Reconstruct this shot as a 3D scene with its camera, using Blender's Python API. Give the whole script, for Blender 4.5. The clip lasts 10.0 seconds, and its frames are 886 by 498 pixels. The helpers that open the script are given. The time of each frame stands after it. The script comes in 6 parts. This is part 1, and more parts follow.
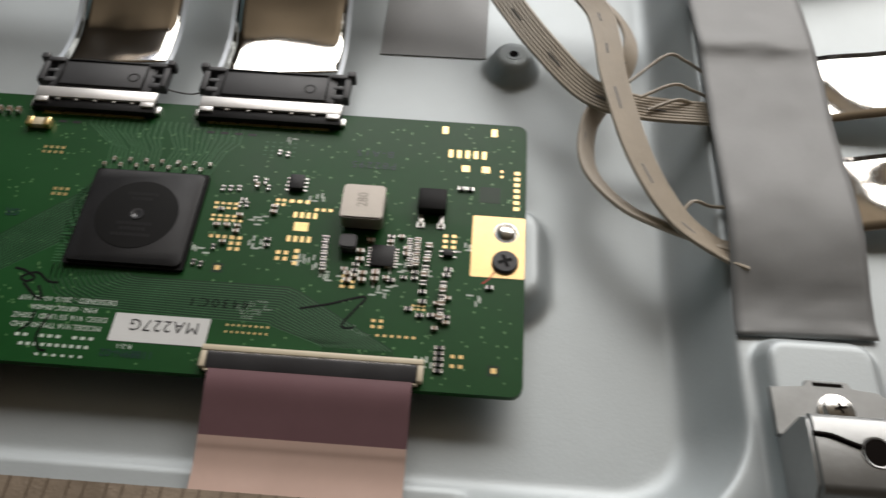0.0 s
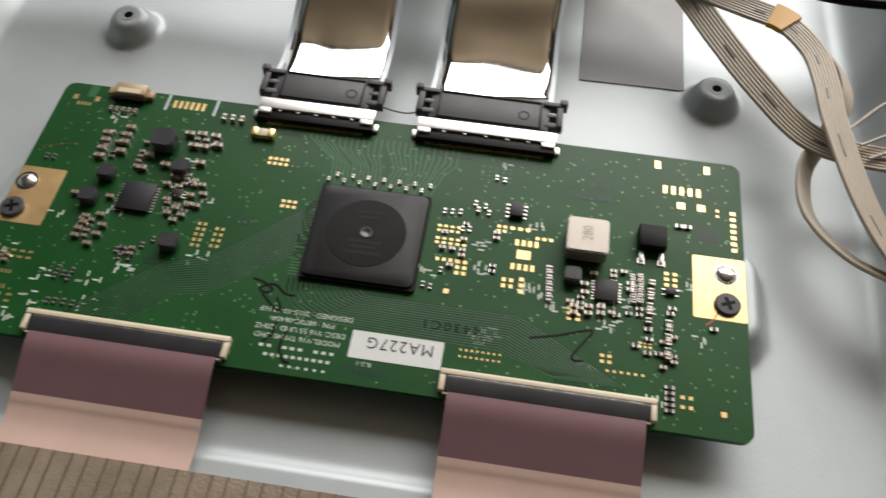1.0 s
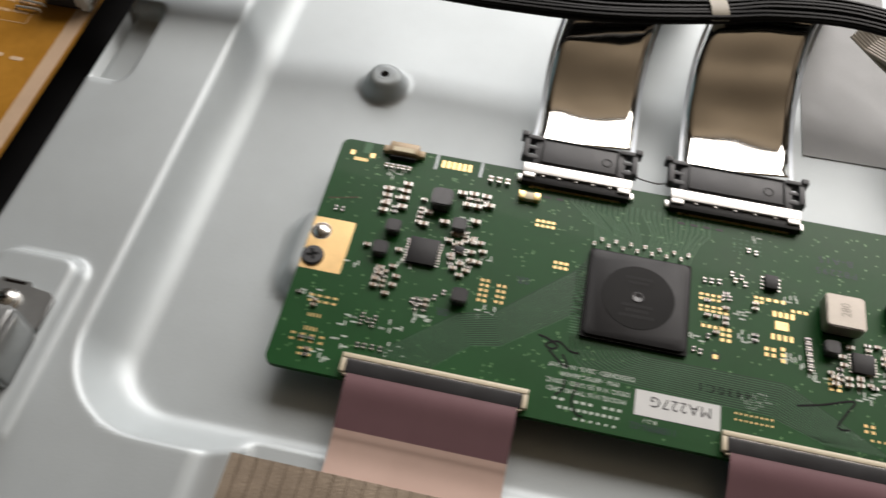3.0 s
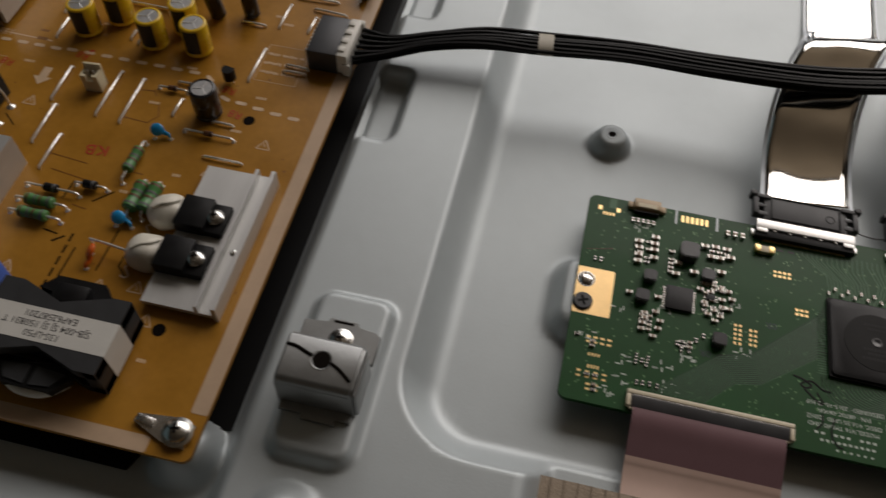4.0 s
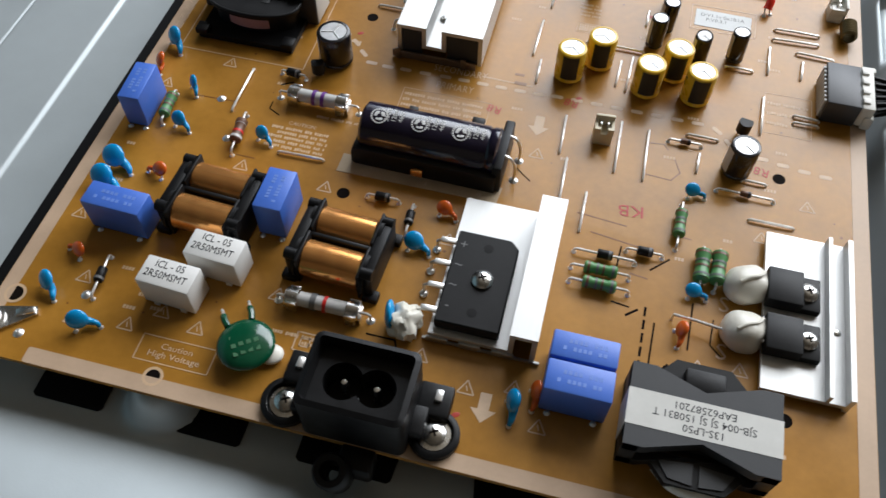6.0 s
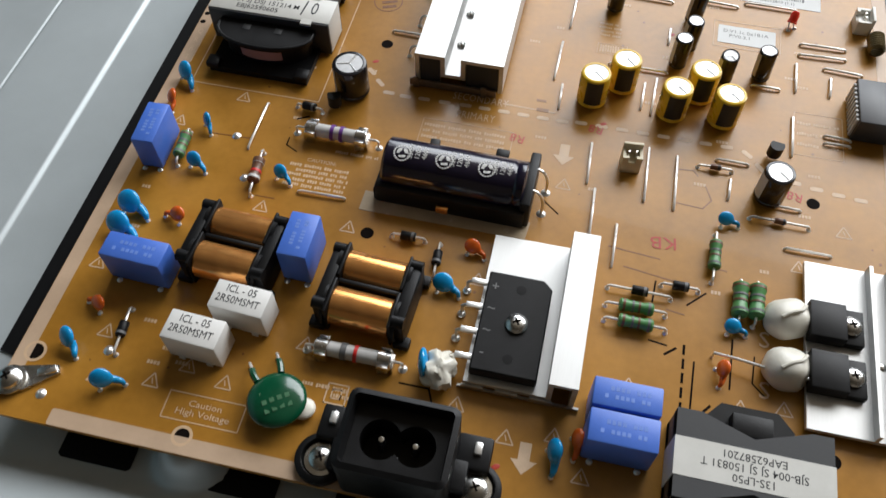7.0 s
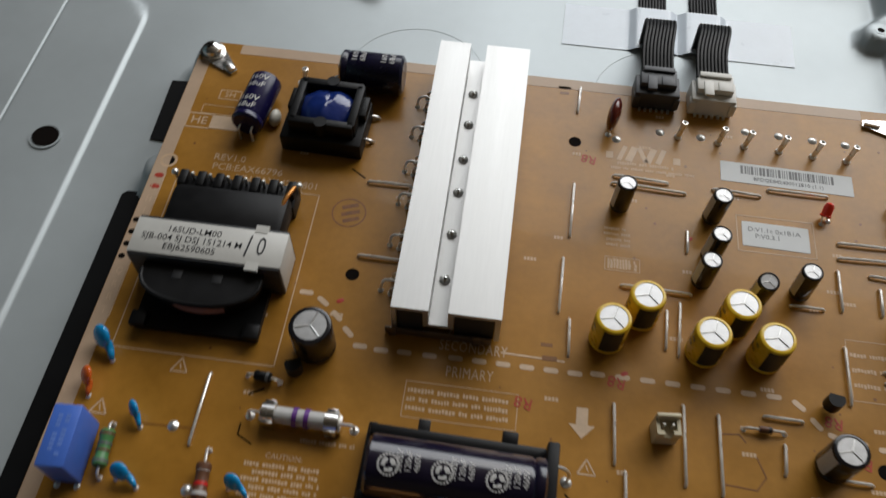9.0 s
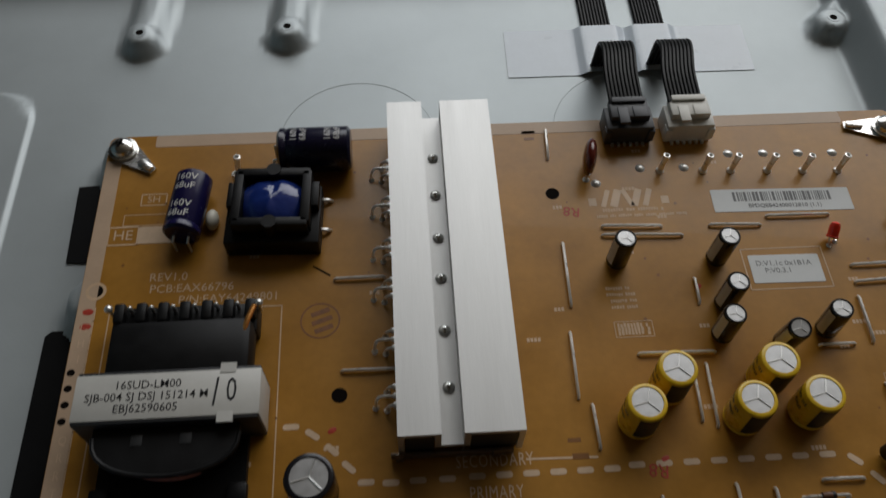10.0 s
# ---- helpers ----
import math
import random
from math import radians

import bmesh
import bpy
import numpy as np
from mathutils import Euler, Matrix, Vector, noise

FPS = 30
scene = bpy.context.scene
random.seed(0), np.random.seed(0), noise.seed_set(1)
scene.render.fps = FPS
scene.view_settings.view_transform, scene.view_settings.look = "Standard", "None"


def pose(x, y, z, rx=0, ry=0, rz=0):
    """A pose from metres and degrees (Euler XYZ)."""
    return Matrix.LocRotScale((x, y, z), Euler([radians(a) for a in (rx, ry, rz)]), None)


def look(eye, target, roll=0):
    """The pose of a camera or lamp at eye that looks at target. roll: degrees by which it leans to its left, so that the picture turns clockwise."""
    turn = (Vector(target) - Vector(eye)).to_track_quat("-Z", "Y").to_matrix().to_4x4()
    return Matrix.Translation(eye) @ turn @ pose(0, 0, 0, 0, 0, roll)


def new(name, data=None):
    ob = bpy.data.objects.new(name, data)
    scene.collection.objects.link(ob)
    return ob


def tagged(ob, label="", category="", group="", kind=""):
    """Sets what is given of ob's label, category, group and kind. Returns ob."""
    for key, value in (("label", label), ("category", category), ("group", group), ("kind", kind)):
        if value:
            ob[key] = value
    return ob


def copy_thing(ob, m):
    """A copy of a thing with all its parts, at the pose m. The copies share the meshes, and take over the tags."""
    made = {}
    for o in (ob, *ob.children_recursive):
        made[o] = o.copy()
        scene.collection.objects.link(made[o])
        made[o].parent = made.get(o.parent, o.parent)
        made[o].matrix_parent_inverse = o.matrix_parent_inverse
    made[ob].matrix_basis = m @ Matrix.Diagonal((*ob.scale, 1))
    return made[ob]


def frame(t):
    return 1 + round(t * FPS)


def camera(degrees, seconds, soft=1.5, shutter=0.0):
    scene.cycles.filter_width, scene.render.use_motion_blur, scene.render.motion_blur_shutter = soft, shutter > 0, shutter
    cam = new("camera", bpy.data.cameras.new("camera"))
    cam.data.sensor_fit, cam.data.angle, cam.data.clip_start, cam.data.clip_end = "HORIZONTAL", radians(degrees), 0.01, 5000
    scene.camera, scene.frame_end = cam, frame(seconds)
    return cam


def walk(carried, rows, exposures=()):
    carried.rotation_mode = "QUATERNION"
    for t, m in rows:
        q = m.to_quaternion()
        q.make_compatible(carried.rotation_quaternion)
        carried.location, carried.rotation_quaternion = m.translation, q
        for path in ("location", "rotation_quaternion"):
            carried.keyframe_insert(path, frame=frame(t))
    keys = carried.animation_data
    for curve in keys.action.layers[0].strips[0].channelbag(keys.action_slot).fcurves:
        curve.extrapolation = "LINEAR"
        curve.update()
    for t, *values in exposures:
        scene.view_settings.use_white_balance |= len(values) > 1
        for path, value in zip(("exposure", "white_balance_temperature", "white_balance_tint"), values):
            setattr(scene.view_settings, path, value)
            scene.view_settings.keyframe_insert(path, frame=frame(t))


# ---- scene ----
cam = camera(56.53, 10.0, shutter=0.4)
EXPOSURE = [(0.0, -0.11, 6760, 12), (0.5, 0.23, 6760, 12), (1.0, 0.32, 6760, 12), (2.0, 0.53, 6760, 12), (2.6, 0.33, 6810, 13), (3.5, -0.25, 6890, 14), (4.0, -0.88, 6990, 15), (4.5, -0.72, 7000, 13), (5.0, -0.02, 6820, 10), (5.5, 0.33, 6270, 9), (6.0, 0.55, 6010, 9), (7.5, 0.53, 6260, 9), (8.0, 0.4, 6260, 9), (8.5, 0.23, 6260, 9), (9.0, -0.32, 6340, 9), (9.5, -0.75, 6360, 9), (10.0, -0.97, 6360, 9)]
PATH = [
    (0, (0.2564, -0.0263, 0.1464), (0.2552, 0.0017, 0.1051), 1.9),
    (0.5, (0.2345, -0.0242, 0.1489), (0.2319, 0.0032, 0.1071), 1.4),
    (1, (0.2138, -0.0243, 0.1547), (0.2105, 0.0027, 0.1127), 1.9),
    (1.5, (0.1983, -0.0250, 0.1602), (0.1936, 0.0016, 0.1181), 0.7),
    (2, (0.1931, -0.0236, 0.1619), (0.1875, 0.0027, 0.1198), -0.3),
    (2.2, (0.1938, -0.0237, 0.1601), (0.1878, 0.0028, 0.1181), -0.7),
    (3.3, (0.1286, -0.0419, 0.1841), (0.1242, -0.0146, 0.1425), 3.4),
    (3.5, (0.1143, -0.0481, 0.1883), (0.1094, -0.0206, 0.1469), 2.6),
    (4, (0.0837, -0.0569, 0.2053), (0.0781, -0.0295, 0.1638), 1.9),
    (4.5, (0.0551, -0.0574, 0.2087), (0.0485, -0.0307, 0.1670), 1.6),
    (5, (0.0018, -0.0580, 0.2054), (-0.0048, -0.0304, 0.1643), 1.9),
    (5.5, (-0.0534, -0.0623, 0.1988), (-0.0603, -0.0352, 0.1573), 0.8),
    (6, (-0.0821, -0.0666, 0.1993), (-0.0885, -0.0397, 0.1576), 1.1),
    (6.2, (-0.0873, -0.0680, 0.1951), (-0.0935, -0.0405, 0.1538), 1.6),
    (7.5, (-0.0952, -0.0378, 0.2055), (-0.1014, -0.0121, 0.1630), -1.8),
    (8, (-0.0949, -0.0238, 0.2036), (-0.1012, 0.0020, 0.1613), -2.3),
    (8.5, (-0.1044, 0.0021, 0.2073), (-0.1098, 0.0277, 0.1647), -1.4),
    (9, (-0.1230, 0.0343, 0.2013), (-0.1259, 0.0613, 0.1593), 1.7),
    (9.5, (-0.1498, 0.0546, 0.1922), (-0.1470, 0.0811, 0.1499), 6.1),
    (10, (-0.1436, 0.0724, 0.1915), (-0.1413, 0.0990, 0.1492), 1.7),
]
walk(cam, [(t, look(eye, target, roll)) for t, eye, target, roll in PATH], EXPOSURE)

# ---- light ----
world = bpy.data.worlds.new("sky")
scene.world = world
world.use_nodes = True
wn = world.node_tree
sky = wn.nodes.new("ShaderNodeTexSky")
sky.sky_type, sky.sun_disc, sky.sun_elevation, sky.sun_rotation = "NISHITA", False, radians(40), radians(30)
wn.links.new(sky.outputs["Color"], wn.nodes["Background"].inputs["Color"])
wn.nodes["Background"].inputs["Strength"].default_value = 0.1
lamp = bpy.data.lights.new("window_light", "AREA")
lamp.shape, lamp.size, lamp.size_y, lamp.energy, lamp.color = "RECTANGLE", 2.3, 1.25, 46.0, (1.0, 0.99, 0.96)
lamp_ob = new("window_light", lamp)
lamp_ob.matrix_world = look((0.68, 1.36, 1.12), (0.54, 0.0, 1.0))

MM = 0.001


# ---- mesh helpers (millimetres) ----
def B():
    return bmesh.new()


def box(bm, x, y, z, sx, sy, sz, bev=0.0, rz=0.0, seg=2):
    """A box whose base is centred on x, y at height z."""
    m = Matrix.Translation((x, y, z + sz / 2)) @ Matrix.Rotation(radians(rz), 4, "Z") @ Matrix.Diagonal((sx, sy, sz, 1))
    vs = bmesh.ops.create_cube(bm, size=1, matrix=m)["verts"]
    if bev:
        es = list({e for v in vs for e in v.link_edges})
        bmesh.ops.bevel(bm, geom=es, offset=bev, segments=seg, affect="EDGES", profile=0.5)


def cyl(bm, p, q, r, seg=20, r2=None):
    p, q = Vector(p), Vector(q)
    m = Matrix.Translation((p + q) / 2) @ (q - p).to_track_quat("Z", "Y").to_matrix().to_4x4()
    bmesh.ops.create_cone(bm, cap_ends=True, segments=seg, radius1=r, radius2=r if r2 is None else r2, depth=(q - p).length, matrix=m)


def ball(bm, x, y, z, rx, ry, rz_, seg=16, turn=0.0):
    m = Matrix.Translation((x, y, z)) @ Matrix.Rotation(radians(turn), 4, "Z") @ Matrix.Diagonal((rx, ry, rz_, 1))
    return bmesh.ops.create_uvsphere(bm, u_segments=seg, v_segments=max(6, seg // 2), radius=1, matrix=m)["verts"]


def lathe(bm, prof, p=(0, 0, 0), axis=(0, 0, 1), seg=28):
    """Turns the profile of (radius, height) round an axis that starts at p."""
    q = Vector(axis).to_track_quat("Z", "Y").to_matrix().to_4x4()
    m = Matrix.Translation(p) @ q
    rings = []
    for r, h in prof:
        if r < 1e-6:
            rings.append([bm.verts.new(m @ Vector((0, 0, h)))])
        else:
            rings.append([bm.verts.new(m @ Vector((r * math.cos(2 * math.pi * i / seg), r * math.sin(2 * math.pi * i / seg), h))) for i in range(seg)])
    for a, b in zip(rings, rings[1:]):
        for i in range(seg):
            j = (i + 1) % seg
            if len(a) == 1 and len(b) > 1:
                bm.faces.new((a[0], b[j], b[i]))
            elif len(b) == 1 and len(a) > 1:
                bm.faces.new((a[i], a[j], b[0]))
            elif len(a) > 1:
                bm.faces.new((a[i], a[j], b[j], b[i]))


def prism(bm, poly, z0, z1):
    a = [bm.verts.new((x, y, z0)) for x, y in poly]
    b = [bm.verts.new((x, y, z1)) for x, y in poly]
    bm.faces.new(a[::-1]), bm.faces.new(b)
    for i in range(len(poly)):
        j = (i + 1) % len(poly)
        bm.faces.new((a[i], a[j], b[j], b[i]))


def side_prism(bm, poly, x0, x1, axis="x"):
    """A prism along x (or y) of a polygon given across it, as (y or x, z)."""
    at = (lambda s, u, v: (s, u, v)) if axis == "x" else (lambda s, u, v: (u, s, v))
    a = [bm.verts.new(at(x0, u, v)) for u, v in poly]
    b = [bm.verts.new(at(x1, u, v)) for u, v in poly]
    bm.faces.new(a), bm.faces.new(b[::-1])
    for i in range(len(poly)):
        j = (i + 1) % len(poly)
        bm.faces.new((a[j], a[i], b[i], b[j]))


def smooth_line(pts, n=6):
    """A Catmull-Rom line through the points."""
    P = [Vector(p) for p in pts]
    P = [2 * P[0] - P[1]] + P + [2 * P[-1] - P[-2]]
    out = []
    for a, b, c, d in zip(P, P[1:], P[2:], P[3:]):
        for k in range(n):
            t = k / n
            out.append(0.5 * (2 * b + (c - a) * t + (2 * a - 5 * b + 4 * c - d) * t * t + (3 * b - a - 3 * c + d) * t ** 3))
    return out + [P[-2]]


def tube(bm, pts, r, seg=8, close=True):
    P = [Vector(p) for p in pts]
    up, rings = Vector((0.13, 0.31, 0.94)), []
    for i, p in enumerate(P):
        d = (P[min(i + 1, len(P) - 1)] - P[max(i - 1, 0)]).normalized()
        u = d.cross(up)
        if u.length < 1e-3:
            u = d.cross(Vector((1, 0, 0)))
        u.normalize()
        v = u.cross(d).normalized()
        up = v
        w = r[i] if isinstance(r, list) else r
        rings.append([bm.verts.new(p + w * (math.cos(2 * math.pi * k / seg) * u + math.sin(2 * math.pi * k / seg) * v)) for k in range(seg)])
    for a, b in zip(rings, rings[1:]):
        for k in range(seg):
            bm.faces.new((a[k], a[(k + 1) % seg], b[(k + 1) % seg], b[k]))
    if close:
        bm.faces.new(rings[0][::-1]), bm.faces.new(rings[-1])


def ribbon(bm, pts, across, width, thick=0.25, cols=1, dip=None):
    """A thin strip along pts; across: the direction of its width, or one direction for each point."""
    P = [Vector(p) for p in pts]
    A = [Vector(a).normalized() for a in across] if isinstance(across, list) else [Vector(across).normalized()] * len(P)
    W = width if isinstance(width, list) else [width] * len(P)
    top, low = [], []
    for i, p in enumerate(P):
        d = (P[min(i + 1, len(P) - 1)] - P[max(i - 1, 0)]).normalized()
        n = A[i].cross(d).normalized()
        rt, rl = [], []
        for k in range(cols + 1):
            s = k / cols - 0.5
            o = p + A[i] * W[i] * s + (n * dip(i, s) if dip else Vector())
            rt.append(bm.verts.new(o + n * thick / 2)), rl.append(bm.verts.new(o - n * thick / 2))
        top.append(rt), low.append(rl)
    for i in range(len(P) - 1):
        for k in range(cols):
            bm.faces.new((top[i][k], top[i][k + 1], top[i + 1][k + 1], top[i + 1][k]))
            bm.faces.new((low[i][k + 1], low[i][k], low[i + 1][k], low[i + 1][k + 1]))
        bm.faces.new((top[i][0], top[i + 1][0], low[i + 1][0], low[i][0]))
        bm.faces.new((top[i + 1][-1], top[i][-1], low[i][-1], low[i + 1][-1]))
    for t, l in ((top[0], low[0]), (top[-1][::-1], low[-1][::-1])):
        for k in range(cols):
            bm.faces.new((t[k + 1], t[k], l[k], l[k + 1]))


def round_rect(x0, y0, x1, y1, r, n=5):
    out = []
    for cx, cy, a in ((x1 - r, y1 - r, 0), (x0 + r, y1 - r, 90), (x0 + r, y0 + r, 180), (x1 - r, y0 + r, 270)):
        out += [(cx + r * math.cos(radians(a + 90 * k / n)), cy + r * math.sin(radians(a + 90 * k / n))) for k in range(n + 1)]
    return out


def mesh_of(bm, name, mat, sharp=38):
    bmesh.ops.recalc_face_normals(bm, faces=bm.faces)
    me = bpy.data.meshes.new(name)
    bm.to_mesh(me)
    bm.free()
    me.transform(Matrix.Scale(MM, 4))
    me.materials.append(mat)
    me.polygons.foreach_set("use_smooth", [True] * len(me.polygons))
    me.set_sharp_from_angle(angle=radians(sharp))
    return me


def part(name, bm, mat, parent=None, label="", sharp=38):
    ob = new(name, mesh_of(bm, name, mat, sharp))
    ob.parent = parent
    return tagged(ob, label)


def thing(name, x, y, z=0.0, rz=0.0, label="", category="", group="", kind=""):
    ob = new(name)
    ob.empty_display_size = 0.005
    ob.matrix_basis = pose(x * MM, y * MM, z * MM, 0, 0, rz)
    return tagged(ob, label, category, group, kind)


def text_mesh(s, size, mat, spacing=1.0, bold=0.0):
    cu = bpy.data.curves.new("letters", "FONT")
    cu.body, cu.size, cu.align_x, cu.align_y, cu.space_line, cu.space_character, cu.resolution_u = s, size * MM, "CENTER", "CENTER", 1.0, spacing, 2
    cu.offset = bold * size * MM
    tmp = bpy.data.objects.new("letters", cu)
    me = bpy.data.meshes.new_from_object(tmp)
    bpy.data.objects.remove(tmp)
    me.materials.append(mat)
    return me


def letters(s, x, y, z, size, mat, parent, rz=0.0, wide=1.0, spacing=1.0, name="lettering", bold=0.0):
    ob = new(name, text_mesh(s, size, mat, spacing, bold))
    ob.parent = parent
    ob.matrix_basis = pose(x * MM, y * MM, z * MM, 0, 0, rz) @ Matrix.Diagonal((wide, 1, 1, 1))
    return ob


# ---- materials ----
def mat(name, col, rough=0.5, metal=0.0, vary=0.12, scale=200.0, bump=0.0, bscale=900.0, spec=0.5, rvary=0.1, coat=0.0, tint=None, trans=0.0, stretch=(1, 1, 1)):
    """A painted, plastic or metal surface, mottled at two scales, with fine relief."""
    m = bpy.data.materials.new(name)
    m.use_nodes = True
    nt = m.node_tree
    bs = nt.nodes["Principled BSDF"]
    bs.inputs["Metallic"].default_value = metal
    bs.inputs["Specular IOR Level"].default_value = spec
    bs.inputs["Coat Weight"].default_value = coat
    bs.inputs["Transmission Weight"].default_value = trans
    tc = nt.nodes.new("ShaderNodeTexCoord")
    mp = nt.nodes.new("ShaderNodeMapping")
    mp.inputs["Scale"].default_value = stretch
    nt.links.new(tc.outputs["Object"], mp.inputs["Vector"])
    n1, n2 = nt.nodes.new("ShaderNodeTexNoise"), nt.nodes.new("ShaderNodeTexNoise")
    for n, s in ((n1, scale), (n2, scale * 7)):
        n.inputs["Scale"].default_value, n.inputs["Detail"].default_value = s, 4.0
        nt.links.new(mp.outputs["Vector"], n.inputs["Vector"])
    mx = nt.nodes.new("ShaderNodeMath")
    mx.operation = "MULTIPLY_ADD"
    nt.links.new(n2.outputs["Fac"], mx.inputs[0])
    mx.inputs[1].default_value = 0.4
    nt.links.new(n1.outputs["Fac"], mx.inputs[2])
    rp = nt.nodes.new("ShaderNodeMapRange")
    rp.inputs["From Min"].default_value, rp.inputs["From Max"].default_value = 0.4, 1.0
    nt.links.new(mx.outputs[0], rp.inputs["Value"])
    mc = nt.nodes.new("ShaderNodeMix")
    mc.data_type = "RGBA"
    lo = [c * (1 - vary) for c in col]
    hi = [min(1, c * (1 + vary)) for c in (tint or col)]
    mc.inputs[6].default_value, mc.inputs[7].default_value = (*lo, 1), (*hi, 1)
    nt.links.new(rp.outputs[0], mc.inputs[0])
    nt.links.new(mc.outputs[2], bs.inputs["Base Color"])
    rr = nt.nodes.new("ShaderNodeMapRange")
    rr.inputs["To Min"].default_value, rr.inputs["To Max"].default_value = max(0.02, rough - rvary), min(1, rough + rvary)
    nt.links.new(n1.outputs["Fac"], rr.inputs["Value"])
    nt.links.new(rr.outputs[0], bs.inputs["Roughness"])
    if bump:
        nb, bp = nt.nodes.new("ShaderNodeTexNoise"), nt.nodes.new("ShaderNodeBump")
        nb.inputs["Scale"].default_value, nb.inputs["Detail"].default_value = bscale, 3.0
        nt.links.new(mp.outputs["Vector"], nb.inputs["Vector"])
        bp.inputs["Strength"].default_value, bp.inputs["Distance"].default_value = bump, 0.0002
        nt.links.new(nb.outputs["Fac"], bp.inputs["Height"])
        nt.links.new(bp.outputs["Normal"], bs.inputs["Normal"])
    return m


STEEL = mat("galvanised_steel", (0.478, 0.522, 0.535), 0.48, 0.35, 0.05, 25, 0.12, 1500)
TAN = mat("phenolic_board", (0.345, 0.155, 0.017), 0.33, 0, 0.14, 60, 0.06, 1500, spec=0.36, coat=0.1, tint=(0.395, 0.187, 0.025))
EDGE = mat("board_margin", (0.52, 0.37, 0.25), 0.45, 0, 0.08, 120)
SILK = mat("silk_print", (0.6, 0.42, 0.26), 0.5, 0, 0.1, 300)
SILKW = mat("white_print", (0.62, 0.45, 0.3), 0.5, 0, 0.12, 300)
REDP = mat("red_stamp", (0.42, 0.03, 0.01), 0.5, 0, 0.25, 600)
SLOT = mat("cut_slot", (0.006, 0.004, 0.003), 0.85, 0, 0.2, 300, spec=0.08)
BROWNL = mat("brown_track", (0.2, 0.075, 0.008), 0.4, 0, 0.2, 300)
SHEET = mat("black_insulation", (0.006, 0.006, 0.0065), 0.55, 0, 0.2, 80, spec=0.14)
BLACK = mat("black_plastic", (0.007, 0.007, 0.0075), 0.44, 0, 0.25, 250, 0.15, 2500, spec=0.22)
BLACKG = mat("gloss_black_sleeve", (0.01, 0.01, 0.013), 0.22, 0, 0.2, 250)
NAVY = mat("navy_sleeve", (0.012, 0.01, 0.06), 0.24, 0, 0.2, 250)
CHARC = mat("charcoal_core", (0.024, 0.025, 0.027), 0.55, 0, 0.15, 300, 0.1, 2500)
ALU = mat("brushed_aluminium", (0.64, 0.64, 0.63), 0.52, 0.85, 0.06, 40, 0.1, 600, stretch=(6, 0.4, 6))
ALUD = mat("cut_aluminium", (0.55, 0.55, 0.54), 0.42, 0.9, 0.1, 150)
TIN = mat("tinned_wire", (0.86, 0.84, 0.8), 0.3, 0.6, 0.1, 400)
SOLDER = mat("solder", (0.85, 0.85, 0.83), 0.32, 0.8, 0.06, 500)
CHROME = mat("zinc_screw", (0.66, 0.66, 0.64), 0.25, 1.0, 0.12, 400)
COPPER = mat("enamelled_copper", (0.95, 0.43, 0.13), 0.2, 0.8, 0.12, 300)
BLUEF = mat("blue_film_case", (0.07, 0.17, 0.62), 0.4, 0, 0.08, 150, 0.05, 2500)
BLUED = mat("blue_disc_lacquer", (0.012, 0.29, 0.62), 0.2, 0, 0.12, 250, coat=0.3)
ORANGE = mat("orange_lacquer", (0.66, 0.115, 0.012), 0.25, 0, 0.15, 250, coat=0.3)
MAROON = mat("maroon_lacquer", (0.1, 0.012, 0.006), 0.2, 0, 0.15, 250, coat=0.3)
GREEND = mat("green_lacquer", (0.004, 0.065, 0.028), 0.2, 0, 0.15, 250, coat=0.3)
GREENR = mat("green_resistor", (0.075, 0.23, 0.07), 0.4, 0, 0.15, 300)
BROWNR = mat("brown_resistor", (0.14, 0.06, 0.03), 0.4, 0, 0.15, 300)
WHITER = mat("grey_resistor", (0.55, 0.54, 0.52), 0.4, 0, 0.08, 300)
PURPLE = mat("purple_band", (0.14, 0.04, 0.25), 0.4)
REDB = mat("red_band", (0.6, 0.02, 0.015), 0.4)
WHITE = mat("white_ceramic", (0.72, 0.71, 0.68), 0.5, 0, 0.04, 150, 0.05, 2500)
WPLAST = mat("white_plastic", (0.72, 0.7, 0.64), 0.42, 0, 0.05, 200)
CREAM = mat("cream_plastic", (0.66, 0.58, 0.4), 0.42, 0, 0.06, 200)
GLUE = mat("silicone_glue", (0.72, 0.69, 0.6), 0.35, 0, 0.05, 300, 0.2, 700)
LABEL = mat("paper_label", (0.68, 0.69, 0.68), 0.55, 0, 0.04, 200)
LABELG = mat("core_tape", (0.6, 0.59, 0.55), 0.38, 0, 0.05, 200)
INK = mat("black_ink", (0.012, 0.012, 0.014), 0.5, 0, 0.2, 600)
PENINK = mat("marker_ink", (0.002, 0.002, 0.0022), 0.55, 0, 0.2, 600, spec=0.15)
GREYINK = mat("grey_ink", (0.12, 0.12, 0.12), 0.5, 0, 0.2, 600)
YELLOW = mat("yellow_sleeve", (0.74, 0.47, 0.02), 0.28, 0, 0.1, 250)
CANTOP = mat("can_top", (0.5, 0.5, 0.5), 0.42, 0.8, 0.12, 400)
REDLED = mat("red_lens", (0.9, 0.045, 0.02), 0.15, 0, 0.1, 300, coat=0.5)
BLUETAPE = mat("blue_winding_tape", (0.012, 0.03, 0.17), 0.15, 0, 0.2, 250, 1.0, 260, coat=0.4)
GREENB = mat("green_solder_mask", (0.0056, 0.065, 0.012), 0.42, 0, 0.14, 60, 0.05, 2500, spec=0.24, coat=0.04)
TRACE = mat("buried_track", (0.003, 0.03, 0.008), 0.42, 0, 0.1, 200, spec=0.35)
TRACEL = mat("light_track", (0.03, 0.13, 0.045), 0.4, 0, 0.15, 200, spec=0.4)
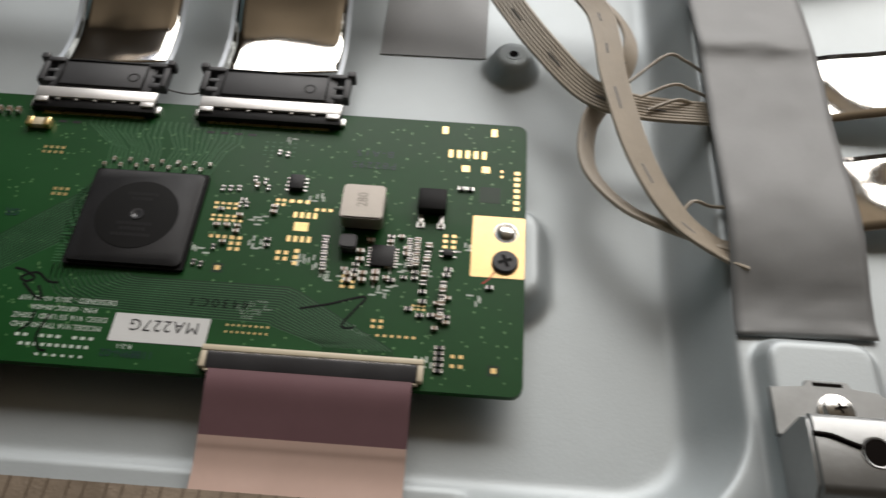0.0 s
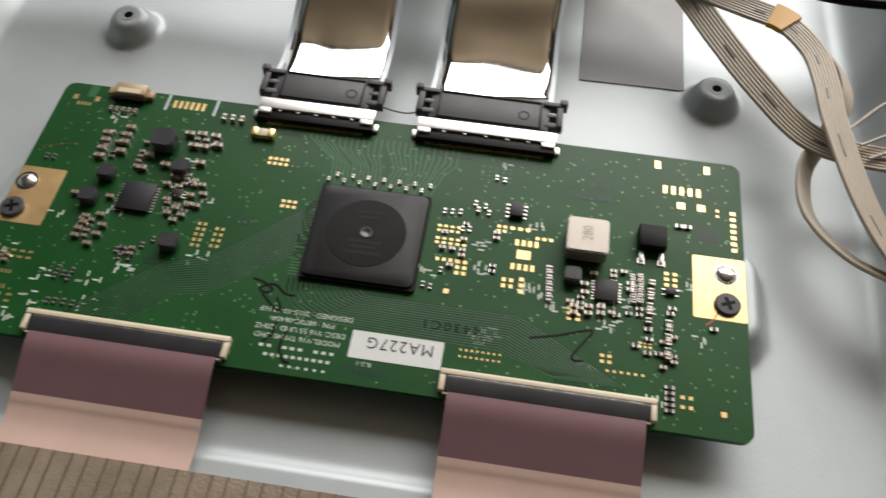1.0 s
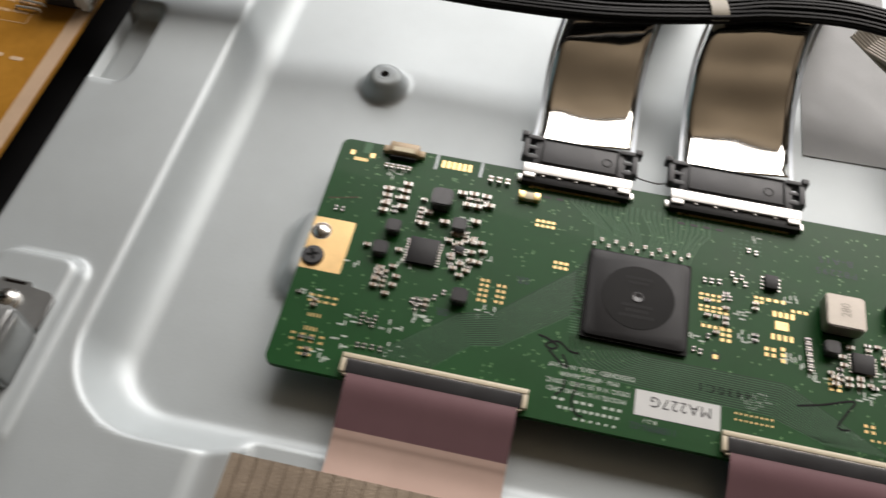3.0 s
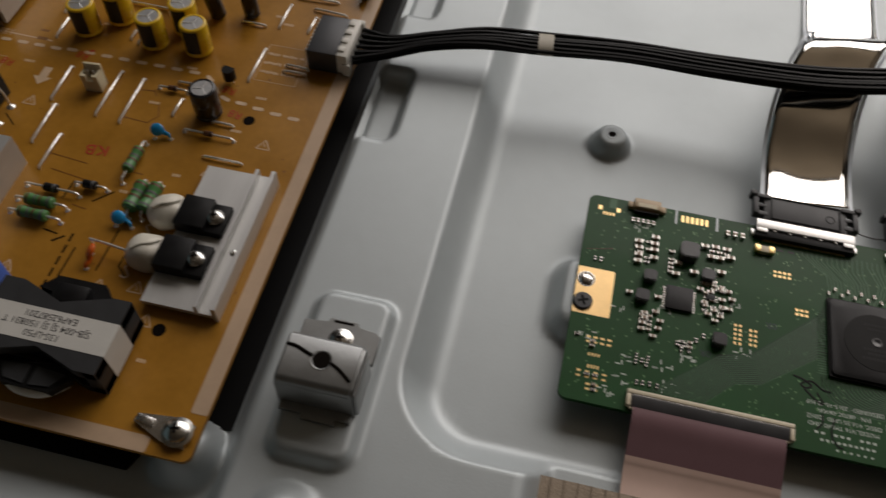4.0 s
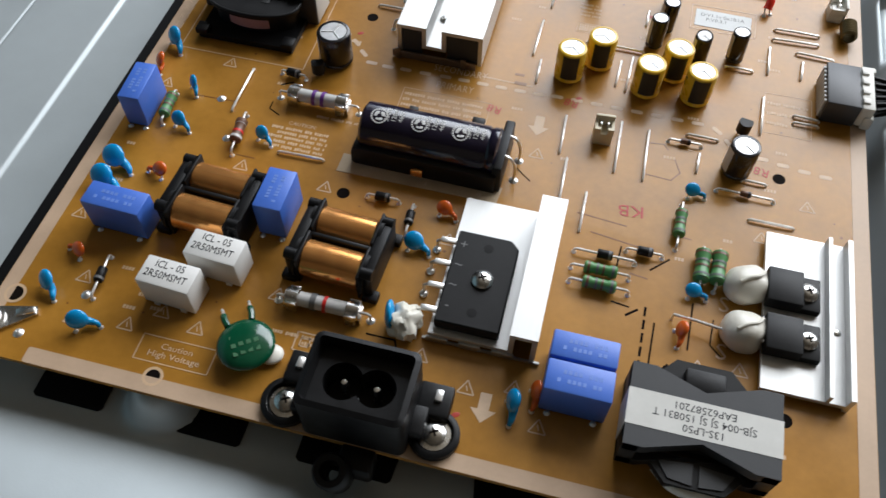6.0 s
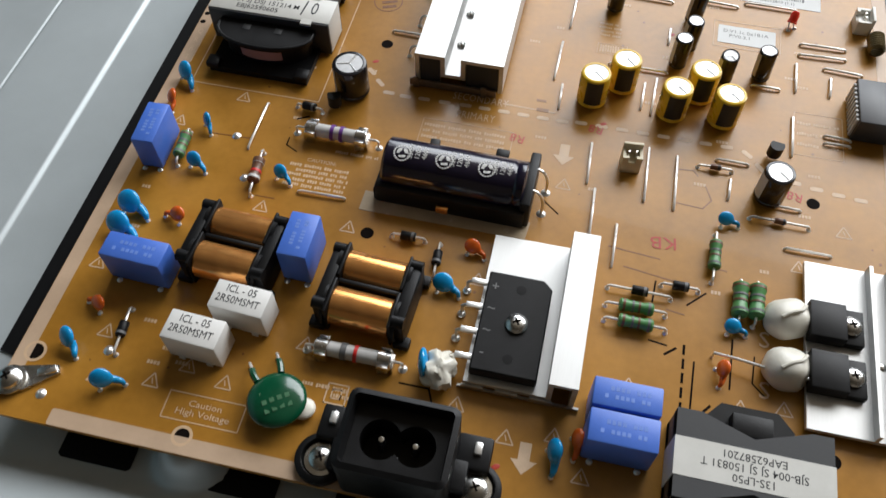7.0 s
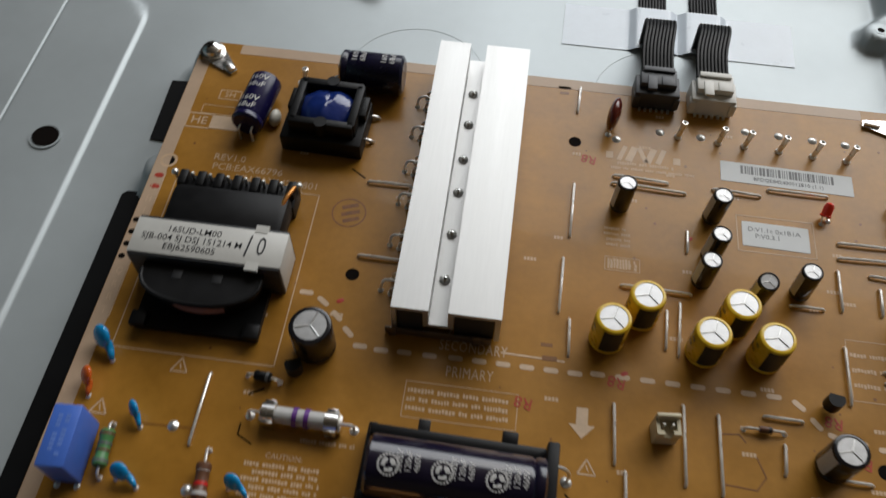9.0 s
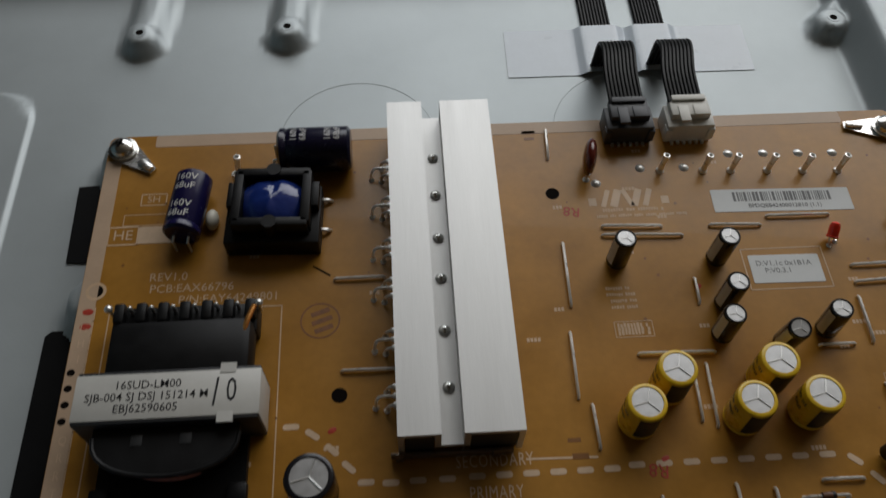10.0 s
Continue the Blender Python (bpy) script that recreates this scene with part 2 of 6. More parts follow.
GOLD = mat("gold_pad", (0.9, 0.62, 0.3), 0.35, 0.8, 0.08, 200)
GOLDS = mat("small_gold_pad", (0.9, 0.66, 0.3), 0.3, 0.85, 0.1, 500)
WSILK = mat("board_legend", (0.55, 0.62, 0.55), 0.5, 0, 0.15, 500)
GINK = mat("dark_green_stamp", (0.002, 0.026, 0.03), 0.4, 0, 0.2, 500)
CHIP = mat("chip_mould", (0.015, 0.015, 0.0165), 0.5, 0, 0.1, 200, 0.2, 3000, spec=0.32)
CHIPD = mat("chip_polished", (0.004, 0.004, 0.004), 0.5, 0, 0.1, 200, spec=0.16)
INDG = mat("ferrite_grey", (0.045, 0.046, 0.05), 0.24, 0, 0.12, 400)
INDM = mat("power_inductor_case", (0.34, 0.31, 0.275), 0.35, 0.6, 0.06, 300)
CERAM = mat("ceramic_chip", (0.24, 0.165, 0.105), 0.4, 0, 0.25, 700)
RESCH = mat("chip_resistor", (0.02, 0.02, 0.022), 0.4, 0, 0.2, 700)
IVORY = mat("ivory_housing", (0.72, 0.63, 0.47), 0.42, 0, 0.05, 200)
LATCH = mat("dark_latch", (0.03, 0.03, 0.033), 0.4, 0, 0.15, 200)
CHIPEND = mat("chip_plating", (0.72, 0.7, 0.66), 0.28, 0.85, 0.12, 500)
PLUGD = mat("plug_plastic", (0.05, 0.051, 0.055), 0.5, 0, 0.12, 300, 0.12, 2500)
SHELLW = mat("matt_shell", (0.82, 0.81, 0.79), 0.42, 0.75, 0.06, 200)
TANC = mat("tan_housing", (0.42, 0.31, 0.19), 0.4, 0.1, 0.1, 200)
BULK = mat("violet_black_sleeve", (0.008, 0.006, 0.02), 0.2, 0, 0.2, 250, coat=0.3)
DIMFILM = mat("amber_film", (0.46, 0.36, 0.24), 0.25, 0, 0.1, 150)
SHELL = mat("plated_shell", (0.78, 0.77, 0.75), 0.25, 1.0, 0.06, 200)
FOIL = mat("foil_tape", (0.86, 0.84, 0.8), 0.09, 1.0, 0.05, 60, 0.3, 70, rvary=0.04)
FFCP = mat("pink_film", (0.64, 0.46, 0.39), 0.35, 0, 0.04, 100, coat=0.2)
FFCD = mat("mauve_film", (0.23, 0.13, 0.145), 0.35, 0, 0.04, 100, coat=0.2)
GTAPE = mat("grey_cloth_tape", (0.27, 0.275, 0.275), 0.55, 0.2, 0.05, 120, 0.18, 4000)
CABLEW = mat("ivory_flat_cable", (0.47, 0.405, 0.32), 0.42, 0, 0.08, 150)
CABLEK = mat("black_wire", (0.006, 0.006, 0.0065), 0.42, 0, 0.15, 150, spec=0.2)
TAPEW = mat("cream_tape", (0.5, 0.46, 0.38), 0.5, 0, 0.06, 200)
TAPEY = mat("amber_tape", (0.58, 0.28, 0.012), 0.35, 0, 0.08, 200)
CLEAR = mat("clear_tape", (0.68, 0.75, 0.82), 0.3, 0, 0.04, 100, coat=0.3)
MESHC = mat("conductive_cloth", (0.2, 0.155, 0.11), 0.45, 0.35, 0.18, 40, 0.5, 1800, tint=(0.3, 0.24, 0.18))
MESHL = mat("cloth_weave_line", (0.165, 0.125, 0.088), 0.5, 0.3, 0.15, 300)
PLASTER = mat("wall_paint", (0.17, 0.138, 0.105), 0.9, 0, 0.06, 3)
CEIL = mat("ceiling_paint", (0.16, 0.125, 0.085), 0.9, 0, 0.04, 3)
WOODF = mat("floor_boards", (0.2, 0.12, 0.07), 0.5, 0, 0.2, 6, stretch=(1, 8, 1))
TABLE = mat("table_top", (0.25, 0.16, 0.09), 0.45, 0, 0.2, 8, stretch=(1, 8, 1))

# ---- unseen room round the table, its tones set for bounce and reflections ----
def slab(name, x0, y0, z0, x1, y1, z1, m, label, category="wall"):
    bm = B()
    box(bm, (x0 + x1) / 2, (y0 + y1) / 2, z0, x1 - x0, y1 - y0, z1 - z0)
    return tagged(part(name, bm, m), label, category, kind="structure")


slab("floor", -2200, -2400, -850, 2400, 1500, -800, WOODF, "dark wooden floor boards of the room", "floor")
slab("ceiling", -2200, -2400, 1900, 2400, 1500, 1950, CEIL, "unseen plain ceiling added to close the room", "ceiling")
slab("wall_south", -2200, -2450, -800, 2400, -2400, 1900, PLASTER, "unseen plain beige wall added to close the room")
# unseen left wall, kept bright blue-grey to reflect cool light onto the panel
slab("cool_fill_wall", -2250, -2400, -800, -2200, 1500, 1900, mat("cool_fill_blue", (0.34, 0.54, 0.64), 0.9, 0, 0.05, 3), "unseen blue-grey wall added to reflect cool light from the left")
slab("wall_east", 2400, -2400, -800, 2450, 1500, 1900, PLASTER, "unseen plain beige wall added to close the room")
wall = thing("wall_north", 0, 0, 0, 0, "beige painted wall with a wide window", "wall", kind="structure")
for x0, z0, x1, z1 in ((-2200, -800, -500, 1900), (1860, -800, 2400, 1900), (-500, -800, 1860, 380), (-500, 1760, 1860, 1900)):
    bm = B()
    box(bm, (x0 + x1) / 2, 1450, z0, x1 - x0, 100, z1 - z0)
    part("wall_piece", bm, PLASTER, wall)
tab = thing("table", 30, 170, -60, 0, "brown wooden table under the opened television", "table")
bm = B()
box(bm, 0, 0, -30, 1300, 800, 30, 3)
part("tabletop", bm, TABLE, tab)
for sx in (-600, 600):
    for sy in (-350, 350):
        bm = B()
        box(bm, sx, sy, -740, 50, 50, 710, 2)
        part("leg", bm, TABLE, tab)

# ---- pressed steel back of the television ----
F = -13.0


def sstep(a, b, v):
    t = np.clip((v - a) / (b - a), 0, 1)
    return t * t * (3 - 2 * t)


def rr_dist(X, Y, x0, y0, x1, y1, r):
    qx, qy = np.abs(X - (x0 + x1) / 2) - (x1 - x0) / 2 + r, np.abs(Y - (y0 + y1) / 2) - (y1 - y0) / 2 + r
    return np.hypot(np.maximum(qx, 0), np.maximum(qy, 0)) + np.minimum(np.maximum(qx, qy), 0) - r


def seg_dist(X, Y, ax, ay, bx, by):
    dx, dy = bx - ax, by - ay
    t = np.clip(((X - ax) * dx + (Y - ay) * dy) / (dx * dx + dy * dy + 1e-9), 0, 1)
    return np.hypot(X - ax - t * dx, Y - ay - t * dy)


DOMES = [(101, 144, 101, 144, -7.4), (266.5, 142.8, 266.5, 142.8, -7.4), (-230.2, 289, -226, 330, -7.0), (-180.6, 290, -176, 330, -7.0), (9.6, 286, 40, 320, -7.0)]


def relief(X, Y):
    d1 = rr_dist(X, Y, 53.6, 16, 313, 700, 24)
    d2 = rr_dist(X, Y, -900, -900, 19.5, 900, 10)
    def wall_curve(d, w):
        """An even slope, rounded at the rim and more softly at the foot."""
        s, a, b = np.clip((d + w) / w, 0, 1), 0.8, 0.1
        k = 1 - (a + b) / 2
        return np.where(s < a, s * s / (2 * a), np.where(s < 1 - b, s - a / 2, k - (1 - s) ** 2 / (2 * b))) / k
    H = F * (1 - np.minimum(np.minimum(wall_curve(d1, 12.0), sstep(-9.0, 0.0, d2)), 1))
    # soft lower rim of the field under the supply board
    H = np.maximum(H, F * (1 - sstep(0, -42, Y)) - 1.0 * (X < 19))
    # open channel for the films in the lower rim
    dc = rr_dist(X, Y, 91, -300, 268, 60, 8)
    H = np.minimum(H, -11.8 * (1 - sstep(-9, 0, dc)))
    # left field one step higher, with a shallow groove beyond
    d3 = rr_dist(X, Y, -900, -900, -261, 269, 14)
    H = H + 1.0 * (1 - sstep(-1.3, 0.2, d3)) - 0.45 * (1 - sstep(0.0, 0.7, np.abs(X + 293.4)))
    # far border of the field
    H = np.maximum(H, F + 11 * sstep(316, 327, Y) * (X < 12))
    # board supports and bosses
    for ax, ay, bx, by, top in DOMES:
        d = seg_dist(X, Y, ax, ay, ax, ay)
        H = np.maximum(H, F + (top - F) * (1 - sstep(4.3, 7.9, d)))
        if bx != ax:
            H = np.maximum(H, F + 5.0 * (1 - sstep(3.4, 7.6, seg_dist(X, Y, ax, ay, bx, by))))
    for cx in (98.5, 268.5):
        H = np.maximum(H, F + (-6.3 - F) * (1 - sstep(4.5, 8.5, seg_dist(X, Y, cx, 71, cx, 85))))
    for cx, cy in ((3, 5), (-226, 233), (-228, 184), (3, 228), (-176, 3)):
        H = np.maximum(H, F + (-2.2 - F) * (1 - sstep(5, 11, np.hypot(X - cx, Y - cy))))
    # pads for the wall brackets
    for x0, x1 in ((24.5, 49.5), (314.5, 340)):
        H = H + 4.0 * (1 - sstep(-3.2, 0.0, rr_dist(X, Y, x0, 5, x1, 57, 6)))
    # dents along the raised rib
    for y0, y1 in ((117, 150), (178, 215)):
        H = H - 5.5 * (1 - sstep(-2.5, 0.5, rr_dist(X, Y, 8, y0, 30, y1, 4))) * (X > 16.5)
    H = H + 5.0 * (1 - sstep(3.5, 10.5, np.hypot(X - 36, Y + 9)))
    return H


def steps(lo, hi, coarse, fine):
    """Grid lines, closer together where the sheet is bent sharply."""
    out = [lo]
    while out[-1] < hi:
        out.append(out[-1] + next((f for a, b, f in fine if a <= out[-1] < b), coarse))
    return np.array(out)


xs = steps(-420, 476, 2.2, ((-295.5, -291.5, 0.35), (-264, -258, 0.5), (8, 66, 0.9), (92, 110, 1.2), (258, 276, 1.2), (298, 345, 0.9)))
ys = steps(-70, 400, 1.9, ((0, 60, 0.9), (134, 154, 1.2), (264, 271, 0.6), (278, 300, 1.1)))
XX, YY = np.meshgrid(xs, ys)
ZZ = relief(XX, YY)
nx, ny = len(xs), len(ys)
idx = np.arange(nx * ny).reshape(ny, nx)
quads = np.stack([idx[:-1, :-1], idx[:-1, 1:], idx[1:, 1:], idx[1:, :-1]], -1).reshape(-1, 4)
me = bpy.data.meshes.new("sheet")
me.from_pydata((np.stack([XX, YY, ZZ], -1).reshape(-1, 3) * MM).tolist(), [], quads.tolist())
me.materials.append(STEEL)
me.polygons.foreach_set("use_smooth", [True] * len(me.polygons))
chassis = thing("back_panel", 0, 0, 0, 0, "pressed grey galvanised steel back panel of a television", "panel", kind="structure")
sheet = new("sheet", me)
sheet.parent = chassis
mod = sheet.modifiers.new("thickness", "SOLIDIFY")
mod.thickness, mod.offset = 0.0008, -1
bm = B()
box(bm, 27, 165, -58, 890, 464, 20, 4)
part("screen_housing", bm, BLACK, chassis, "black plastic screen housing")


def hole(x, y, z, r, rim=0.0):
    bm = B()
    cyl(bm, (x, y, z - 0.3), (x, y, z + 0.05), r, 20)
    part("hole", bm, SLOT, chassis)
    if rim:
        bm = B()
        lathe(bm, [(r, -0.2), (r, 0.12), (r + rim, 0.12), (r + rim, -0.2)], (x, y, z), seg=24)
        part("hole_rim", bm, STEEL, chassis)


for ax, ay, bx, by, top in DOMES:
    hole(ax, ay, top, 1.3, 0.8)
hole(-275.2, 196.8, F + 1.45, 4.6, 0.7)
for cx, r in ((-157, 25.0), (-68, 26.0)):
    bm = B()
    tube(bm, [(cx + r * math.cos(radians(a)), 243 + r * math.sin(radians(a)), F - 0.02) for a in range(0, 181, 6)], 0.16, 6)
    part("embossed_ring", bm, STEEL, chassis)

# ---- black insulation under the supply board ----
ins = thing("insulation_sheet", 0, 0, F + 0.2, 0, "thin black insulating sheet under the supply board", "sheet")
bm = B()
poly = [(-232, 8), (-212, 8), (-212, -4.2), (-211, -5), (-192.5, -5), (-191.5, -4.2), (-191.5, 8), (-170, 8), (-170, -4.2), (-169, -5), (-152.5, -5), (-151.5, -4.2), (-151.5, 8), (-136, 8), (-136, -3.6), (-135, -4.4), (-111, -4.4), (-110, -3.6), (-109, 8), (-90, 8), (-88, -3), (-12, -3), (-6, 12), (11.5, 14), (12, 236), (-232, 238), (-233, 229), (-241.8, 228.5), (-241, 201.5), (-233, 201), (-233, 179.5), (-240.8, 179.5), (-242.4, 178), (-242.4, 20), (-232, 18)]
prism(bm, poly, 0, 0.4)
part("black_film", bm, SHEET, ins)

# ---- supply board ----
TOP = 0.0
psu = thing("power_supply_board", 0, 0, 0, 0, "orange-brown phenolic power supply circuit board full of parts", "circuit board")
bm = B()
prism(bm, round_rect(-229.5, -1, 8, 237, 2.5), -1.6, 0)
part("board", bm, TAN, psu)
for x0, y0, x1, y1 in ((-212, -1, -4, 3.6), (3.2, 12, 7.9, 220), (-229.4, 8, -225, 228), (-216, 232.5, -8, 236.9)):
    bm = B()
    prism(bm, round_rect(x0, y0 + 0.1, x1, y1, 0.6, 2), 0, 0.07)
    part("bare_margin", bm, EDGE, psu)


def print_box(x, y, sx, sy, m=SILK, rz=0.0, h=0.07, name="print_mark", parent=None):
    bm = B()
    box(bm, x, y, 0, sx, sy, h, 0, rz)
    return part(name, bm, m, parent or psu)


def print_frame(x0, y0, x1, y1, w=0.3, m=SILK):
    bm = B()
    for a in ((x0, y0, x1, y0), (x0, y1, x1, y1), (x0, y0, x0, y1), (x1, y0, x1, y1)):
        box(bm, (a[0] + a[2]) / 2, (a[1] + a[3]) / 2, 0, abs(a[2] - a[0]) + w, abs(a[3] - a[1]) + w, 0.06)
    part("print_frame", bm, m, psu)


def line_mark(pts, w, m, z=0.06, name="track_line"):
    bm = B()
    for (x0, y0), (x1, y1) in zip(pts, pts[1:]):
        L = math.hypot(x1 - x0, y1 - y0)
        box(bm, (x0 + x1) / 2, (y0 + y1) / 2, 0, L + w * 0.5, w, z, 0, math.degrees(math.atan2(y1 - y0, x1 - x0)))
    part(name, bm, m, psu)


# holes through the board
for x, y, r in ((-15, 33, 2.0), (-18.6, 113.4, 2.0), (-147, 74, 2.0), (-176.4, 3.8, 2.0), (-161.3, 151.5, 2.0), (-224.3, 17.5, 2.3), (-100.6, 210, 2.0), (-225.5, 184.2, 1.9)):
    bm = B()
    cyl(bm, (x, y, -0.4), (x, y, 0.05), r, 18)
    part("board_hole", bm, SLOT, psu)
    if x < -170 and y != 33:
        bm = B()
        lathe(bm, [(r, 0), (r, 0.09), (r + 0.8, 0.09), (r + 0.8, 0)], (x, y, 0), seg=20)
        part("hole_ring", bm, SILK, psu)

# the broken line between both sides of the supply
dash = [(-172.9, 144, 0), (-167.7, 141.8, -35), (-163, 137.8, -42), (-159, 133.4, -42), (-155, 129.6, 0), (-149.2, 129.2, 0), (-142.9, 129.4, 0), (-136, 129.4, 0)]
dash += [(-91 + 6.6 * i, 130.2, 0) for i in range(8)] + [(-129 + 6.4 * i, 129.6, 0) for i in range(6)]
dash += [(-38.5, 128.6, -40), (-34.5, 124, -50), (-30, 121, -20), (-24, 120.2, 0), (-17.5, 119.2, 0), (-11, 118.3, 0), (-4.5, 117.7, 0)]
for x, y, a in dash:
    bm = B()
    c, s = math.cos(radians(a)), math.sin(radians(a))
    prism(bm, [(x + c * u - s * v, y + s * u + c * v) for u, v in round_rect(-2, -0.75, 2, 0.75, 0.7, 3)], 0, 0.06)
    part("dash_mark", bm, SILKW, psu)

wr = random.Random(77)


def word_row(x, y, width, h=1.0, m=SILK):
    """One line of print too small to read, as short upright bars grouped in words."""
    bm = B()
    u = -width / 2
    while u < width / 2:
        for k in range(wr.randint(3, 8)):
            w = h * wr.uniform(0.35, 0.6)
            if u + w > width / 2:
                break
            box(bm, x + u + w / 2, y + wr.uniform(-0.1, 0.1) * h, 0, w, h * wr.uniform(0.7, 1.0), 0.06)
            u += w + h * 0.18
        u += h * 0.6
    tagged(part("small_print", bm, m, psu), kind="stuff")


letters("SECONDARY", -124.6, 133.0, 0.1, 4.4, SILKW, psu, 0, 0.66, 1.12)
letters("PRIMARY", -124.8, 125.4, 0.1, 4.4, SILKW, psu, 0, 0.66, 1.12)
letters("HE", -221, 201.5, 0.1, 4.5, SILKW, psu)
print_frame(-225, 198.6, -217, 204.4, 0.4, SILKW)
print_box(-212, 201.5, 9.5, 5.6, SILKW)
letters("SH", -214, 213.5, 0.1, 3.2, SILK, psu)
print_frame(-217.5, 211.6, -210.5, 215.4)
print_frame(-221.5, 204.8, -204, 208.4, 0.2)
letters("REV1.0", -207, 187.6, 0.1, 3.5, SILK, psu)
letters("PCB:EAX66796", -200.5, 184.0, 0.1, 3.5, SILK, psu)
letters("P/N:EAY64249801", -190.5, 180.4, 0.1, 3.5, SILK, psu)
letters("Caution\nHigh Voltage", -173.4, 11.2, 0.1, 2.5, SILKW, psu, 0, 1.15)
print_frame(-184, 7.6, -163, 15.0)
letters("CAUTION:", -168, 96.6, 0.1, 2.0, SILKW, psu)
for k in range(5):
    word_row(-167.5 + k % 2, 94.2 - 1.9 * k, 20 - 3 * (k % 2), 1.2)
word_row(-140, 24.6, 22, 1.2), word_row(-136, 22.8, 12, 1.2), word_row(-158, 101.6, 14, 1.1)
letters("S", -32.3, 63.5, 0.1, 7.0, SILKW, psu, 0), letters("S", -32.1, 48.5, 0.1, 7.0, SILKW, psu, 0)
letters("KB", -61.4, 89.6, 0.1, 6.0, REDP, psu, 185, 1.1)
for x, y in ((-96, 203.5), (-86, 128.6), (-110, 119.5), (-24, 115), (-30, 125)):
    letters("R8", x, y, 0.1, 4.5, REDP, psu, 170)
# small block of print, tables and the warning triangles
for x0, y0, x1, y1 in ((-141, 111.5, -111.4, 121.5), (-90, 163.5, -80, 168), (-24, 132, -9, 150)):
    print_frame(x0, y0, x1, y1, 0.2)
    for k in range(1, 4):
        word_row((x0 + x1) / 2, y0 + (y1 - y0) * k / 4, x1 - x0 - 1.5, 1.3)
for k in range(4):
    word_row(-87 + 0.4 * k, 178 - 1.9 * k, 7 + (k % 2), 1.0)
for x, w, a in ((-85.6, 1.4, 70), (-82.6, 2.2, 70), (-79.2, 1.4, 110), (-76.6, 2.0, 70), (-73.4, 1.6, 70)):
    print_box(x, 207.5, 6.2, w, SILKW, a, 0.06, "mark_shape")
for x0 in (-89.5, -68.5):
    print_box(x0, 206.4, 2.2, 2.6, SILKW, 0, 0.05, "mark_shape")
word_row(-78, 203.4, 18, 1.2), word_row(-76, 201.4, 26, 1.0)


def triangle(x, y, s=2.6, rz=0):
    bm = B()
    pts = [Vector((s * math.cos(radians(a + rz)), s * math.sin(radians(a + rz)), 0)) for a in (90, 210, 330)]
    for a, b in zip(pts, pts[1:] + pts[:1]):
        m = (a + b) / 2
        box(bm, x + m.x, y + m.y, 0, (b - a).length, 0.36, 0.06, 0, math.degrees(math.atan2((b - a).y, (b - a).x)))
    box(bm, x + 0.1, y + 0.3, 0, 0.3, 1.6, 0.06, 0, 20)
    part("warning_triangle", bm, SILKW, psu)


for x, y in ((-180.7, 76), (-153, 74.5), (-220, 47), (-208, 27), (-205, 14), (-190, 16), (-182, 22), (-171, 19.5), (-153.5, 35), (-112, 65), (-93, 104), (-110, 27), (-96, 21), (-84, 24), (-76, 15), (-67, 42), (-38, 42), (-27, 44), (-23, 89), (-20, 34.5), (-218, 103), (-201, 117), (-10, 104), (-130, 137)):
    triangle(x, y)
for x, y, a in ((-94.6, 116, -90), (-90.5, 17, -90)):
    bm = B()
    prism(bm, [(x - 1.5, y + 4.2), (x - 1.5, y - 0.5), (x - 3.4, y - 0.5), (x, y - 4.2), (x + 3.4, y - 0.5), (x + 1.5, y - 0.5), (x + 1.5, y + 4.2)], 0, 0.06)
    part("arrow_mark", bm, SILKW, psu)
# cut slots and bare tracks
for pts, w, m in (([(-50.5, 53), (-51, 27)], 0.5, SLOT), ([(-63, 69), (-62.6, 76)], 0.5, SLOT), ([(-72, 79), (-57, 77)], 0.4, BROWNL), ([(-77, 85), (-62, 83.6)], 0.4, BROWNL), ([(-40.7, 62), (-41, 47)], 0.5, SLOT), ([(-34.8, 58), (-35.2, 50), (-32, 47)], 0.4, SLOT),
                  ([(-59.6, 105), (-51, 104.4), (-48.5, 108), (-50.5, 113)], 0.4, BROWNL), ([(-59, 118), (-54.5, 118.5), (-53, 116.5)], 0.4, BROWNL), ([(-177, 99), (-181, 101), (-181, 104)], 0.4, SLOT), ([(-126, 30), (-118, 30), (-114, 21)], 0.5, SLOT),
                  ([(-207, 100.5), (-193, 101)], 0.4, BROWNL), ([(-178, 80), (-184, 80)], 0.4, BROWNL), ([(-93, 93), (-98, 97)], 0.4, SLOT), ([(-59, 67.5), (-54, 66.8)], 0.4, BROWNL), ([(-63, 57), (-58, 56.3)], 0.5, SLOT), ([(-53.5, 70), (-48.5, 75)], 0.5, SLOT), ([(-49, 84), (-43, 83.6)], 0.4, BROWNL), ([(-181, 112), (-177.5, 114)], 0.6, SLOT), ([(-168.5, 189), (-164, 186)], 0.5, SLOT), ([(-100, 132.6), (-117, 133)], 0.5, SILKW)):
    line_mark(pts, w, m)
print_box(-105, 233, 4, 1.2, BROWNL), print_box(-105, 230.6, 3, 1, BROWNL), print_box(-105, 137, 3.2, 1, BROWNL), print_box(-104, 133, 4, 1.4, BROWNL)
# column of boxed letters along the edge, some dotted out
for k, ch in enumerate("-MHI----QRRT"):
    y = 177.5 - 4.25 * k
    print_frame(-229.0, y - 2.0, -224.8, y + 2.0, 0.25, SILKW)
    if ch != "-":
        letters(ch, -226.9, y, 0.09, 3.2, SILKW, psu, 0, 0.8)
    if k < 2 or 4 <= k < 8:
        bm = B()
        for v in ball(bm, -226.6 if k < 2 else -228.0, y + 0.6, 0.04, 1.7 if k < 2 else 1.2, 1.1, 0.06, 12):
            v.co.z = max(v.co.z, 0)
        part("edge_mark", bm, REDP if k < 2 else SLOT, psu)
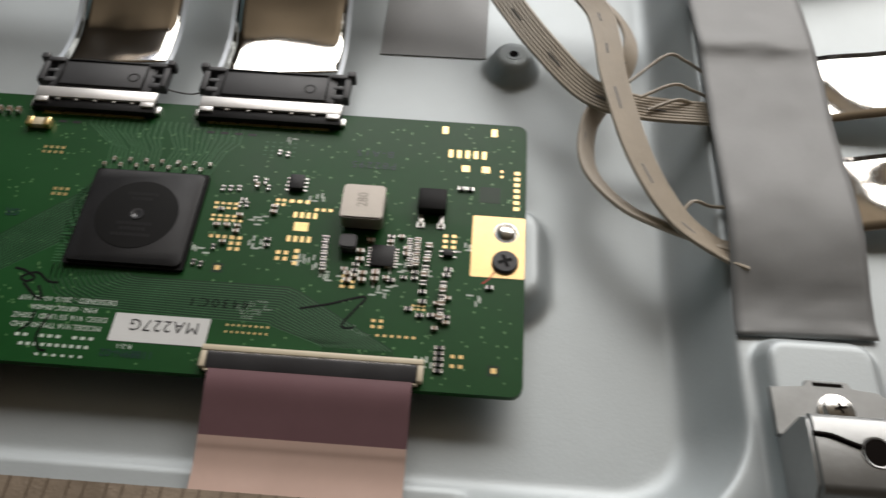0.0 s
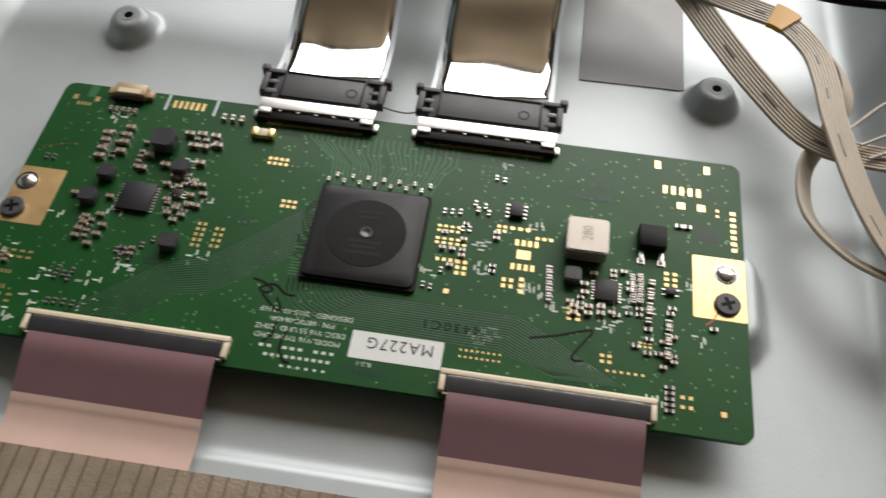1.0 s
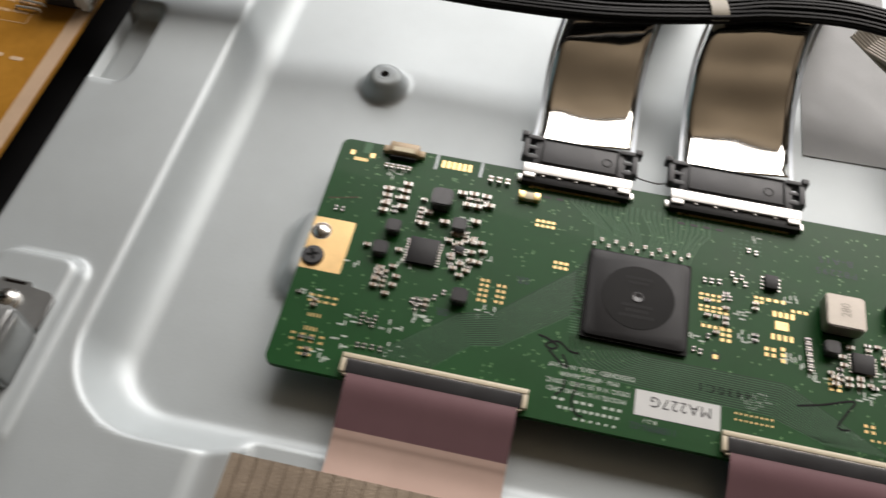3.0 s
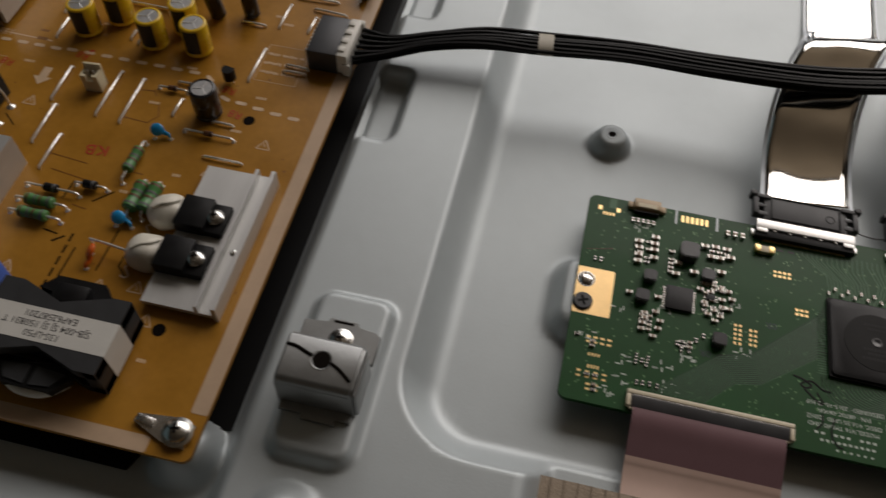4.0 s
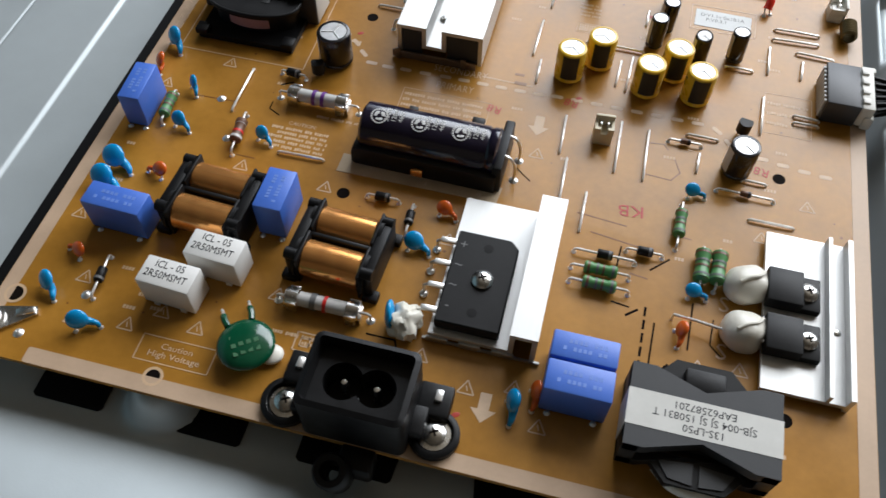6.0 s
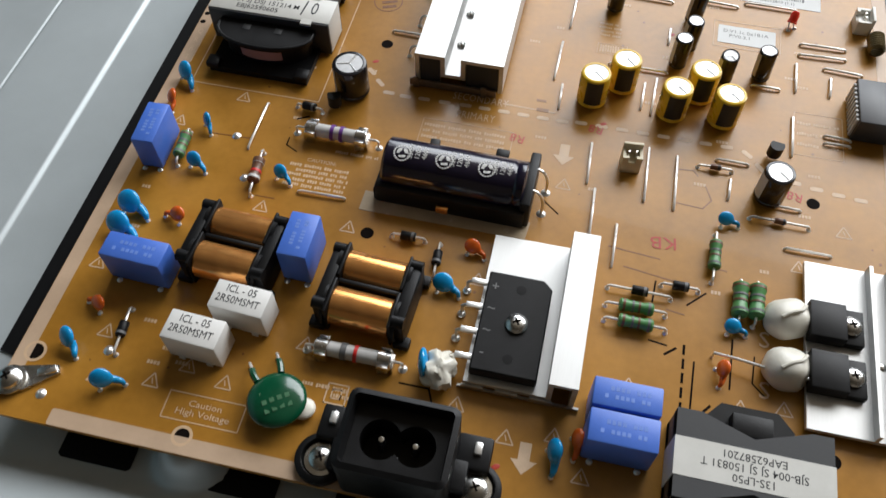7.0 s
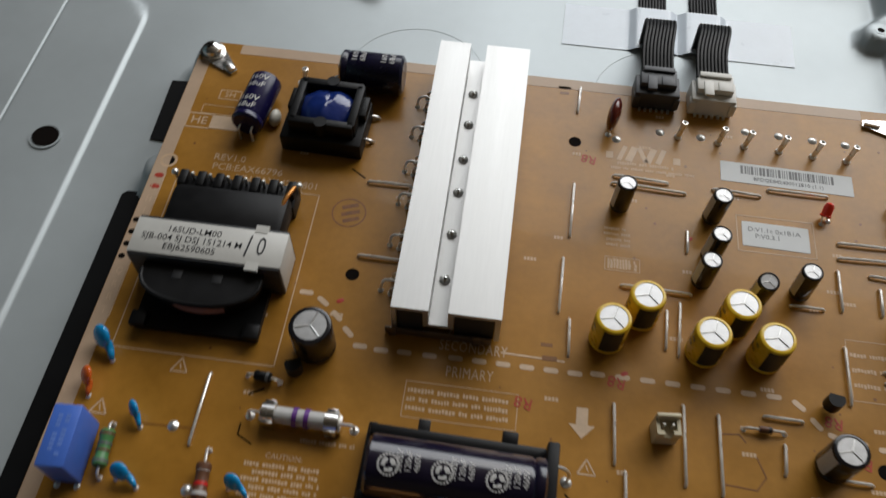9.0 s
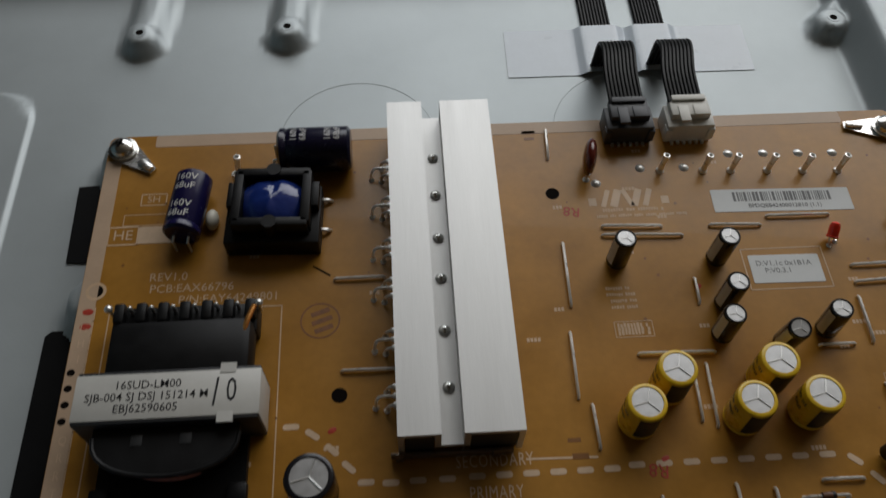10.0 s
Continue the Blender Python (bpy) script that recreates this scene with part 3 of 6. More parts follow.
# faded round stamp
bm = B()
lathe(bm, [(5.2, 0), (5.2, 0.06), (4.8, 0.06), (4.8, 0)], (-166.4, 172.5, 0), seg=28)
for q in range(3):
    box(bm, -166.4 + 0.5 * q, 174.9 - 2.4 * q, 0, 5.6 - 0.6 * abs(q - 1), 1.3, 0.06, 0, 20)
part("stamp", bm, mat("faded_stamp", (0.2, 0.075, 0.02), 0.5, 0, 0.3, 700), psu)
# spots of red ink
for x, y in ((-163, 142.6), (-65.5, 177.4), (-97, 13.4), (-84, 131.2), (-185.5, 65), (-205.5, 14.4)):
    bm = B()
    for v in ball(bm, x, y, 0.03, 1.2, 0.7, 0.05, 12, 30):
        v.co.z = max(v.co.z, 0)
    part("ink_spot", bm, REDP, psu)
rng = random.Random(4)
bm = B()
for k in range(70):
    cyl_x, cyl_y = rng.uniform(-222, 2), rng.uniform(6, 228)
    cyl(bm, (cyl_x, cyl_y, 0), (cyl_x, cyl_y, 0.06), rng.uniform(0.25, 0.5), 8)
tagged(part("drilled_dot", bm, BROWNL, psu), kind="stuff")
bm = B()
for k in range(64):
    x, y = rng.uniform(-220, 0), rng.uniform(8, 226)
    for q in range(rng.choice((3, 4))):
        box(bm, x + q * 0.95, y, 0, 0.7, 1.1, 0.05)
tagged(part("legend_text", bm, SILK, psu), kind="stuff")


# ---- parts of the supply board ----
def pad(bm, x, y, r=0.9):
    lathe(bm, [(r, 0), (r * 0.8, 0.25), (r * 0.35, 0.7), (0, 0.75)], (x, y, 0), seg=10)


def jumper(x0, y0, x1, y1):
    L, a = math.hypot(x1 - x0, y1 - y0), math.degrees(math.atan2(y1 - y0, x1 - x0))
    t = thing("wire_jumper", (x0 + x1) / 2, (y0 + y1) / 2, 0, a, "bare tinned wire jumper across the board", "wire jumper", "jumpers on the supply board")
    bm = B()
    h = L / 2
    tube(bm, [(-h, 0, -0.2), (-h, 0, 0.4), (-h + 0.5, 0, 0.85), (0, 0, 0.95), (h - 0.5, 0, 0.85), (h, 0, 0.4), (h, 0, -0.2)], 0.42, 8)
    part("wire", bm, TIN, t)


JUMPS = "-99.7 233.5 -100.4 222.4/-100.1 192.8 -100.6 173.1/-102 165.4 -102.4 147.4/-99.3 145.5 -99.1 134.5/-88.2 197.8 -71.5 197/-88.6 194.8 -66.3 193.7/-57.9 196.7 -43.5 196/-41 198.9 -23.1 198.6/-66.1 179.8 -66.4 172.2/-85.3 158.4 -65.6 158/-38 158.4 -28.8 158.3/-23.4 172 -23.8 158.6/-22 181.7 -6.8 181.8/-22.6 176.4 -7 177/-68.8 154.9 -69.6 138.3/-72.5 152 -73 140/-162.7 184.5 -149.5 184.5/-160.7 157.8 -147.3 157.6/-86.6 122.3 -86.2 106.2/-83.5 104.6 -83.1 87.4/-75.5 92.8 -75.5 78/-68.7 124.3 -68.6 103.1/-59.8 122.8 -59.6 101.9/-43.3 117.1 -43.8 109.2/-24.6 147.2 -25.1 130.4/-12.2 167.3 -12.8 158.6/-47.9 124.1 -38.1 123.9/-29.8 109.6 -22.5 109.4/-27.1 94.9 -14 94.8/-14.9 141.1 -6.8 140.5/-15 137.9 -7 138/-14.4 171.4 -1.9 170.6/-192.2 116.2 -192.2 96.7/-171.5 84 -156.8 84.3"
for s in JUMPS.split("/"):
    jumper(*[float(v) for v in s.split()])


def electrolytic(x, y, r, h, kind, group, label, lean=(0, 0)):
    """A standing capacitor with a sleeve, a stripe, a scored top and two leads."""
    t = thing("electrolytic_capacitor", x, y, 0, 0, label, "capacitor", group)
    ax = Vector((lean[0], lean[1], 1)).normalized()
    base = Vector((0, 0, 0.6))
    bm = B()
    lathe(bm, [(0, 0), (r * 0.8, 0), (r, 0.6), (r, 1.2), (r * 0.95, 1.6), (r, 2.0), (r, h - 0.8), (r * 0.96, h - 0.25), (r * 0.86, h), (r * 0.78, h - 0.02), (r * 0.76, h - 0.25)], base, ax)
    part("sleeve", bm, YELLOW if kind == "yellow" else BLACKG, t)
    bm = B()
    lathe(bm, [(r * 0.78, -0.3), (r * 0.77, -0.18), (0, -0.16)], base + ax * h, ax)
    part("can_top", bm, CANTOP, t)
    u = ax.orthogonal().normalized()
    bm = B()
    for k in range(3):
        d = Matrix.Rotation(2 * math.pi * k / 3 + 0.5, 3, ax) @ u
        tube(bm, [base + ax * (h - 0.15), base + ax * (h - 0.15) + d * r * 0.72], 0.045 * r, 5)
    part("vent_score", bm, SHELLW, t)
    # printed stripe as a thin curved shell
    bm = B()
    m = Vector((0, 0, 1)).rotation_difference(ax).to_matrix()
    for k in range(6):
        a0, a1 = [radians((-86 if kind == "yellow" else 200) + (11 if kind == "yellow" else 8) * (k + e - 3)) for e in (0, 1)]
        vs = [base + m @ Vector(((r + 0.06) * math.cos(a), (r + 0.06) * math.sin(a), z)) for a, z in ((a0, 2.1), (a1, 2.1), (a1, h - 0.8), (a0, h - 0.8))]
        bm.faces.new([bm.verts.new(v) for v in vs])
    part("stripe", bm, INK if kind == "yellow" else WHITER, t)
    if kind == "yellow":
        # rows of print round the sleeve
        bm = B()
        for k in range(22):
            a0, z = radians(130 + 7 * (k % 11)), h * (0.72 if k < 11 else 0.5)
            if (k * 5) % 7:
                vs = [base + m @ Vector(((r + 0.05) * math.cos(a0 + e), (r + 0.05) * math.sin(a0 + e), z + f)) for e, f in ((0, 0), (0.07, 0), (0.07, 1.3), (0, 1.3))]
                bm.faces.new([bm.verts.new(v) for v in vs])
        tagged(part("printed_text", bm, INK, t), kind="stuff")
    bm = B()
    for s in (-1, 1):
        tube(bm, [base + Vector((s * r * 0.45, 0, 0.2)), (s * r * 0.45, 0, -0.5)], 0.3, 6)
    part("lead_pair", bm, TIN, t)
    return t


for x, y in ((-80.2, 149.2), (-89.2, 141), (-55.2, 150), (-63.4, 140.5), (-47.1, 141)):
    electrolytic(x, y - 0.5, 4.8, 12.2, "yellow", "yellow capacitors", "yellow capacitor with a black stripe standing on the board", (0.0, 0.03))
for x, y, dx, dy in ((-86.4, 185.9, 0.03, 0), (-59, 185.5, 0.03, -0.02), (-60, 171.6, 0.02, 0), (-62.9, 162.6, 0, 0), (-47.4, 159.6, -0.05, -0.15), (-35.4, 162.6, -0.05, 0)):
    electrolytic(x, y, 2.9, 12.2, "black", "slim black capacitors", "slim black capacitor standing on the board", (dx, dy))
electrolytic(-166.7, 127.6, 5.6, 12.5, "black", "", "black capacitor with a scored metal top")
electrolytic(-32.2, 112.8, 4.5, 12.0, "black", "", "black capacitor with a scored metal top")


def disc_cap(x, y, r, rz, m, label, lean=25, tail=True):
    """A lacquered ceramic disc leaning over its wires, the lacquer drawn out along one of them."""
    t = thing("disc_capacitor", x, y, 0, rz, label, "capacitor", "disc capacitors")
    bm = B()
    f = 1 if tail else -1
    c = Vector((0, math.sin(radians(lean)) * r * 0.8, math.cos(radians(lean)) * r + 1.4))
    for v in ball(bm, 0, 0, 0, r * 1.02, r * 0.44, r * 0.92, 20):
        v.co.z -= 0.12 * r * max(0, f * v.co.x / r) ** 2
    bmesh.ops.transform(bm, matrix=Matrix.Translation(c) @ Matrix.Rotation(radians(-lean), 4, "X"), verts=bm.verts)
    neck = smooth_line([c + Vector((f * 0.55 * r, 0, -0.35 * r)), c + Vector((f * 1.05 * r, -0.1 * r, -0.62 * r)), (f * 1.55 * r, c.y * 0.35, 1.7), (f * 1.72 * r, 0, 0.7)], 4)
    part("body", bm, m, t)
    bm = B()
    tube(bm, neck, [(0.42 - 0.26 * i / len(neck)) * r for i in range(len(neck))], 12)
    part("neck", bm, m, t)
    for q in (-0.45, 1.75):
        bm = B()
        tube(bm, [(f * q * r, c.y * (0.5 if q < 0 else 0.05), c.z - 0.7 * r if q < 0 else 0.9), (f * q * r, 0, -0.4)], 0.32, 6)
        pad(bm, f * q * r, 0, 0.75)
        part("lead", bm, TIN, t)


BLUEL, ORL = "blue lacquered disc capacitor leaning on its wires", "orange lacquered disc capacitor leaning on its wires"
for x, y, r, a, tilt in ((-223.5, 120, 3.3, -40, 35), (-208.4, 102.5, 2.3, -50, 25), (-206.2, 85.6, 2.6, -15, 42), (-178.6, 87, 2.4, -20, 40), (-218.6, 65, 3.8, -8, 50), (-218.6, 57.2, 3.8, -8, 50), (-216.8, 20.8, 3.0, -35, 40), (-201, 11.4, 3.0, 25, 40), (-121.2, 58.8, 3.0, -5, 55), (-44.4, 98.8, 2.3, 10, 50), (-41.3, 63.2, 2.3, 5, 55), (-84.6, 19, 3.1, -75, 30)):
    disc_cap(x, y, r, a, BLUED, BLUEL, tilt)
for x, y, r, a, tilt, way in ((-224, 109.6, 2.5, -60, 40, True), (-203.4, 65.2, 2.5, -20, 50, False), (-213.2, 32.6, 2.4, -30, 45, False), (-115.6, 73, 2.4, -8, 50, True), (-44.6, 51, 2.4, -80, 35, True), (-79.2, 23.6, 2.6, -80, 30, True)):
    disc_cap(x, y, r, a, ORANGE, ORL, tilt, way)


def axial(name, x0, y0, x1, y1, r, L, m, bands, label, z=None, group="", ends=None):
    """A part with a lead at each end, lying along the board."""
    D, a = math.hypot(x1 - x0, y1 - y0), math.degrees(math.atan2(y1 - y0, x1 - x0))
    t = thing(name, (x0 + x1) / 2, (y0 + y1) / 2, 0, a, label, name.split("_")[-1], group)
    z = r + 0.5 if z is None else z
    bm = B()
    if ends:
        prof = [(0, 0), (r * 0.8, 0.1), (r * 0.8, L - 0.1), (0, L)]
    elif name == "axial_diode":
        prof = [(0, 0), (r * 0.9, 0), (r, 0.2), (r, L - 0.2), (r * 0.9, L), (0, L)]
    else:
        prof = [(0, 0), (r * 0.75, 0.05), (r, 0.5), (r, L * 0.2), (r * 0.86, L * 0.27), (r * 0.86, L * 0.73), (r, L * 0.8), (r, L - 0.5), (r * 0.75, L - 0.05), (0, L)]
    lathe(bm, prof, (-L / 2, 0, z), (1, 0, 0), 18)
    part("body", bm, m, t)
    for u, w, bmat in bands:
        bm = B()
        lathe(bm, [(r * 0.9, 0), (r * 0.9 + 0.06 + (0.1 * r if abs(u) > 0.3 or name == "axial_diode" else 0), 0), (r * 0.9 + 0.06 + (0.1 * r if abs(u) > 0.3 or name == "axial_diode" else 0), w), (r * 0.9, w)], (L * u - w / 2, 0, z), (1, 0, 0), 18)
        part("band", bm, bmat, t)
    if ends:
        for s in (-1, 1):
            bm = B()
            lathe(bm, [(0, 0), (r * 0.9, 0), (r, 0.3), (r, 3.6), (r * 0.86, 3.8)], (s * L / 2, 0, z), (-s, 0, 0), 20)
            part("end_cap", bm, ends, t)
            bm = B()
            for e in (-1, 1):
                box(bm, s * (L / 2 - 2.0), e * r * 1.06, 0.1, 3.0, 0.35, z + r * 0.5, 0.1)
            box(bm, s * (L / 2 + 0.25), 0, 0.1, 0.4, r * 1.6, z, 0.1)
            part("fuse_clip", bm, SHELL, t)
    for s in (-1, 1):
        bm = B()
        tube(bm, [(s * L / 2, 0, z), (s * (D / 2 - 0.6), 0, z), (s * D / 2, 0, z - 0.6), (s * D / 2, 0, -0.3)], 0.38, 8)
        pad(bm, s * D / 2, 0, 0.8 if not ends else 1.3)
        part("lead", bm, TIN, t)


GR = "green banded resistor lying on its leads"
for a in ((-75.8, 65, -59.2, 65), (-75.6, 60.2, -58.8, 60), (-46.9, 95.4, -47.3, 78.7), (-39.6, 80.3, -39.9, 66.5), (-34.9, 80.6, -35.5, 67), (-212.6, 99.1, -211.4, 85.5)):
    axial("green_resistor", *a, 2.3 if -41 < a[0] < -34 else 1.85, 10.5 if -41 < a[0] < -34 else 9.5, GREENR, [(-0.36, 0.7, BROWNR), (-0.1, 0.6, GREYINK), (0.08, 0.6, BROWNR), (0.36, 0.7, GREYINK)], GR, group="green resistors")
axial("brown_resistor", -186.7, 95.9, -185.1, 79.3, 1.9, 9, BROWNR, [(-0.3, 0.9, WHITER), (0.1, 0.9, REDB), (0.36, 0.9, WHITER)], "brown banded resistor lying on its leads")
axial("power_resistor", -179.1, 106.4, -152, 106, 2.7, 20, WHITER, [(-0.06, 1.2, PURPLE), (0.09, 1.2, PURPLE)], "grey resistor with purple bands and metal caps", 3.4, ends=SHELL)
axial("glass_fuse", -152.7, 34, -126, 34, 2.6, 21, WHITER, [(-0.12, 1.6, GREYINK), (0.04, 1.0, REDB)], "ceramic fuse with red band and metal caps", 3.5, ends=SHELL)
for a in ((-75.8, 70.8, -58.1, 70.6), (-61.1, 74.7, -50.7, 74.7), (-139.5, 74.4, -129.5, 74.5), (-124.9, 74.5, -124.4, 63.5), (-182.5, 117, -173.7, 116.2), (-203.8, 35, -202.5, 21.2)):
    axial("axial_diode", *a, 1.35, 4.4, BLACK, [(0.3, 0.8, GREYINK)], "black diode lying on its leads", group="diodes")
for a in ((-53.4, 120.1, -43, 120.1), (-37.3, 103.8, -20.1, 103.4)):
    axial("axial_diode", *a, 0.9, 3.2, BROWNR, [(0.3, 0.7, INK)], "small glass diode lying on its leads", group="diodes")


def film_cap(x, y, sx, sy, h, rz=0, n=2):
    t = thing("film_capacitor", x, y, 0, rz, "bright blue box film capacitor standing on the board", "capacitor", "blue film capacitors")
    bm = B()
    box(bm, 0, 0, 0.3, sx, sy, h, 0.5)
    part("case", bm, BLUEF, t)
    bm = B()
    L = max(sx, sy)
    for k in range(2):
        for q in range(9):
            if (q * 7 + k * 3) % 5:
                o = (q - 4) * L * 0.075
                box(bm, *((o, (0.5 - k) * sy * 0.28) if sx > sy else ((k - 0.5) * sx * 0.28, o)), h + 0.3, *((L * 0.05, 1.1) if sx > sy else (1.1, L * 0.05)), 0.05)
    tagged(part("printed_text", bm, mat_pale, t), kind="stuff")
    for s in (-1, 1):
        bm = B()
        lathe(bm, [(0.9, 0), (0.4, 0.5), (0, 0.6)], (s * sx * 0.35, -sy / 2 - 0.5, 0), seg=10)
        part("solder_joint", bm, SOLDER, t)


mat_pale = mat("pale_print", (0.14, 0.25, 0.66), 0.5)
film_cap(-205, 47.5, 18, 8, 12, -2)
film_cap(-161.8, 61, 8.5, 14.5, 13.5)
film_cap(-219, 91, 7, 15.5, 12.5, 3)
film_cap(-68.5, 33.5, 17, 7.6, 13)
film_cap(-68.5, 24.6, 17, 8.6, 13)

# ceramic current limiters
for x, y in ((-180.2, 28.3), (-171.5, 39.5)):
    t = thing("inrush_limiter", x, y, 0, -3, "white ceramic box part with black printing", "resistor", "white ceramic boxes")
    bm = B()
    box(bm, 0, 0, 0.4, 15.5, 8.6, 11, 0.5)
    part("case", bm, WHITE, t)
    letters("ICL - 05\n2R50MSMT", -0.2, 0.5, 11.48, 3.2, INK, t, 0, 0.82)
    for s in (-1, 1):
        bm = B()
        box(bm, s * 4, -4.2, 0, 1.6, 0.8, 1.2)
        part("foot", bm, WHITE, t)

# green varistor
t = thing("varistor", -154.5, 16.5, 0, 35, "dark green lacquered disc varistor with white glue under it", "varistor")
bm = B()
ball(bm, 0, 0.4, 4.2, 7.8, 7.6, 2.5, 28)
for s in (-1, 1):
    tube(bm, smooth_line([(s * 3.2, 7.0, 4.6), (s * 3.6, 9.2, 4.6), (s * 3.6, 11, 4.2)]), 0.95, 8)
part("disc", bm, GREEND, t)
for s in (-1, 1):
    bm = B()
    tube(bm, [(s * 3.6, 11, 4.2), (s * 3.7, 13.5, 3.2), (s * 3.7, 14.2, -0.3)], 0.42, 8)
    part("lead", bm, TIN, t)
bm = B()
ball(bm, 5.6, -3.2, 1.3, 3.2, 3.0, 1.4, 20)
part("glue", bm, GLUE, t)
bm = B()
for k in range(3):
    for q in range(4):
        box(bm, -3 + 2 * q, 2.2 - 2.4 * k, 6.7 - 0.08 * abs(2 * q - 3) - 0.12 * abs(k - 1) * 2, 1.2, 1.2, 0.12)
part("printed_text", bm, mat("olive_print", (0.06, 0.16, 0.08), 0.4), t)


# common mode chokes
def choke(x, y, rz):
    t = thing("line_choke", x, y, 0, rz, "copper wound choke in a black frame", "choke", "copper chokes")
    bm = B()
    for s in (-1, 1):
        box(bm, s * 11.0, 0, 0, 3.4, 20.6, 11.4, 0.7)
        for q in (-1, 1):
            cyl(bm, (s * 11.0 - 1.7, q * 8.8, 10.6), (s * 11.0 + 1.7, q * 8.8, 10.6), 1.7, 14)
            box(bm, s * 8.9, q * 5.9, 0.8, 0.9, 10.8, 10.6, 0.3)
            box(bm, s * 12, q * 10, 0, 4.5, 3.4, 2.4, 0.5)
    box(bm, 0, 0, 2.0, 20, 1.2, 7.6, 0.3)
    part("frame", bm, BLACK, t)
    for q in (-1, 1):
        bm = B()
        prof = [(0.5, 0)] + [(5.1 + 0.2 * (k % 2), 0.2 + 0.34 * k) for k in range(50)] + [(0.5, 17.2)]
        lathe(bm, prof, (-8.6, q * 6.0, 5.9), (1, 0, 0), 22)
        part("winding", bm, COPPER, t, sharp=80)
        for s in (-1, 1):
            bm = B()
            lathe(bm, [(5.2, 0), (6.0, 0.1), (6.0, 1.0), (5.2, 1.1)], (s * 9.4, q * 6.0, 6.1), (s, 0, 0), 20)
            part("flange", bm, BLACK, t)
    bm = B()
    for q in range(4):
        box(bm, 12.35, -3 + 2 * q, 5, 0.1, 1.2, 2.2)
    part("moulded_mark", bm, GREYINK, t)


choke(-180.2, 57.4, -3)
choke(-139.4, 51.4, -3)

def wrapped(s, size, x, axis_y, axis_z, r, deg, m, parent, wide=1.0, up=1.0):
    """Print on a lying can: its lines run round the can, one beside another along its axis."""
    me = text_mesh(s, size, m, 1.0, 0.008)
    for v in me.vertices:
        a = radians(deg) + v.co.x * wide * up / (r * MM)
        v.co = (x * MM - v.co.y * up, axis_y * MM + (r + 0.05) * MM * math.cos(a), axis_z * MM + (r + 0.05) * MM * math.sin(a))
    me.flip_normals()
    ob = new("printed_text", me)
    ob.parent = parent
    return ob


# bulk capacitor lying in a holder
t = thing("bulk_capacitor", -125, 96.5, 0, -1, "large black capacitor lying in a black plastic holder", "capacitor")
bm = B()
box(bm, 0, -9.2, 0, 45, 3.5, 7.5, 0.6), box(bm, 0, 8.2, 0, 45, 3, 6.5, 0.6), box(bm, 22.4, 0, 0, 3, 20, 11, 0.6), box(bm, -22, 0, 0, 2.5, 21, 5, 0.6)
box(bm, -9.5, 11, 3, 3, 4, 2, 0.3), box(bm, 12, 11, 5, 4, 3, 1.6, 0.3)
part("holder", bm, BLACK, t)
bm = B()
lathe(bm, [(0, 0), (6.8, 0), (7.7, 0.8), (7.7, 38.5), (7.2, 39.4), (7.7, 40.3), (7.7, 42), (6.6, 42.6), (0, 42.6)], (-21.2, -1.6, 8.0), (1, 0, 0), 36)
part("sleeve", bm, BULK, t)
for k in range(3):
    ux = -15.5 + 12.6 * k
    bm = B()
    for j in range(20):
        a = 2 * math.pi * j / 20
        for rad, sz in ((2.4, 0.55), (1.2, 0.9)):
            u, w = rad * math.cos(a), rad * math.sin(a)
            g = radians(101) + w / 7.7
            if rad > 2 or 2 < j % 7:
                box(bm, ux + u, -1.6 + 7.72 * math.cos(g), 8.0 + 7.72 * math.sin(g) - 0.1, sz, sz, 0.14)
    part("printed_mark", bm, WHITER, t)
    wrapped("550SV\n120uF\n460V", 2.1, ux + 4.6, -1.6, 8.0, 7.7, 92, WHITER, t, -1.0)
bm = B()
box(bm, -1.5, -12.3, 2.8, 3.6, 1.4, 2.4, 0.2)
part("copper_clip", bm, COPPER, t)
for s in (-1, 1):
    bm = B()
    tube(bm, smooth_line([(21, s * 4, 10.5), (25, s * 4, 10), (27, s * 4, 6), (27, s * 4, -0.2)]), 0.45, 8)
    pad(bm, 27, s * 4, 1.5)
    part("lead", bm, SOLDER, t)
bm = B()
prism(bm, [(-26.5, -15.2), (24, -14.4), (24.5, -8), (-26.5, -8)], 0.02, 0.2)
part("clear_film", bm, DIMFILM, t)


def screw_head(bm, x, y, z, r=3.0, h=2.0):
    lathe(bm, [(r, 0), (r, h * 0.35), (r * 0.75, h * 0.8), (r * 0.4, h), (0, h)], (x, y, z), seg=20)


def cross_slot(x, y, z, r, parent, rz=30):
    bm = B()
    box(bm, x, y, z, r * 1.1, r * 0.25, 0.1, 0, rz), box(bm, x, y, z, r * 1.1, r * 0.25, 0.1, 0, rz + 90)
    part("cross_slot", bm, SLOT, parent)


# bridge rectifier on its heatsink
t = thing("bridge_heatsink", -94, 56, 0, 0, "folded aluminium heatsink with a black rectifier screwed on", "heatsink")
bm = B()
side_prism(bm, [(-15.5, 0), (-15.5, 3.8), (6.2, 3.8), (6.2, 12.5), (13.6, 12.5), (13.6, 0), (12.2, 0), (12.2, 11), (7.6, 11), (7.6, 2.4), (-14.1, 2.4), (-14.1, 0)], -23.3, 23.2, "y")
part("heatsink", bm, ALU, t)
bm = B()
for q in range(3):
    box(bm, -13 + 9 * q, -23.6, 0.2, 6, 0.8, 2.2, 0.2)
box(bm, -1, -23.5, 0.2, 32, 0.6, 1.0)
part("steel_foot", bm, ALUD, t)
rect = thing("bridge_rectifier", -99.6, 49.6, 3.85, 0, "black bridge rectifier with four tinned legs", "rectifier")
bm = B()
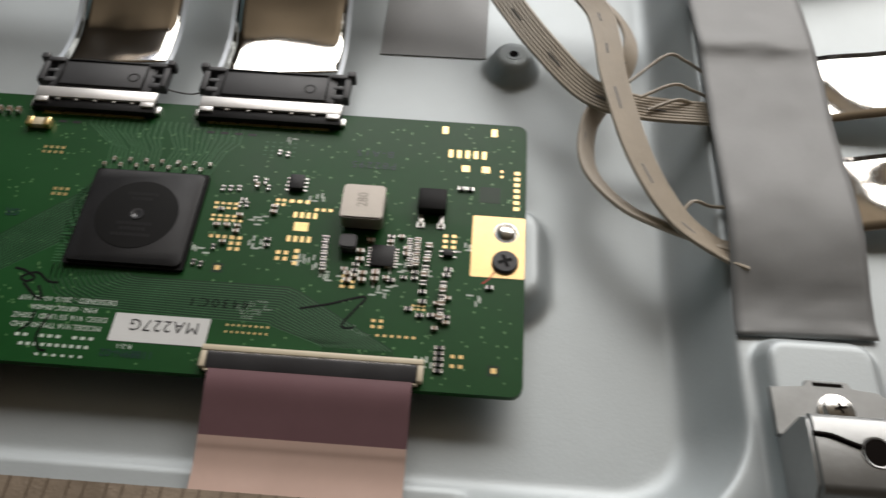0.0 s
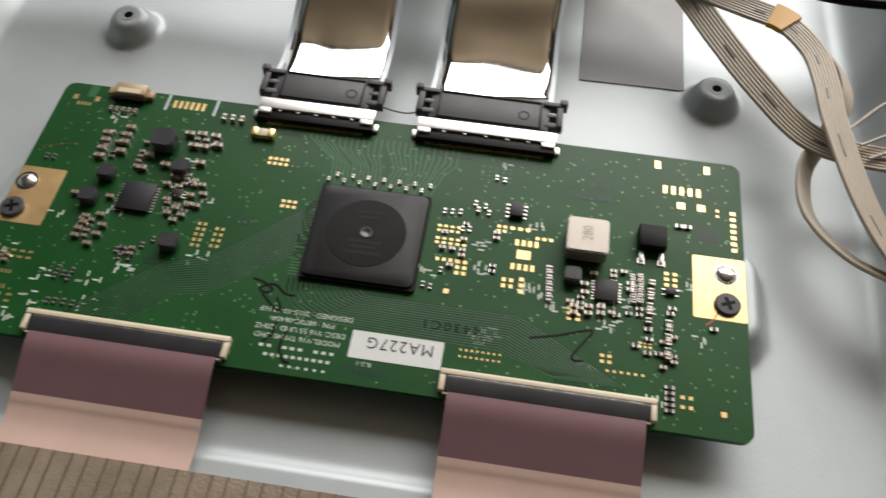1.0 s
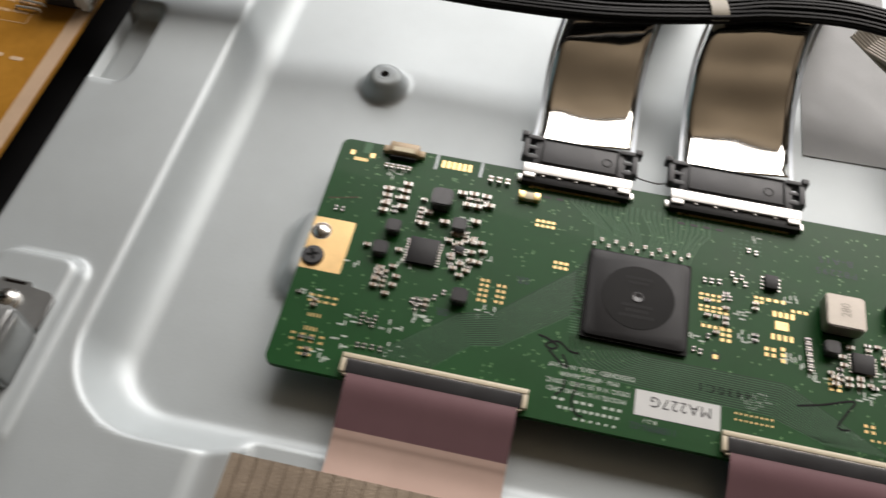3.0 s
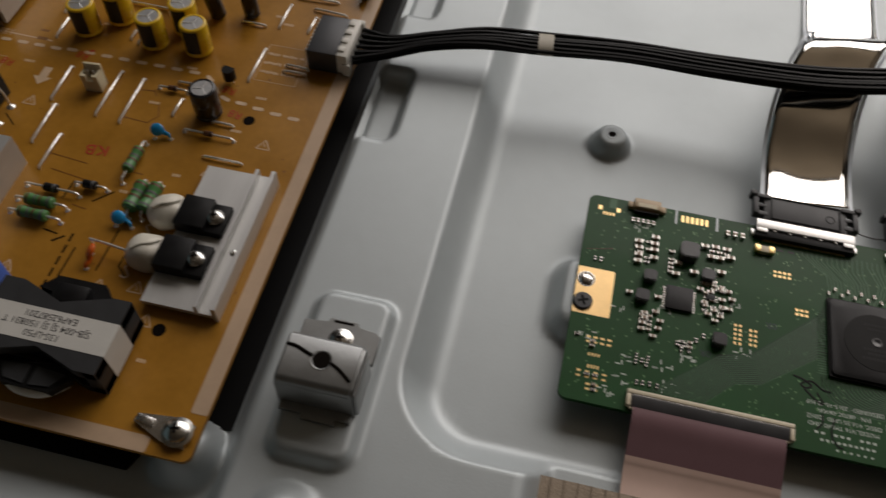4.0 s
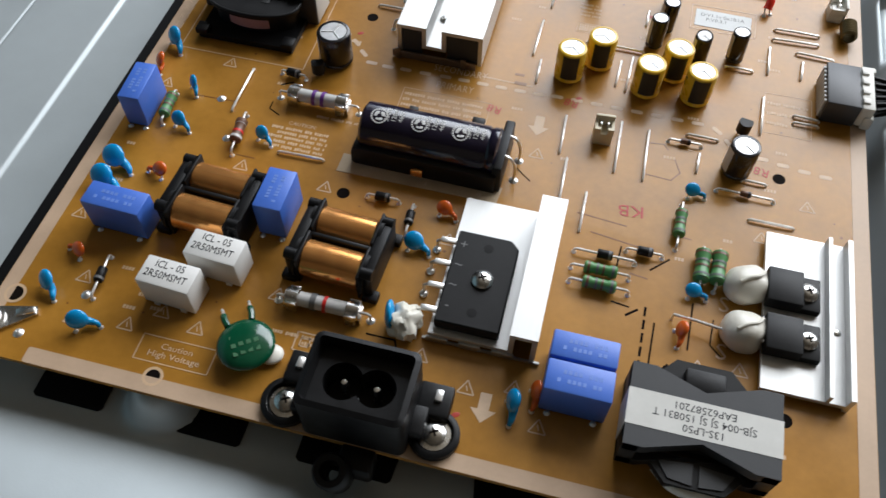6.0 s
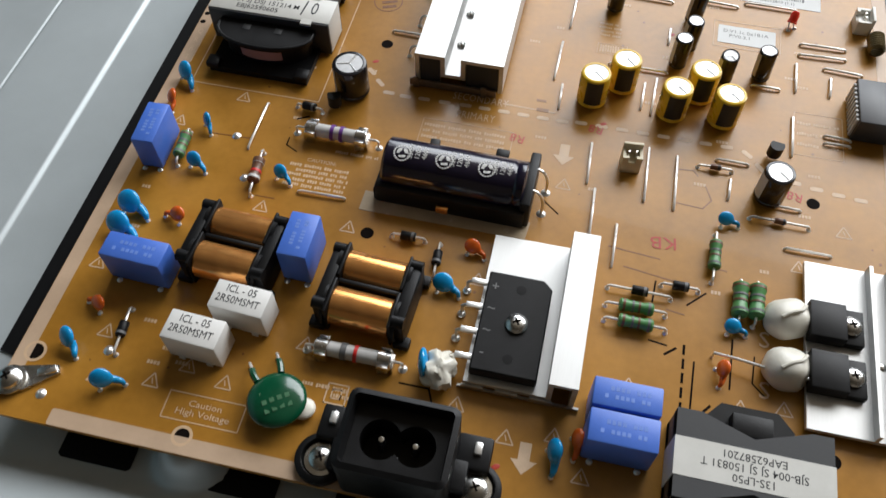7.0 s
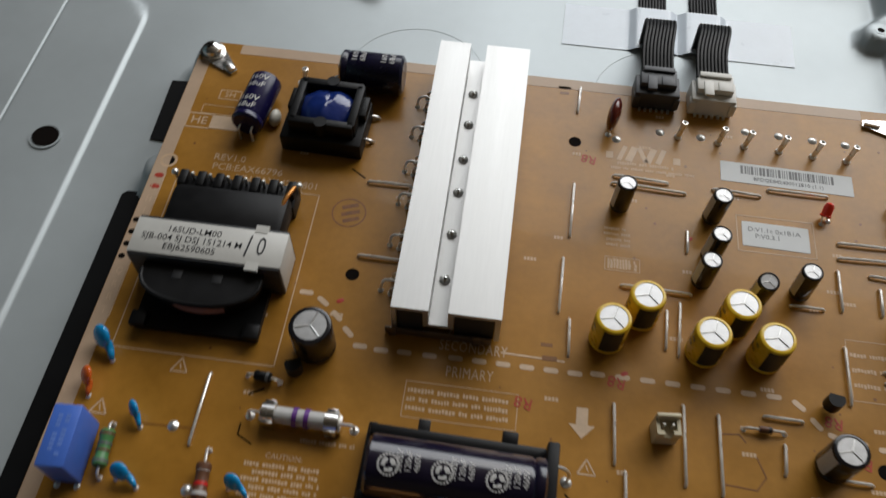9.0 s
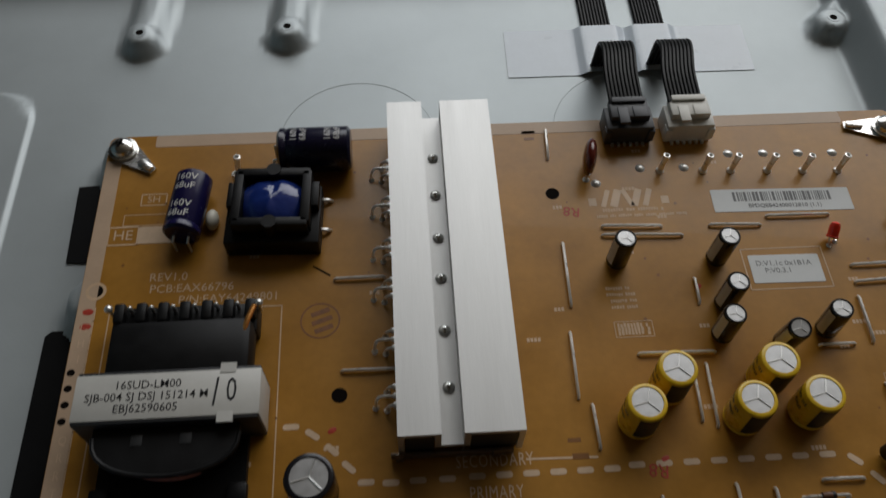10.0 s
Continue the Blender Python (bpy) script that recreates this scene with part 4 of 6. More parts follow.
prism(bm, [(-8.8, -15), (8.8, -15), (8.8, 12.5), (6.2, 15), (-8.8, 15)], 0, 4.0)
bmesh.ops.bevel(bm, geom=bm.edges[:], offset=0.4, segments=1, affect="EDGES")
part("body", bm, BLACK, rect)
for q, s in enumerate(("+", "~", "~", "-")):
    letters(s, -6.5, 10.2 - 6.6 * q, 4.05, 4.0, GREYINK, rect)
for q in (-1, 1):
    bm = B()
    lathe(bm, [(1.4, 0), (1.4, 0.06), (1.0, 0.07), (0, 0.07)], (0.5, q * 10.5, 3.98), seg=16)
    part("ejector_mark", bm, CHIPD, rect)
bm = B()
screw_head(bm, 1.0, 0, 4.0, 3.0, 2.0)
part("screw", bm, CHROME, rect)
cross_slot(1.0, 0, 6.0, 2.2, rect)
for q in range(4):
    bm = B()
    y = 12 - 7.6 * q
    box(bm, -11, y, 1.4, 5, 1.6, 0.9, 0.2)
    tube(bm, [(-13, y, 1.8), (-14.5, y, 0.5), (-14.5, y, -3.8)], 0.5, 6)
    ball(bm, -14.6, y - 0.5, -3.4, 1.3, 1.3, 0.8, 10)
    part("leg", bm, SOLDER, rect)
t = thing("glued_thermistor", -117, 34, 0, 10, "blue disc part buried in white glue", "thermistor")
bm = B()
ball(bm, -3.4, 1.5, 5, 1.4, 4.0, 4.2, 16)
part("disc", bm, BLUED, t)
bm = B()
for v in ball(bm, 1, 0, 3.4, 4.4, 5.2, 4.2, 28):
    v.co += (v.co - Vector((1, 0, 3.4))) * (0.5 * noise.noise(v.co * 0.35) + 0.15 * noise.noise(v.co * 0.9))
    v.co.z = max(v.co.z, 0)
part("glue", bm, GLUE, t)

# switching transistors on a flat heatsink
t = thing("plate_heatsink", -11.5, 64.5, 0, 0, "flat aluminium heatsink plate with a channel along its edge", "heatsink")
bm = B()
side_prism(bm, [(-11, 1.6), (-11, 3.2), (5.4, 3.2), (5.4, 6.4), (6.4, 6.4), (6.4, 3.2), (10.6, 3.2), (10.6, 6.8), (11.9, 6.8), (11.9, 0), (10.6, 0), (10.6, 1.6)], -25.3, 25.3, "y")
part("plate", bm, ALU, t)
bm = B()
screw_head(bm, 8.5, -4, 3.2, 1.1, 0.4)
part("rivet", bm, CHROME, t)
for y in (70, 55):
    q = thing("power_transistor", -15.6, y - 0.6, 3.2, 0, "black power transistor screwed to the heatsink plate", "transistor", "power transistors")
    bm = B()
    box(bm, -2.3, 0, 0, 9.5, 11, 4.4, 0.4), box(bm, 4.6, 0, 0, 5.8, 10.6, 2.4, 0.3)
    part("body", bm, BLACK, q)
    bm = B()
    screw_head(bm, 4.0, 0, 2.4, 2.9, 2.0)
    part("screw", bm, CHROME, q)
    cross_slot(4.0, 0, 4.4, 2.1, q, 20)
    for k in range(3):
        bm = B()
        tube(bm, [(-6.8, (k - 1) * 2.5, 2), (-9.5, (k - 1) * 2.5, 1.5), (-11, (k - 1) * 2.5, -3.4)], 0.45, 6)
        part("leg", bm, TIN, q)
    bm = B()
    for v in ball(bm, -11.6, 0.5, -0.2, 6.4, 6.0, 5.4, 28):
        w = noise.noise(v.co * 0.22 + Vector((y, 0, 0)))
        v.co += (v.co - Vector((-11.6, 0.5, -0.2))) * 0.14 * w
        v.co.z = max(v.co.z, -3.2)
    tube(bm, smooth_line([(-14.5, -2, 4.6), (-12, -0.5, 5.4), (-9.5, 0.8, 5.1), (-8, 3, 4.0)]), 0.5, 8)
    part("glue_cap", bm, GLUE, q)
line = thing("lead_wire", 0, 0, 0, 0, "bare tinned lead running into the glue", "wire")
bm = B()
tube(bm, [(-46, 55.5, -0.3), (-46, 55.5, 2.6), (-40, 54.6, 3.4), (-33, 53.6, 3.6)], 0.4, 8)
part("wire", bm, TIN, line)

# slits cut through the board beside the output stage
for x, y, L, a in [(-53.4 + 0.02 * k, 56 - 4.2 * k, 3.0, 90) for k in range(7)] + [(-57, 54.8, 4.2, 40), (-46.8, 40, 3.6, 50), (-49, 34.4, 3.6, 55)]:
    print_box(x, y, L, 0.7, SLOT, a, 0.05, "cut_slit")


def ring_plate(bm, outer, inner, z, depth, wall_to):
    """A flat plate between two outlines with the same number of points, and walls down from the inner one."""
    n = len(outer)
    o = [bm.verts.new((x, y, z)) for x, y in outer]
    i = [bm.verts.new((x, y, z)) for x, y in inner]
    d = [bm.verts.new((x, y, wall_to)) for x, y in inner]
    for k in range(n):
        j = (k + 1) % n
        bm.faces.new((o[k], o[j], i[j], i[k])), bm.faces.new((i[k], i[j], d[j], d[k]))
    bm.faces.new(d)


def by_angle(fn, n=64):
    return [fn(2 * math.pi * k / n) for k in range(n)]


# mains inlet
t = thing("mains_inlet", -120.3, 9.5, 0, 0, "black two-pin mains inlet socket screwed to the board edge", "socket")
bm = B()
ro, ri, rb = round_rect(-13.6, -10.2, 13.6, 9.8, 2.2), round_rect(-12.2, -8.8, 12.2, 8.4, 1.4), round_rect(-11.6, -8.2, 11.6, 7.8, 1.2)
rings = [[bm.verts.new((x, y, z)) for x, y in r] for r, z in ((ro, 0), (ro, 18.4), (ri, 19.0), (rb, 14.5))]
for a, b in zip(rings, rings[1:]):
    for k in range(len(a)):
        bm.faces.new((a[k], a[(k + 1) % len(a)], b[(k + 1) % len(b)], b[k]))
part("shroud", bm, BLACK, t)


def eight(a):
    """The outline of two joined circles with a waist."""
    c, s = math.cos(a), math.sin(a)
    best = 0
    for cx in (-4.2, 4.2):
        b = c * cx
        disc = b * b - (cx * cx - 5.0 * 5.0)
        best = max(best, b + math.sqrt(disc)) if disc > 0 else best
    return c * best, s * best - 0.3


def rect_at(a, hx=11.7, hy=8.0):
    c, s = math.cos(a), math.sin(a)
    k = min(hx / max(abs(c), 1e-6), hy / max(abs(s), 1e-6))
    return c * k, s * k - 0.2


bm = B()
ring_plate(bm, by_angle(rect_at), by_angle(eight), 14.4, 0, 5.0)
box(bm, 0, -4.7, 12.6, 2.0, 2.4, 1.7, 0.3)
part("face_plate", bm, BLACK, t)
for x in (-4.4, 4.0):
    bm = B()
    lathe(bm, [(1.15, 0), (1.15, 6), (0.7, 7.0), (0, 7.1)], (x, 0.6, 5), seg=14)
    part("pin", bm, CHROME, t)
for x, y in ((-19.4, -4), (19.4, -3)):
    bm = B()
    lathe(bm, [(0, 0), (6.6, 0), (6.6, 2.0), (5.6, 2.6), (5.0, 2.6), (4.6, 0.8), (0, 0.8)], (x, y, 0), seg=26)
    box(bm, x * 0.7, y + 1, 0, 7, 8, 6, 0.8)
    part("mounting_ear", bm, BLACK, t)
    bm = B()
    lathe(bm, [(4.3, 0), (4.3, 0.5), (3.1, 0.6), (3.0, 1.6), (1.8, 2.4), (0, 2.5)], (x, y, 0.8), seg=22)
    part("screw", bm, CHROME, t)
    cross_slot(x, y, 3.3, 2.2, t)
for s in (-1, 1):
    bm = B()
    box(bm, s * 17.5, 5, 0, 9, 9, 4.5, 0.8)
    part("clip_arm", bm, BLACK, t)
    bm = B()
    box(bm, s * 18.5, 5.8, 4.2, 2.0, 3.2, 1.4, 0.4)
    part("contact_tag", bm, SOLDER, t)
bm = B()
lathe(bm, [(2.0, 0), (4.4, 0.1), (4.6, 0.6), (4.6, 10), (4.0, 10.8), (2.6, 10.8), (2.2, 10.0), (2.0, 4)], (-2.6, -16.6, -7.5), (0.0, -0.22, 1), seg=24)
box(bm, 2.0, -13.0, -8, 9, 7, 8, 1.2)
part("cord_guide", bm, BLACK, t)
print_frame(-144, 20.5, -138.5, 26, 0.35, SILKW), print_frame(-142.5, 22, -140, 24.5, 0.35, SILKW)

# filter transformer with the bow-tie core
t = thing("power_transformer", -37.9, 22.6, 0, 0, "charcoal ferrite transformer with a white printed band", "transformer")
bm = B()
bow = [(-18.4, -11), (-13.5, -11), (0, -6.8), (12.5, -11), (18.4, -11), (18.4, 11), (13.5, 11), (0, 6.6), (-12.5, 11), (-18.4, 11)]
prism(bm, bow, 8.8, 12.6), prism(bm, bow, 0.4, 3.6)
box(bm, -16.4, 0, 0.4, 4, 22, 12, 0.2), box(bm, 16.4, 0, 0.4, 4, 22, 12, 0.2)
part("core", bm, CHARC, t)
bm = B()
box(bm, 0, -1, 12.55, 37.1, 9.6, 0.16), box(bm, 18.5, -1, 1, 0.2, 9.6, 11.7), box(bm, -18.5, -1, 1, 0.2, 9.6, 11.7)
part("label_band", bm, LABELG, t)
letters("13S-LP50\nSJB-004 SJ SJ 150831 T\nEAP62587201", 0, -1, 12.75, 2.75, INK, t, 180, 0.98, bold=0.004)
bm = B()
box(bm, 0, 10.5, 3, 10, 6, 8.0, 0.6), box(bm, 0, 9, 1, 28, 6, 5, 0.6), box(bm, 0, 0, 3, 24, 16, 5.6, 2)
for y in (-12, 12):
    prism(bm, [(-11, y), (-7, y - 4.5 * (1 if y < 0 else -1)), (7, y - 4.5 * (1 if y < 0 else -1)), (11, y), (8, y + (4.0 if y < 0 else -3))], 5.6, 8.0)
part("bobbin", bm, BLACK, t)
for s in (-1, 1):
    bm = B()
    prism(bm, [(s * 0.8, -10.5), (s * 9.2, -11.2), (s * 6.5, -15.2), (s * 0.8, -15.8)], 8.0, 8.4)
    part("bobbin_window", bm, CHARC, t)
bm = B()
tube(bm, smooth_line([(-9, -12, 5.4), (-5, -15.6, 5.4), (0, -16.6, 5.4), (5, -15.6, 5.4), (9, -12, 5.4)]), 1.5, 10)
part("winding_tape", bm, WPLAST, t)

# main transformer
t = thing("main_transformer", -199.4, 148.4, 0, 0, "large black transformer with a printed white band round its core", "transformer")
bm = B()
box(bm, 0, 0, 0.5, 42, 12.8, 12.6, 0.3)
part("core", bm, CHARC, t)
bm = B()
box(bm, 0, 0, 0.8, 42.3, 11.2, 12.5, 0.15), box(bm, 13.5, 6, 12.6, 3.6, 2.5, 0.85), box(bm, 13.5, -6, 12.6, 3.6, 2.5, 0.85)
part("label_band", bm, LABELG, t)
letters("16SUD-LM00\nSJB-004 SJ DSJ 151214 M\nEBJ62590605", -4.6, -0.2, 13.36, 2.85, INK, t, 0, 0.97, bold=0.004)
letters("0", 14.6, 0.2, 13.36, 8.4, INK, t, 0, 0.62)
print_box(11, 0.2, 7.0, 0.5, INK, 84, 13.37, "divider_line", t)
bm = B()
box(bm, 0, 23, 0.3, 36, 8, 6, 0.6), box(bm, 0, 14, 1, 35, 16, 8.5, 2.5)
part("pin_rail", bm, BLACK, t)
for k in range(7):
    bm = B()
    box(bm, -16 + 5.4 * k, 24.5, 5, 2.8, 5.5, 3.6, 0.7)
    part("rail_fin", bm, BLACK, t)
for k in range(8):
    bm = B()
    tube(bm, [(-18.5 + 5.3 * k, 25.4, 5), (-18.5 + 5.3 * k, 25.4, 8.6)], 0.45, 8)
    ball(bm, -18.5 + 5.3 * k, 25.4, 8.8, 1.1, 1.1, 1.0, 10) if k in (0, 7) else ball(bm, -18.5 + 5.3 * k, 25.4, 8.8, 0.6, 0.6, 0.7, 8)
    part("pin", bm, SOLDER, t)
bm = B()
tube(bm, smooth_line([(15, 16, 8), (16, 20, 9.2), (17.5, 24.6, 9.0)]), 0.7, 8)
part("lead_out_wire", bm, COPPER, t)
bm = B()
prof = [(-16.5, -6.5)] + [(-16.5 * math.cos(radians(a)), -8.5 - 9.5 * math.sin(radians(a)) ** 0.8) for a in range(0, 181, 12)] + [(16.5, -6.5)]
prism(bm, prof, 8.6, 10.4)
tube(bm, [(x, y, 10.3) for x, y in prof[1:-1]], 0.55, 8)
prism(bm, [(x * 0.9, y * 0.93) for x, y in prof], 2, 8.6)
prism(bm, [(-17, -6.5), (-17, -22), (17, -22), (17, -6.5)], 0.3, 2.4)
for s in (-1, 1):
    box(bm, s * 15.5, -20.5, 2, 4.5, 4.5, 2.5, 0.6)
part("bobbin", bm, BLACK, t)
bm = B()
prism(bm, [(x * 0.62, y * 0.62 - 6.1) for x, y in prof[1:-1]], 4, 8.0)
part("winding_tape", bm, mat("pink_winding_tape", (0.42, 0.22, 0.19), 0.4), t)
for s in (-6.5, 4.5):
    bm = B()
    box(bm, s, -9.5, 10.4, 2.6, 2.6, 0.12, 0.02)
    part("moulded_mark", bm, CHARC, t)
print_frame(-221, 120.5, -176.5, 177.5, 0.3)

# long output heatsink
t = thing("output_heatsink", -132.5, 184.8, 0, 0, "long folded aluminium heatsink with a screwed channel", "heatsink")
bm = B()
side_prism(bm, [(-14.6, 2.0), (-14.6, 14.2), (-4.7, 14.2), (-4.7, 6.8), (0.5, 6.8), (0.5, 14.2), (14.4, 14.2), (14.4, 2.0), (13, 2.0), (13, 12.8), (2.0, 12.8), (2.0, 5.4), (-6.2, 5.4), (-6.2, 12.8), (-13.2, 12.8), (-13.2, 2.0)], -49.6, 49.4, "y")
part("profile", bm, ALU, t)
bm = B()
box(bm, -2, -50, 0.3, 29, 0.8, 3.0, 0.3)
box(bm, -9, -50.3, 2.4, 5, 0.5, 1.0), box(bm, 5, -50.3, 2.4, 5, 0.5, 1.0)
for x in (-14.4, 8.4):
    box(bm, x, -50.6, 0.2, 2.0, 0.8, 4.4, 0.3)
part("steel_foot", bm, mat("dull_steel", (0.2, 0.15, 0.11), 0.4, 0.6, 0.2, 200), t)
for x, w in ((-9.7, 6.6), (7.5, 10.6)):
    bm = B()
    box(bm, x, -48.8, 2.0, w, 0.8, 10.6)
    part("end_face", bm, CHARC, t)
for y in (219, 206, 192, 179.5, 164.5, 149.3):
    d = thing("rectifier_diode", -140, y, 0, 0, "power diode under the heatsink with tinned legs", "diode", "output diodes")
    bm = B()
    box(bm, 0, 0, 0.8, 10, 9, 4.4, 0.3)
    part("body", bm, BLACK, d)
    for k in (-1, 0, 1):
        bm = B()
        reach = -12.4 if k == 0 else -9.6
        box(bm, -6.4, 2.4 * k, 3.0, 3.2, 1.3, 0.7, 0.1)
        tube(bm, smooth_line([(-7, 2.4 * k, 3.4), (reach + 1.4, 2.4 * k, 3.3), (reach + 0.2, 2.4 * k - (0.8 if k == 0 else 0), 2.2), (reach, 2.4 * k - (1.6 if k == 0 else 0), -0.3)], 4), 0.4, 8)
        pad(bm, reach, 2.4 * k - (1.6 if k == 0 else 0), 0.9)
        part("leg", bm, SOLDER, d)
    s = thing("heatsink_screw", -134.6, y, 6.8, 0, "small zinc plated screw in the heatsink channel", "screw", "heatsink screws")
    bm = B()
    screw_head(bm, 0, 0, 0, 1.5, 1.1)
    part("head", bm, CHROME, s)
    cross_slot(0, 0, 1.1, 1.1, s, 15)


# capacitors lying down
def lying_cap(x, y, r, L, rz, m, label):
    t = thing("lying_capacitor", x, y, 0, rz, label, "capacitor", "lying capacitors")
    bm = B()
    lathe(bm, [(0, 0), (r * 0.85, 0), (r, 0.7), (r, 2.0), (r * 0.94, 2.5), (r, 3.0), (r, L - 0.8), (r * 0.85, L), (0, L)], (-L / 2, 0, r + 0.4), (1, 0, 0), 28)
    part("sleeve", bm, m, t)
    for k in range(2):
        wrapped("160V\n68uF", 3.0 if r < 6 else 2.6, L * (0.26 - 0.46 * k), 0, r + 0.4, r, 82, WHITER, t, -1.0, -1.0 if rz > 45 else 1.0)
    for s in (-1, 1):
        bm = B()
        tube(bm, [(-L / 2, s * r * 0.4, r), (-L / 2 - 1.6, s * r * 0.4, r * 0.9), (-L / 2 - 1.6, s * r * 0.4, -0.3)], 0.35, 6)
        part("lead", bm, TIN, t)


lying_cap(-202.5, 207, 5.0, 19.5, 84, NAVY, "navy blue capacitor lying on the board beside glue")
lying_cap(-168, 224, 6.4, 20.5, 0, mat("dark_navy_sleeve", (0.009, 0.008, 0.028), 0.25, 0, 0.2, 250), "dark navy capacitor lying along the board edge")
g = thing("glue_drop", -196.6, 204.6, 0, 0, "drop of white glue beside the capacitor", "glue")
bm = B()
ball(bm, 0, 0, 1.6, 1.9, 3.2, 2.4, 16)
part("drop", bm, GLUE, g)

# output choke with blue tape
t = thing("tape_wound_choke", -178.8, 205, 0, -2, "black framed choke with shiny blue winding tape", "choke")
bm = B()
box(bm, 0, -2.5, 0, 25.5, 19, 6.5, 0.6)
for x, y, sx, sy in ((0, 8, 20, 2.6), (0, -8.3, 20, 2.6), (-9.2, 0, 2.6, 17), (9.2, 0, 2.6, 17)):
    box(bm, x, y, 6, sx, sy, 5.6, 0.4)
for y in (8.6, -8.6):
    cyl(bm, (0, y, 6), (0, y, 11.9), 2.0, 18)
box(bm, 11.2, 2, 6, 2.4, 8, 3.5, 0.3), box(bm, -11.2, 2, 6, 2.4, 8, 3.5, 0.3)
part("frame", bm, BLACK, t)
bm = B()
for v in ball(bm, 0, 0, 6.4, 8.2, 7.2, 5.2, 32):
    v.co.x = max(-7.8, min(7.8, v.co.x * 1.25))
    v.co.y = max(-6.9, min(6.9, v.co.y * 1.25))
    v.co.z += 0.7 * noise.noise(Vector((v.co.x * 0.5, v.co.y * 0.12, 2))) if v.co.z > 8 else 0
part("winding", bm, BLUETAPE, t)
for s in (-1, 1):
    bm = B()
    tube(bm, smooth_line([(11, s * 5, 2), (14, s * 5 + 0.5, 1.2), (15, s * 5 + 1, -0.2)]), 0.6, 8)
    part("lead", bm, TIN, t)

# test posts, solder pads
for x, y in ((-68, 216.6), (-55.3, 216), (-47, 215.7), (-36.2, 215.2), (-25.7, 214.6), (-15.3, 214.2), (-191, 222), (-191, 216)):
    t = thing("contact_post", x, y, 0, 0, "slim tinned metal contact post on the board", "post", "contact posts")
    bm = B()
    lathe(bm, [(1.3, 0), (1.2, 0.5), (0.8, 0.8), (0.8, 5.2), (1.0, 5.4), (1.0, 6.6), (0.6, 6.7), (0.5, 5)], (0, 0, 0), (0.12, 0.1, 1), seg=14)
    part("post", bm, TIN, t)
for x, y in ((-73.6, 217.9), (-60.6, 217.6), (-46.2, 222.1), (-35.6, 221.8), (-25, 221.4), (-14.7, 221), (-197.8, 101), (-189.5, 85.5), (-205, 22), (-87.5, 213), (-95.5, 44), (-217, 6.5)):
    bm = B()
    pad(bm, x, y, 1.5)
    part("solder_pad", bm, SOLDER, psu)

# brown film capacitor
t = thing("dipped_capacitor", -89.3, 218.5, 0, 78, "dark maroon dipped film capacitor standing on edge", "capacitor")
bm = B()
ball(bm, 0, 0, 5.4, 6.0, 2.0, 4.8, 22)
part("body", bm, MAROON, t)
for s in (-1, 1):
    bm = B()
    tube(bm, [(s * 4, 0, 2.5), (s * 4, 0, -0.3)], 0.35, 6)
    pad(bm, s * 4, 0, 1.1)
    part("lead", bm, SOLDER, t)


# plug connectors with flat black cables
def plug(x, m, label):
    t = thing("plug_connector", x, 231.5, 0, 0, label, "connector", "plug connectors")
    bm = B()
    box(bm, 0, 0, 0, 14.2, 8.5, 7.2, 0.5)
    for s in (-1, 1):
        box(bm, s * 6.4, -3.4, 1.5, 2.0, 3.0, 4.5, 0.3)
    part("header", bm, m, t)
    bm = B()
    box(bm, 0, 1.8, 7.0, 11.6, 7, 2.4, 0.4), box(bm, -2.2, -1.2, 8.8, 3.0, 6, 1.0, 0.2), box(bm, 2.8, 0, 8.8, 4.0, 4, 1.0, 0.2), box(bm, 0, 4.5, 9.0, 10, 2.0, 1.2, 0.2)
    part("plug", bm, m, t)
    for k in range(6):
        bm = B()
        box(bm, -4.6 + 1.85 * k, -4.8, 0, 0.8, 1.2, 0.9)
        part("terminal", bm, SOLDER, t)


DGREY = mat("dark_grey_plastic", (0.045, 0.047, 0.053), 0.45, 0, 0.15, 200)
plug(-75.8, DGREY, "dark grey plug connector at the board edge")
plug(-57.8, WPLAST, "white plug connector at the board edge")
for x0, x1 in ((-76.3, -73.0), (-58.7, -53.8)):
    t = thing("flat_cable", 0, 0, 0, 0, "black flat cable arching from its plug to the tape", "cable", "flat black cables")
    for k in range(9):
        o = (k - 4) * 1.16
        bm = B()
        pts = smooth_line([(x0 + o, 235, 9.0), (x0 + o, 246, 10.2), (x0 + 0.4 * (x1 - x0) + o, 257, 9.6), (x0 + 0.6 * (x1 - x0) + o, 264, 5.6), (x0 + 0.8 * (x1 - x0) + o, 267.5, -3), (x1 + o, 271, -11.2), (x1 + o, 277, F + 0.8), (x1 + 0.3 + o, 300, F + 0.8), (x1 + 1 + o, 370, F + 0.8)], 5)
        tube(bm, pts, 0.64, 6)
        part("wire", bm, CABLEK, t)
t = thing("clear_tape", -63, 280, F + 0.1, 0, "strip of pale translucent tape holding flat cables", "tape")
bm = B()
ribbon(bm, [(-43 + 1.25 * k, -1, 0.1 + 1.75 * max(sstep(9.5, 5.5, abs(-43 + 1.25 * k + 9.7)), sstep(9.5, 5.5, abs(-43 + 1.25 * k - 8.9)))) for k in range(69)], (0.02, 1, 0), 22, 0.12, 1)
part("strip", bm, CLEAR, t)

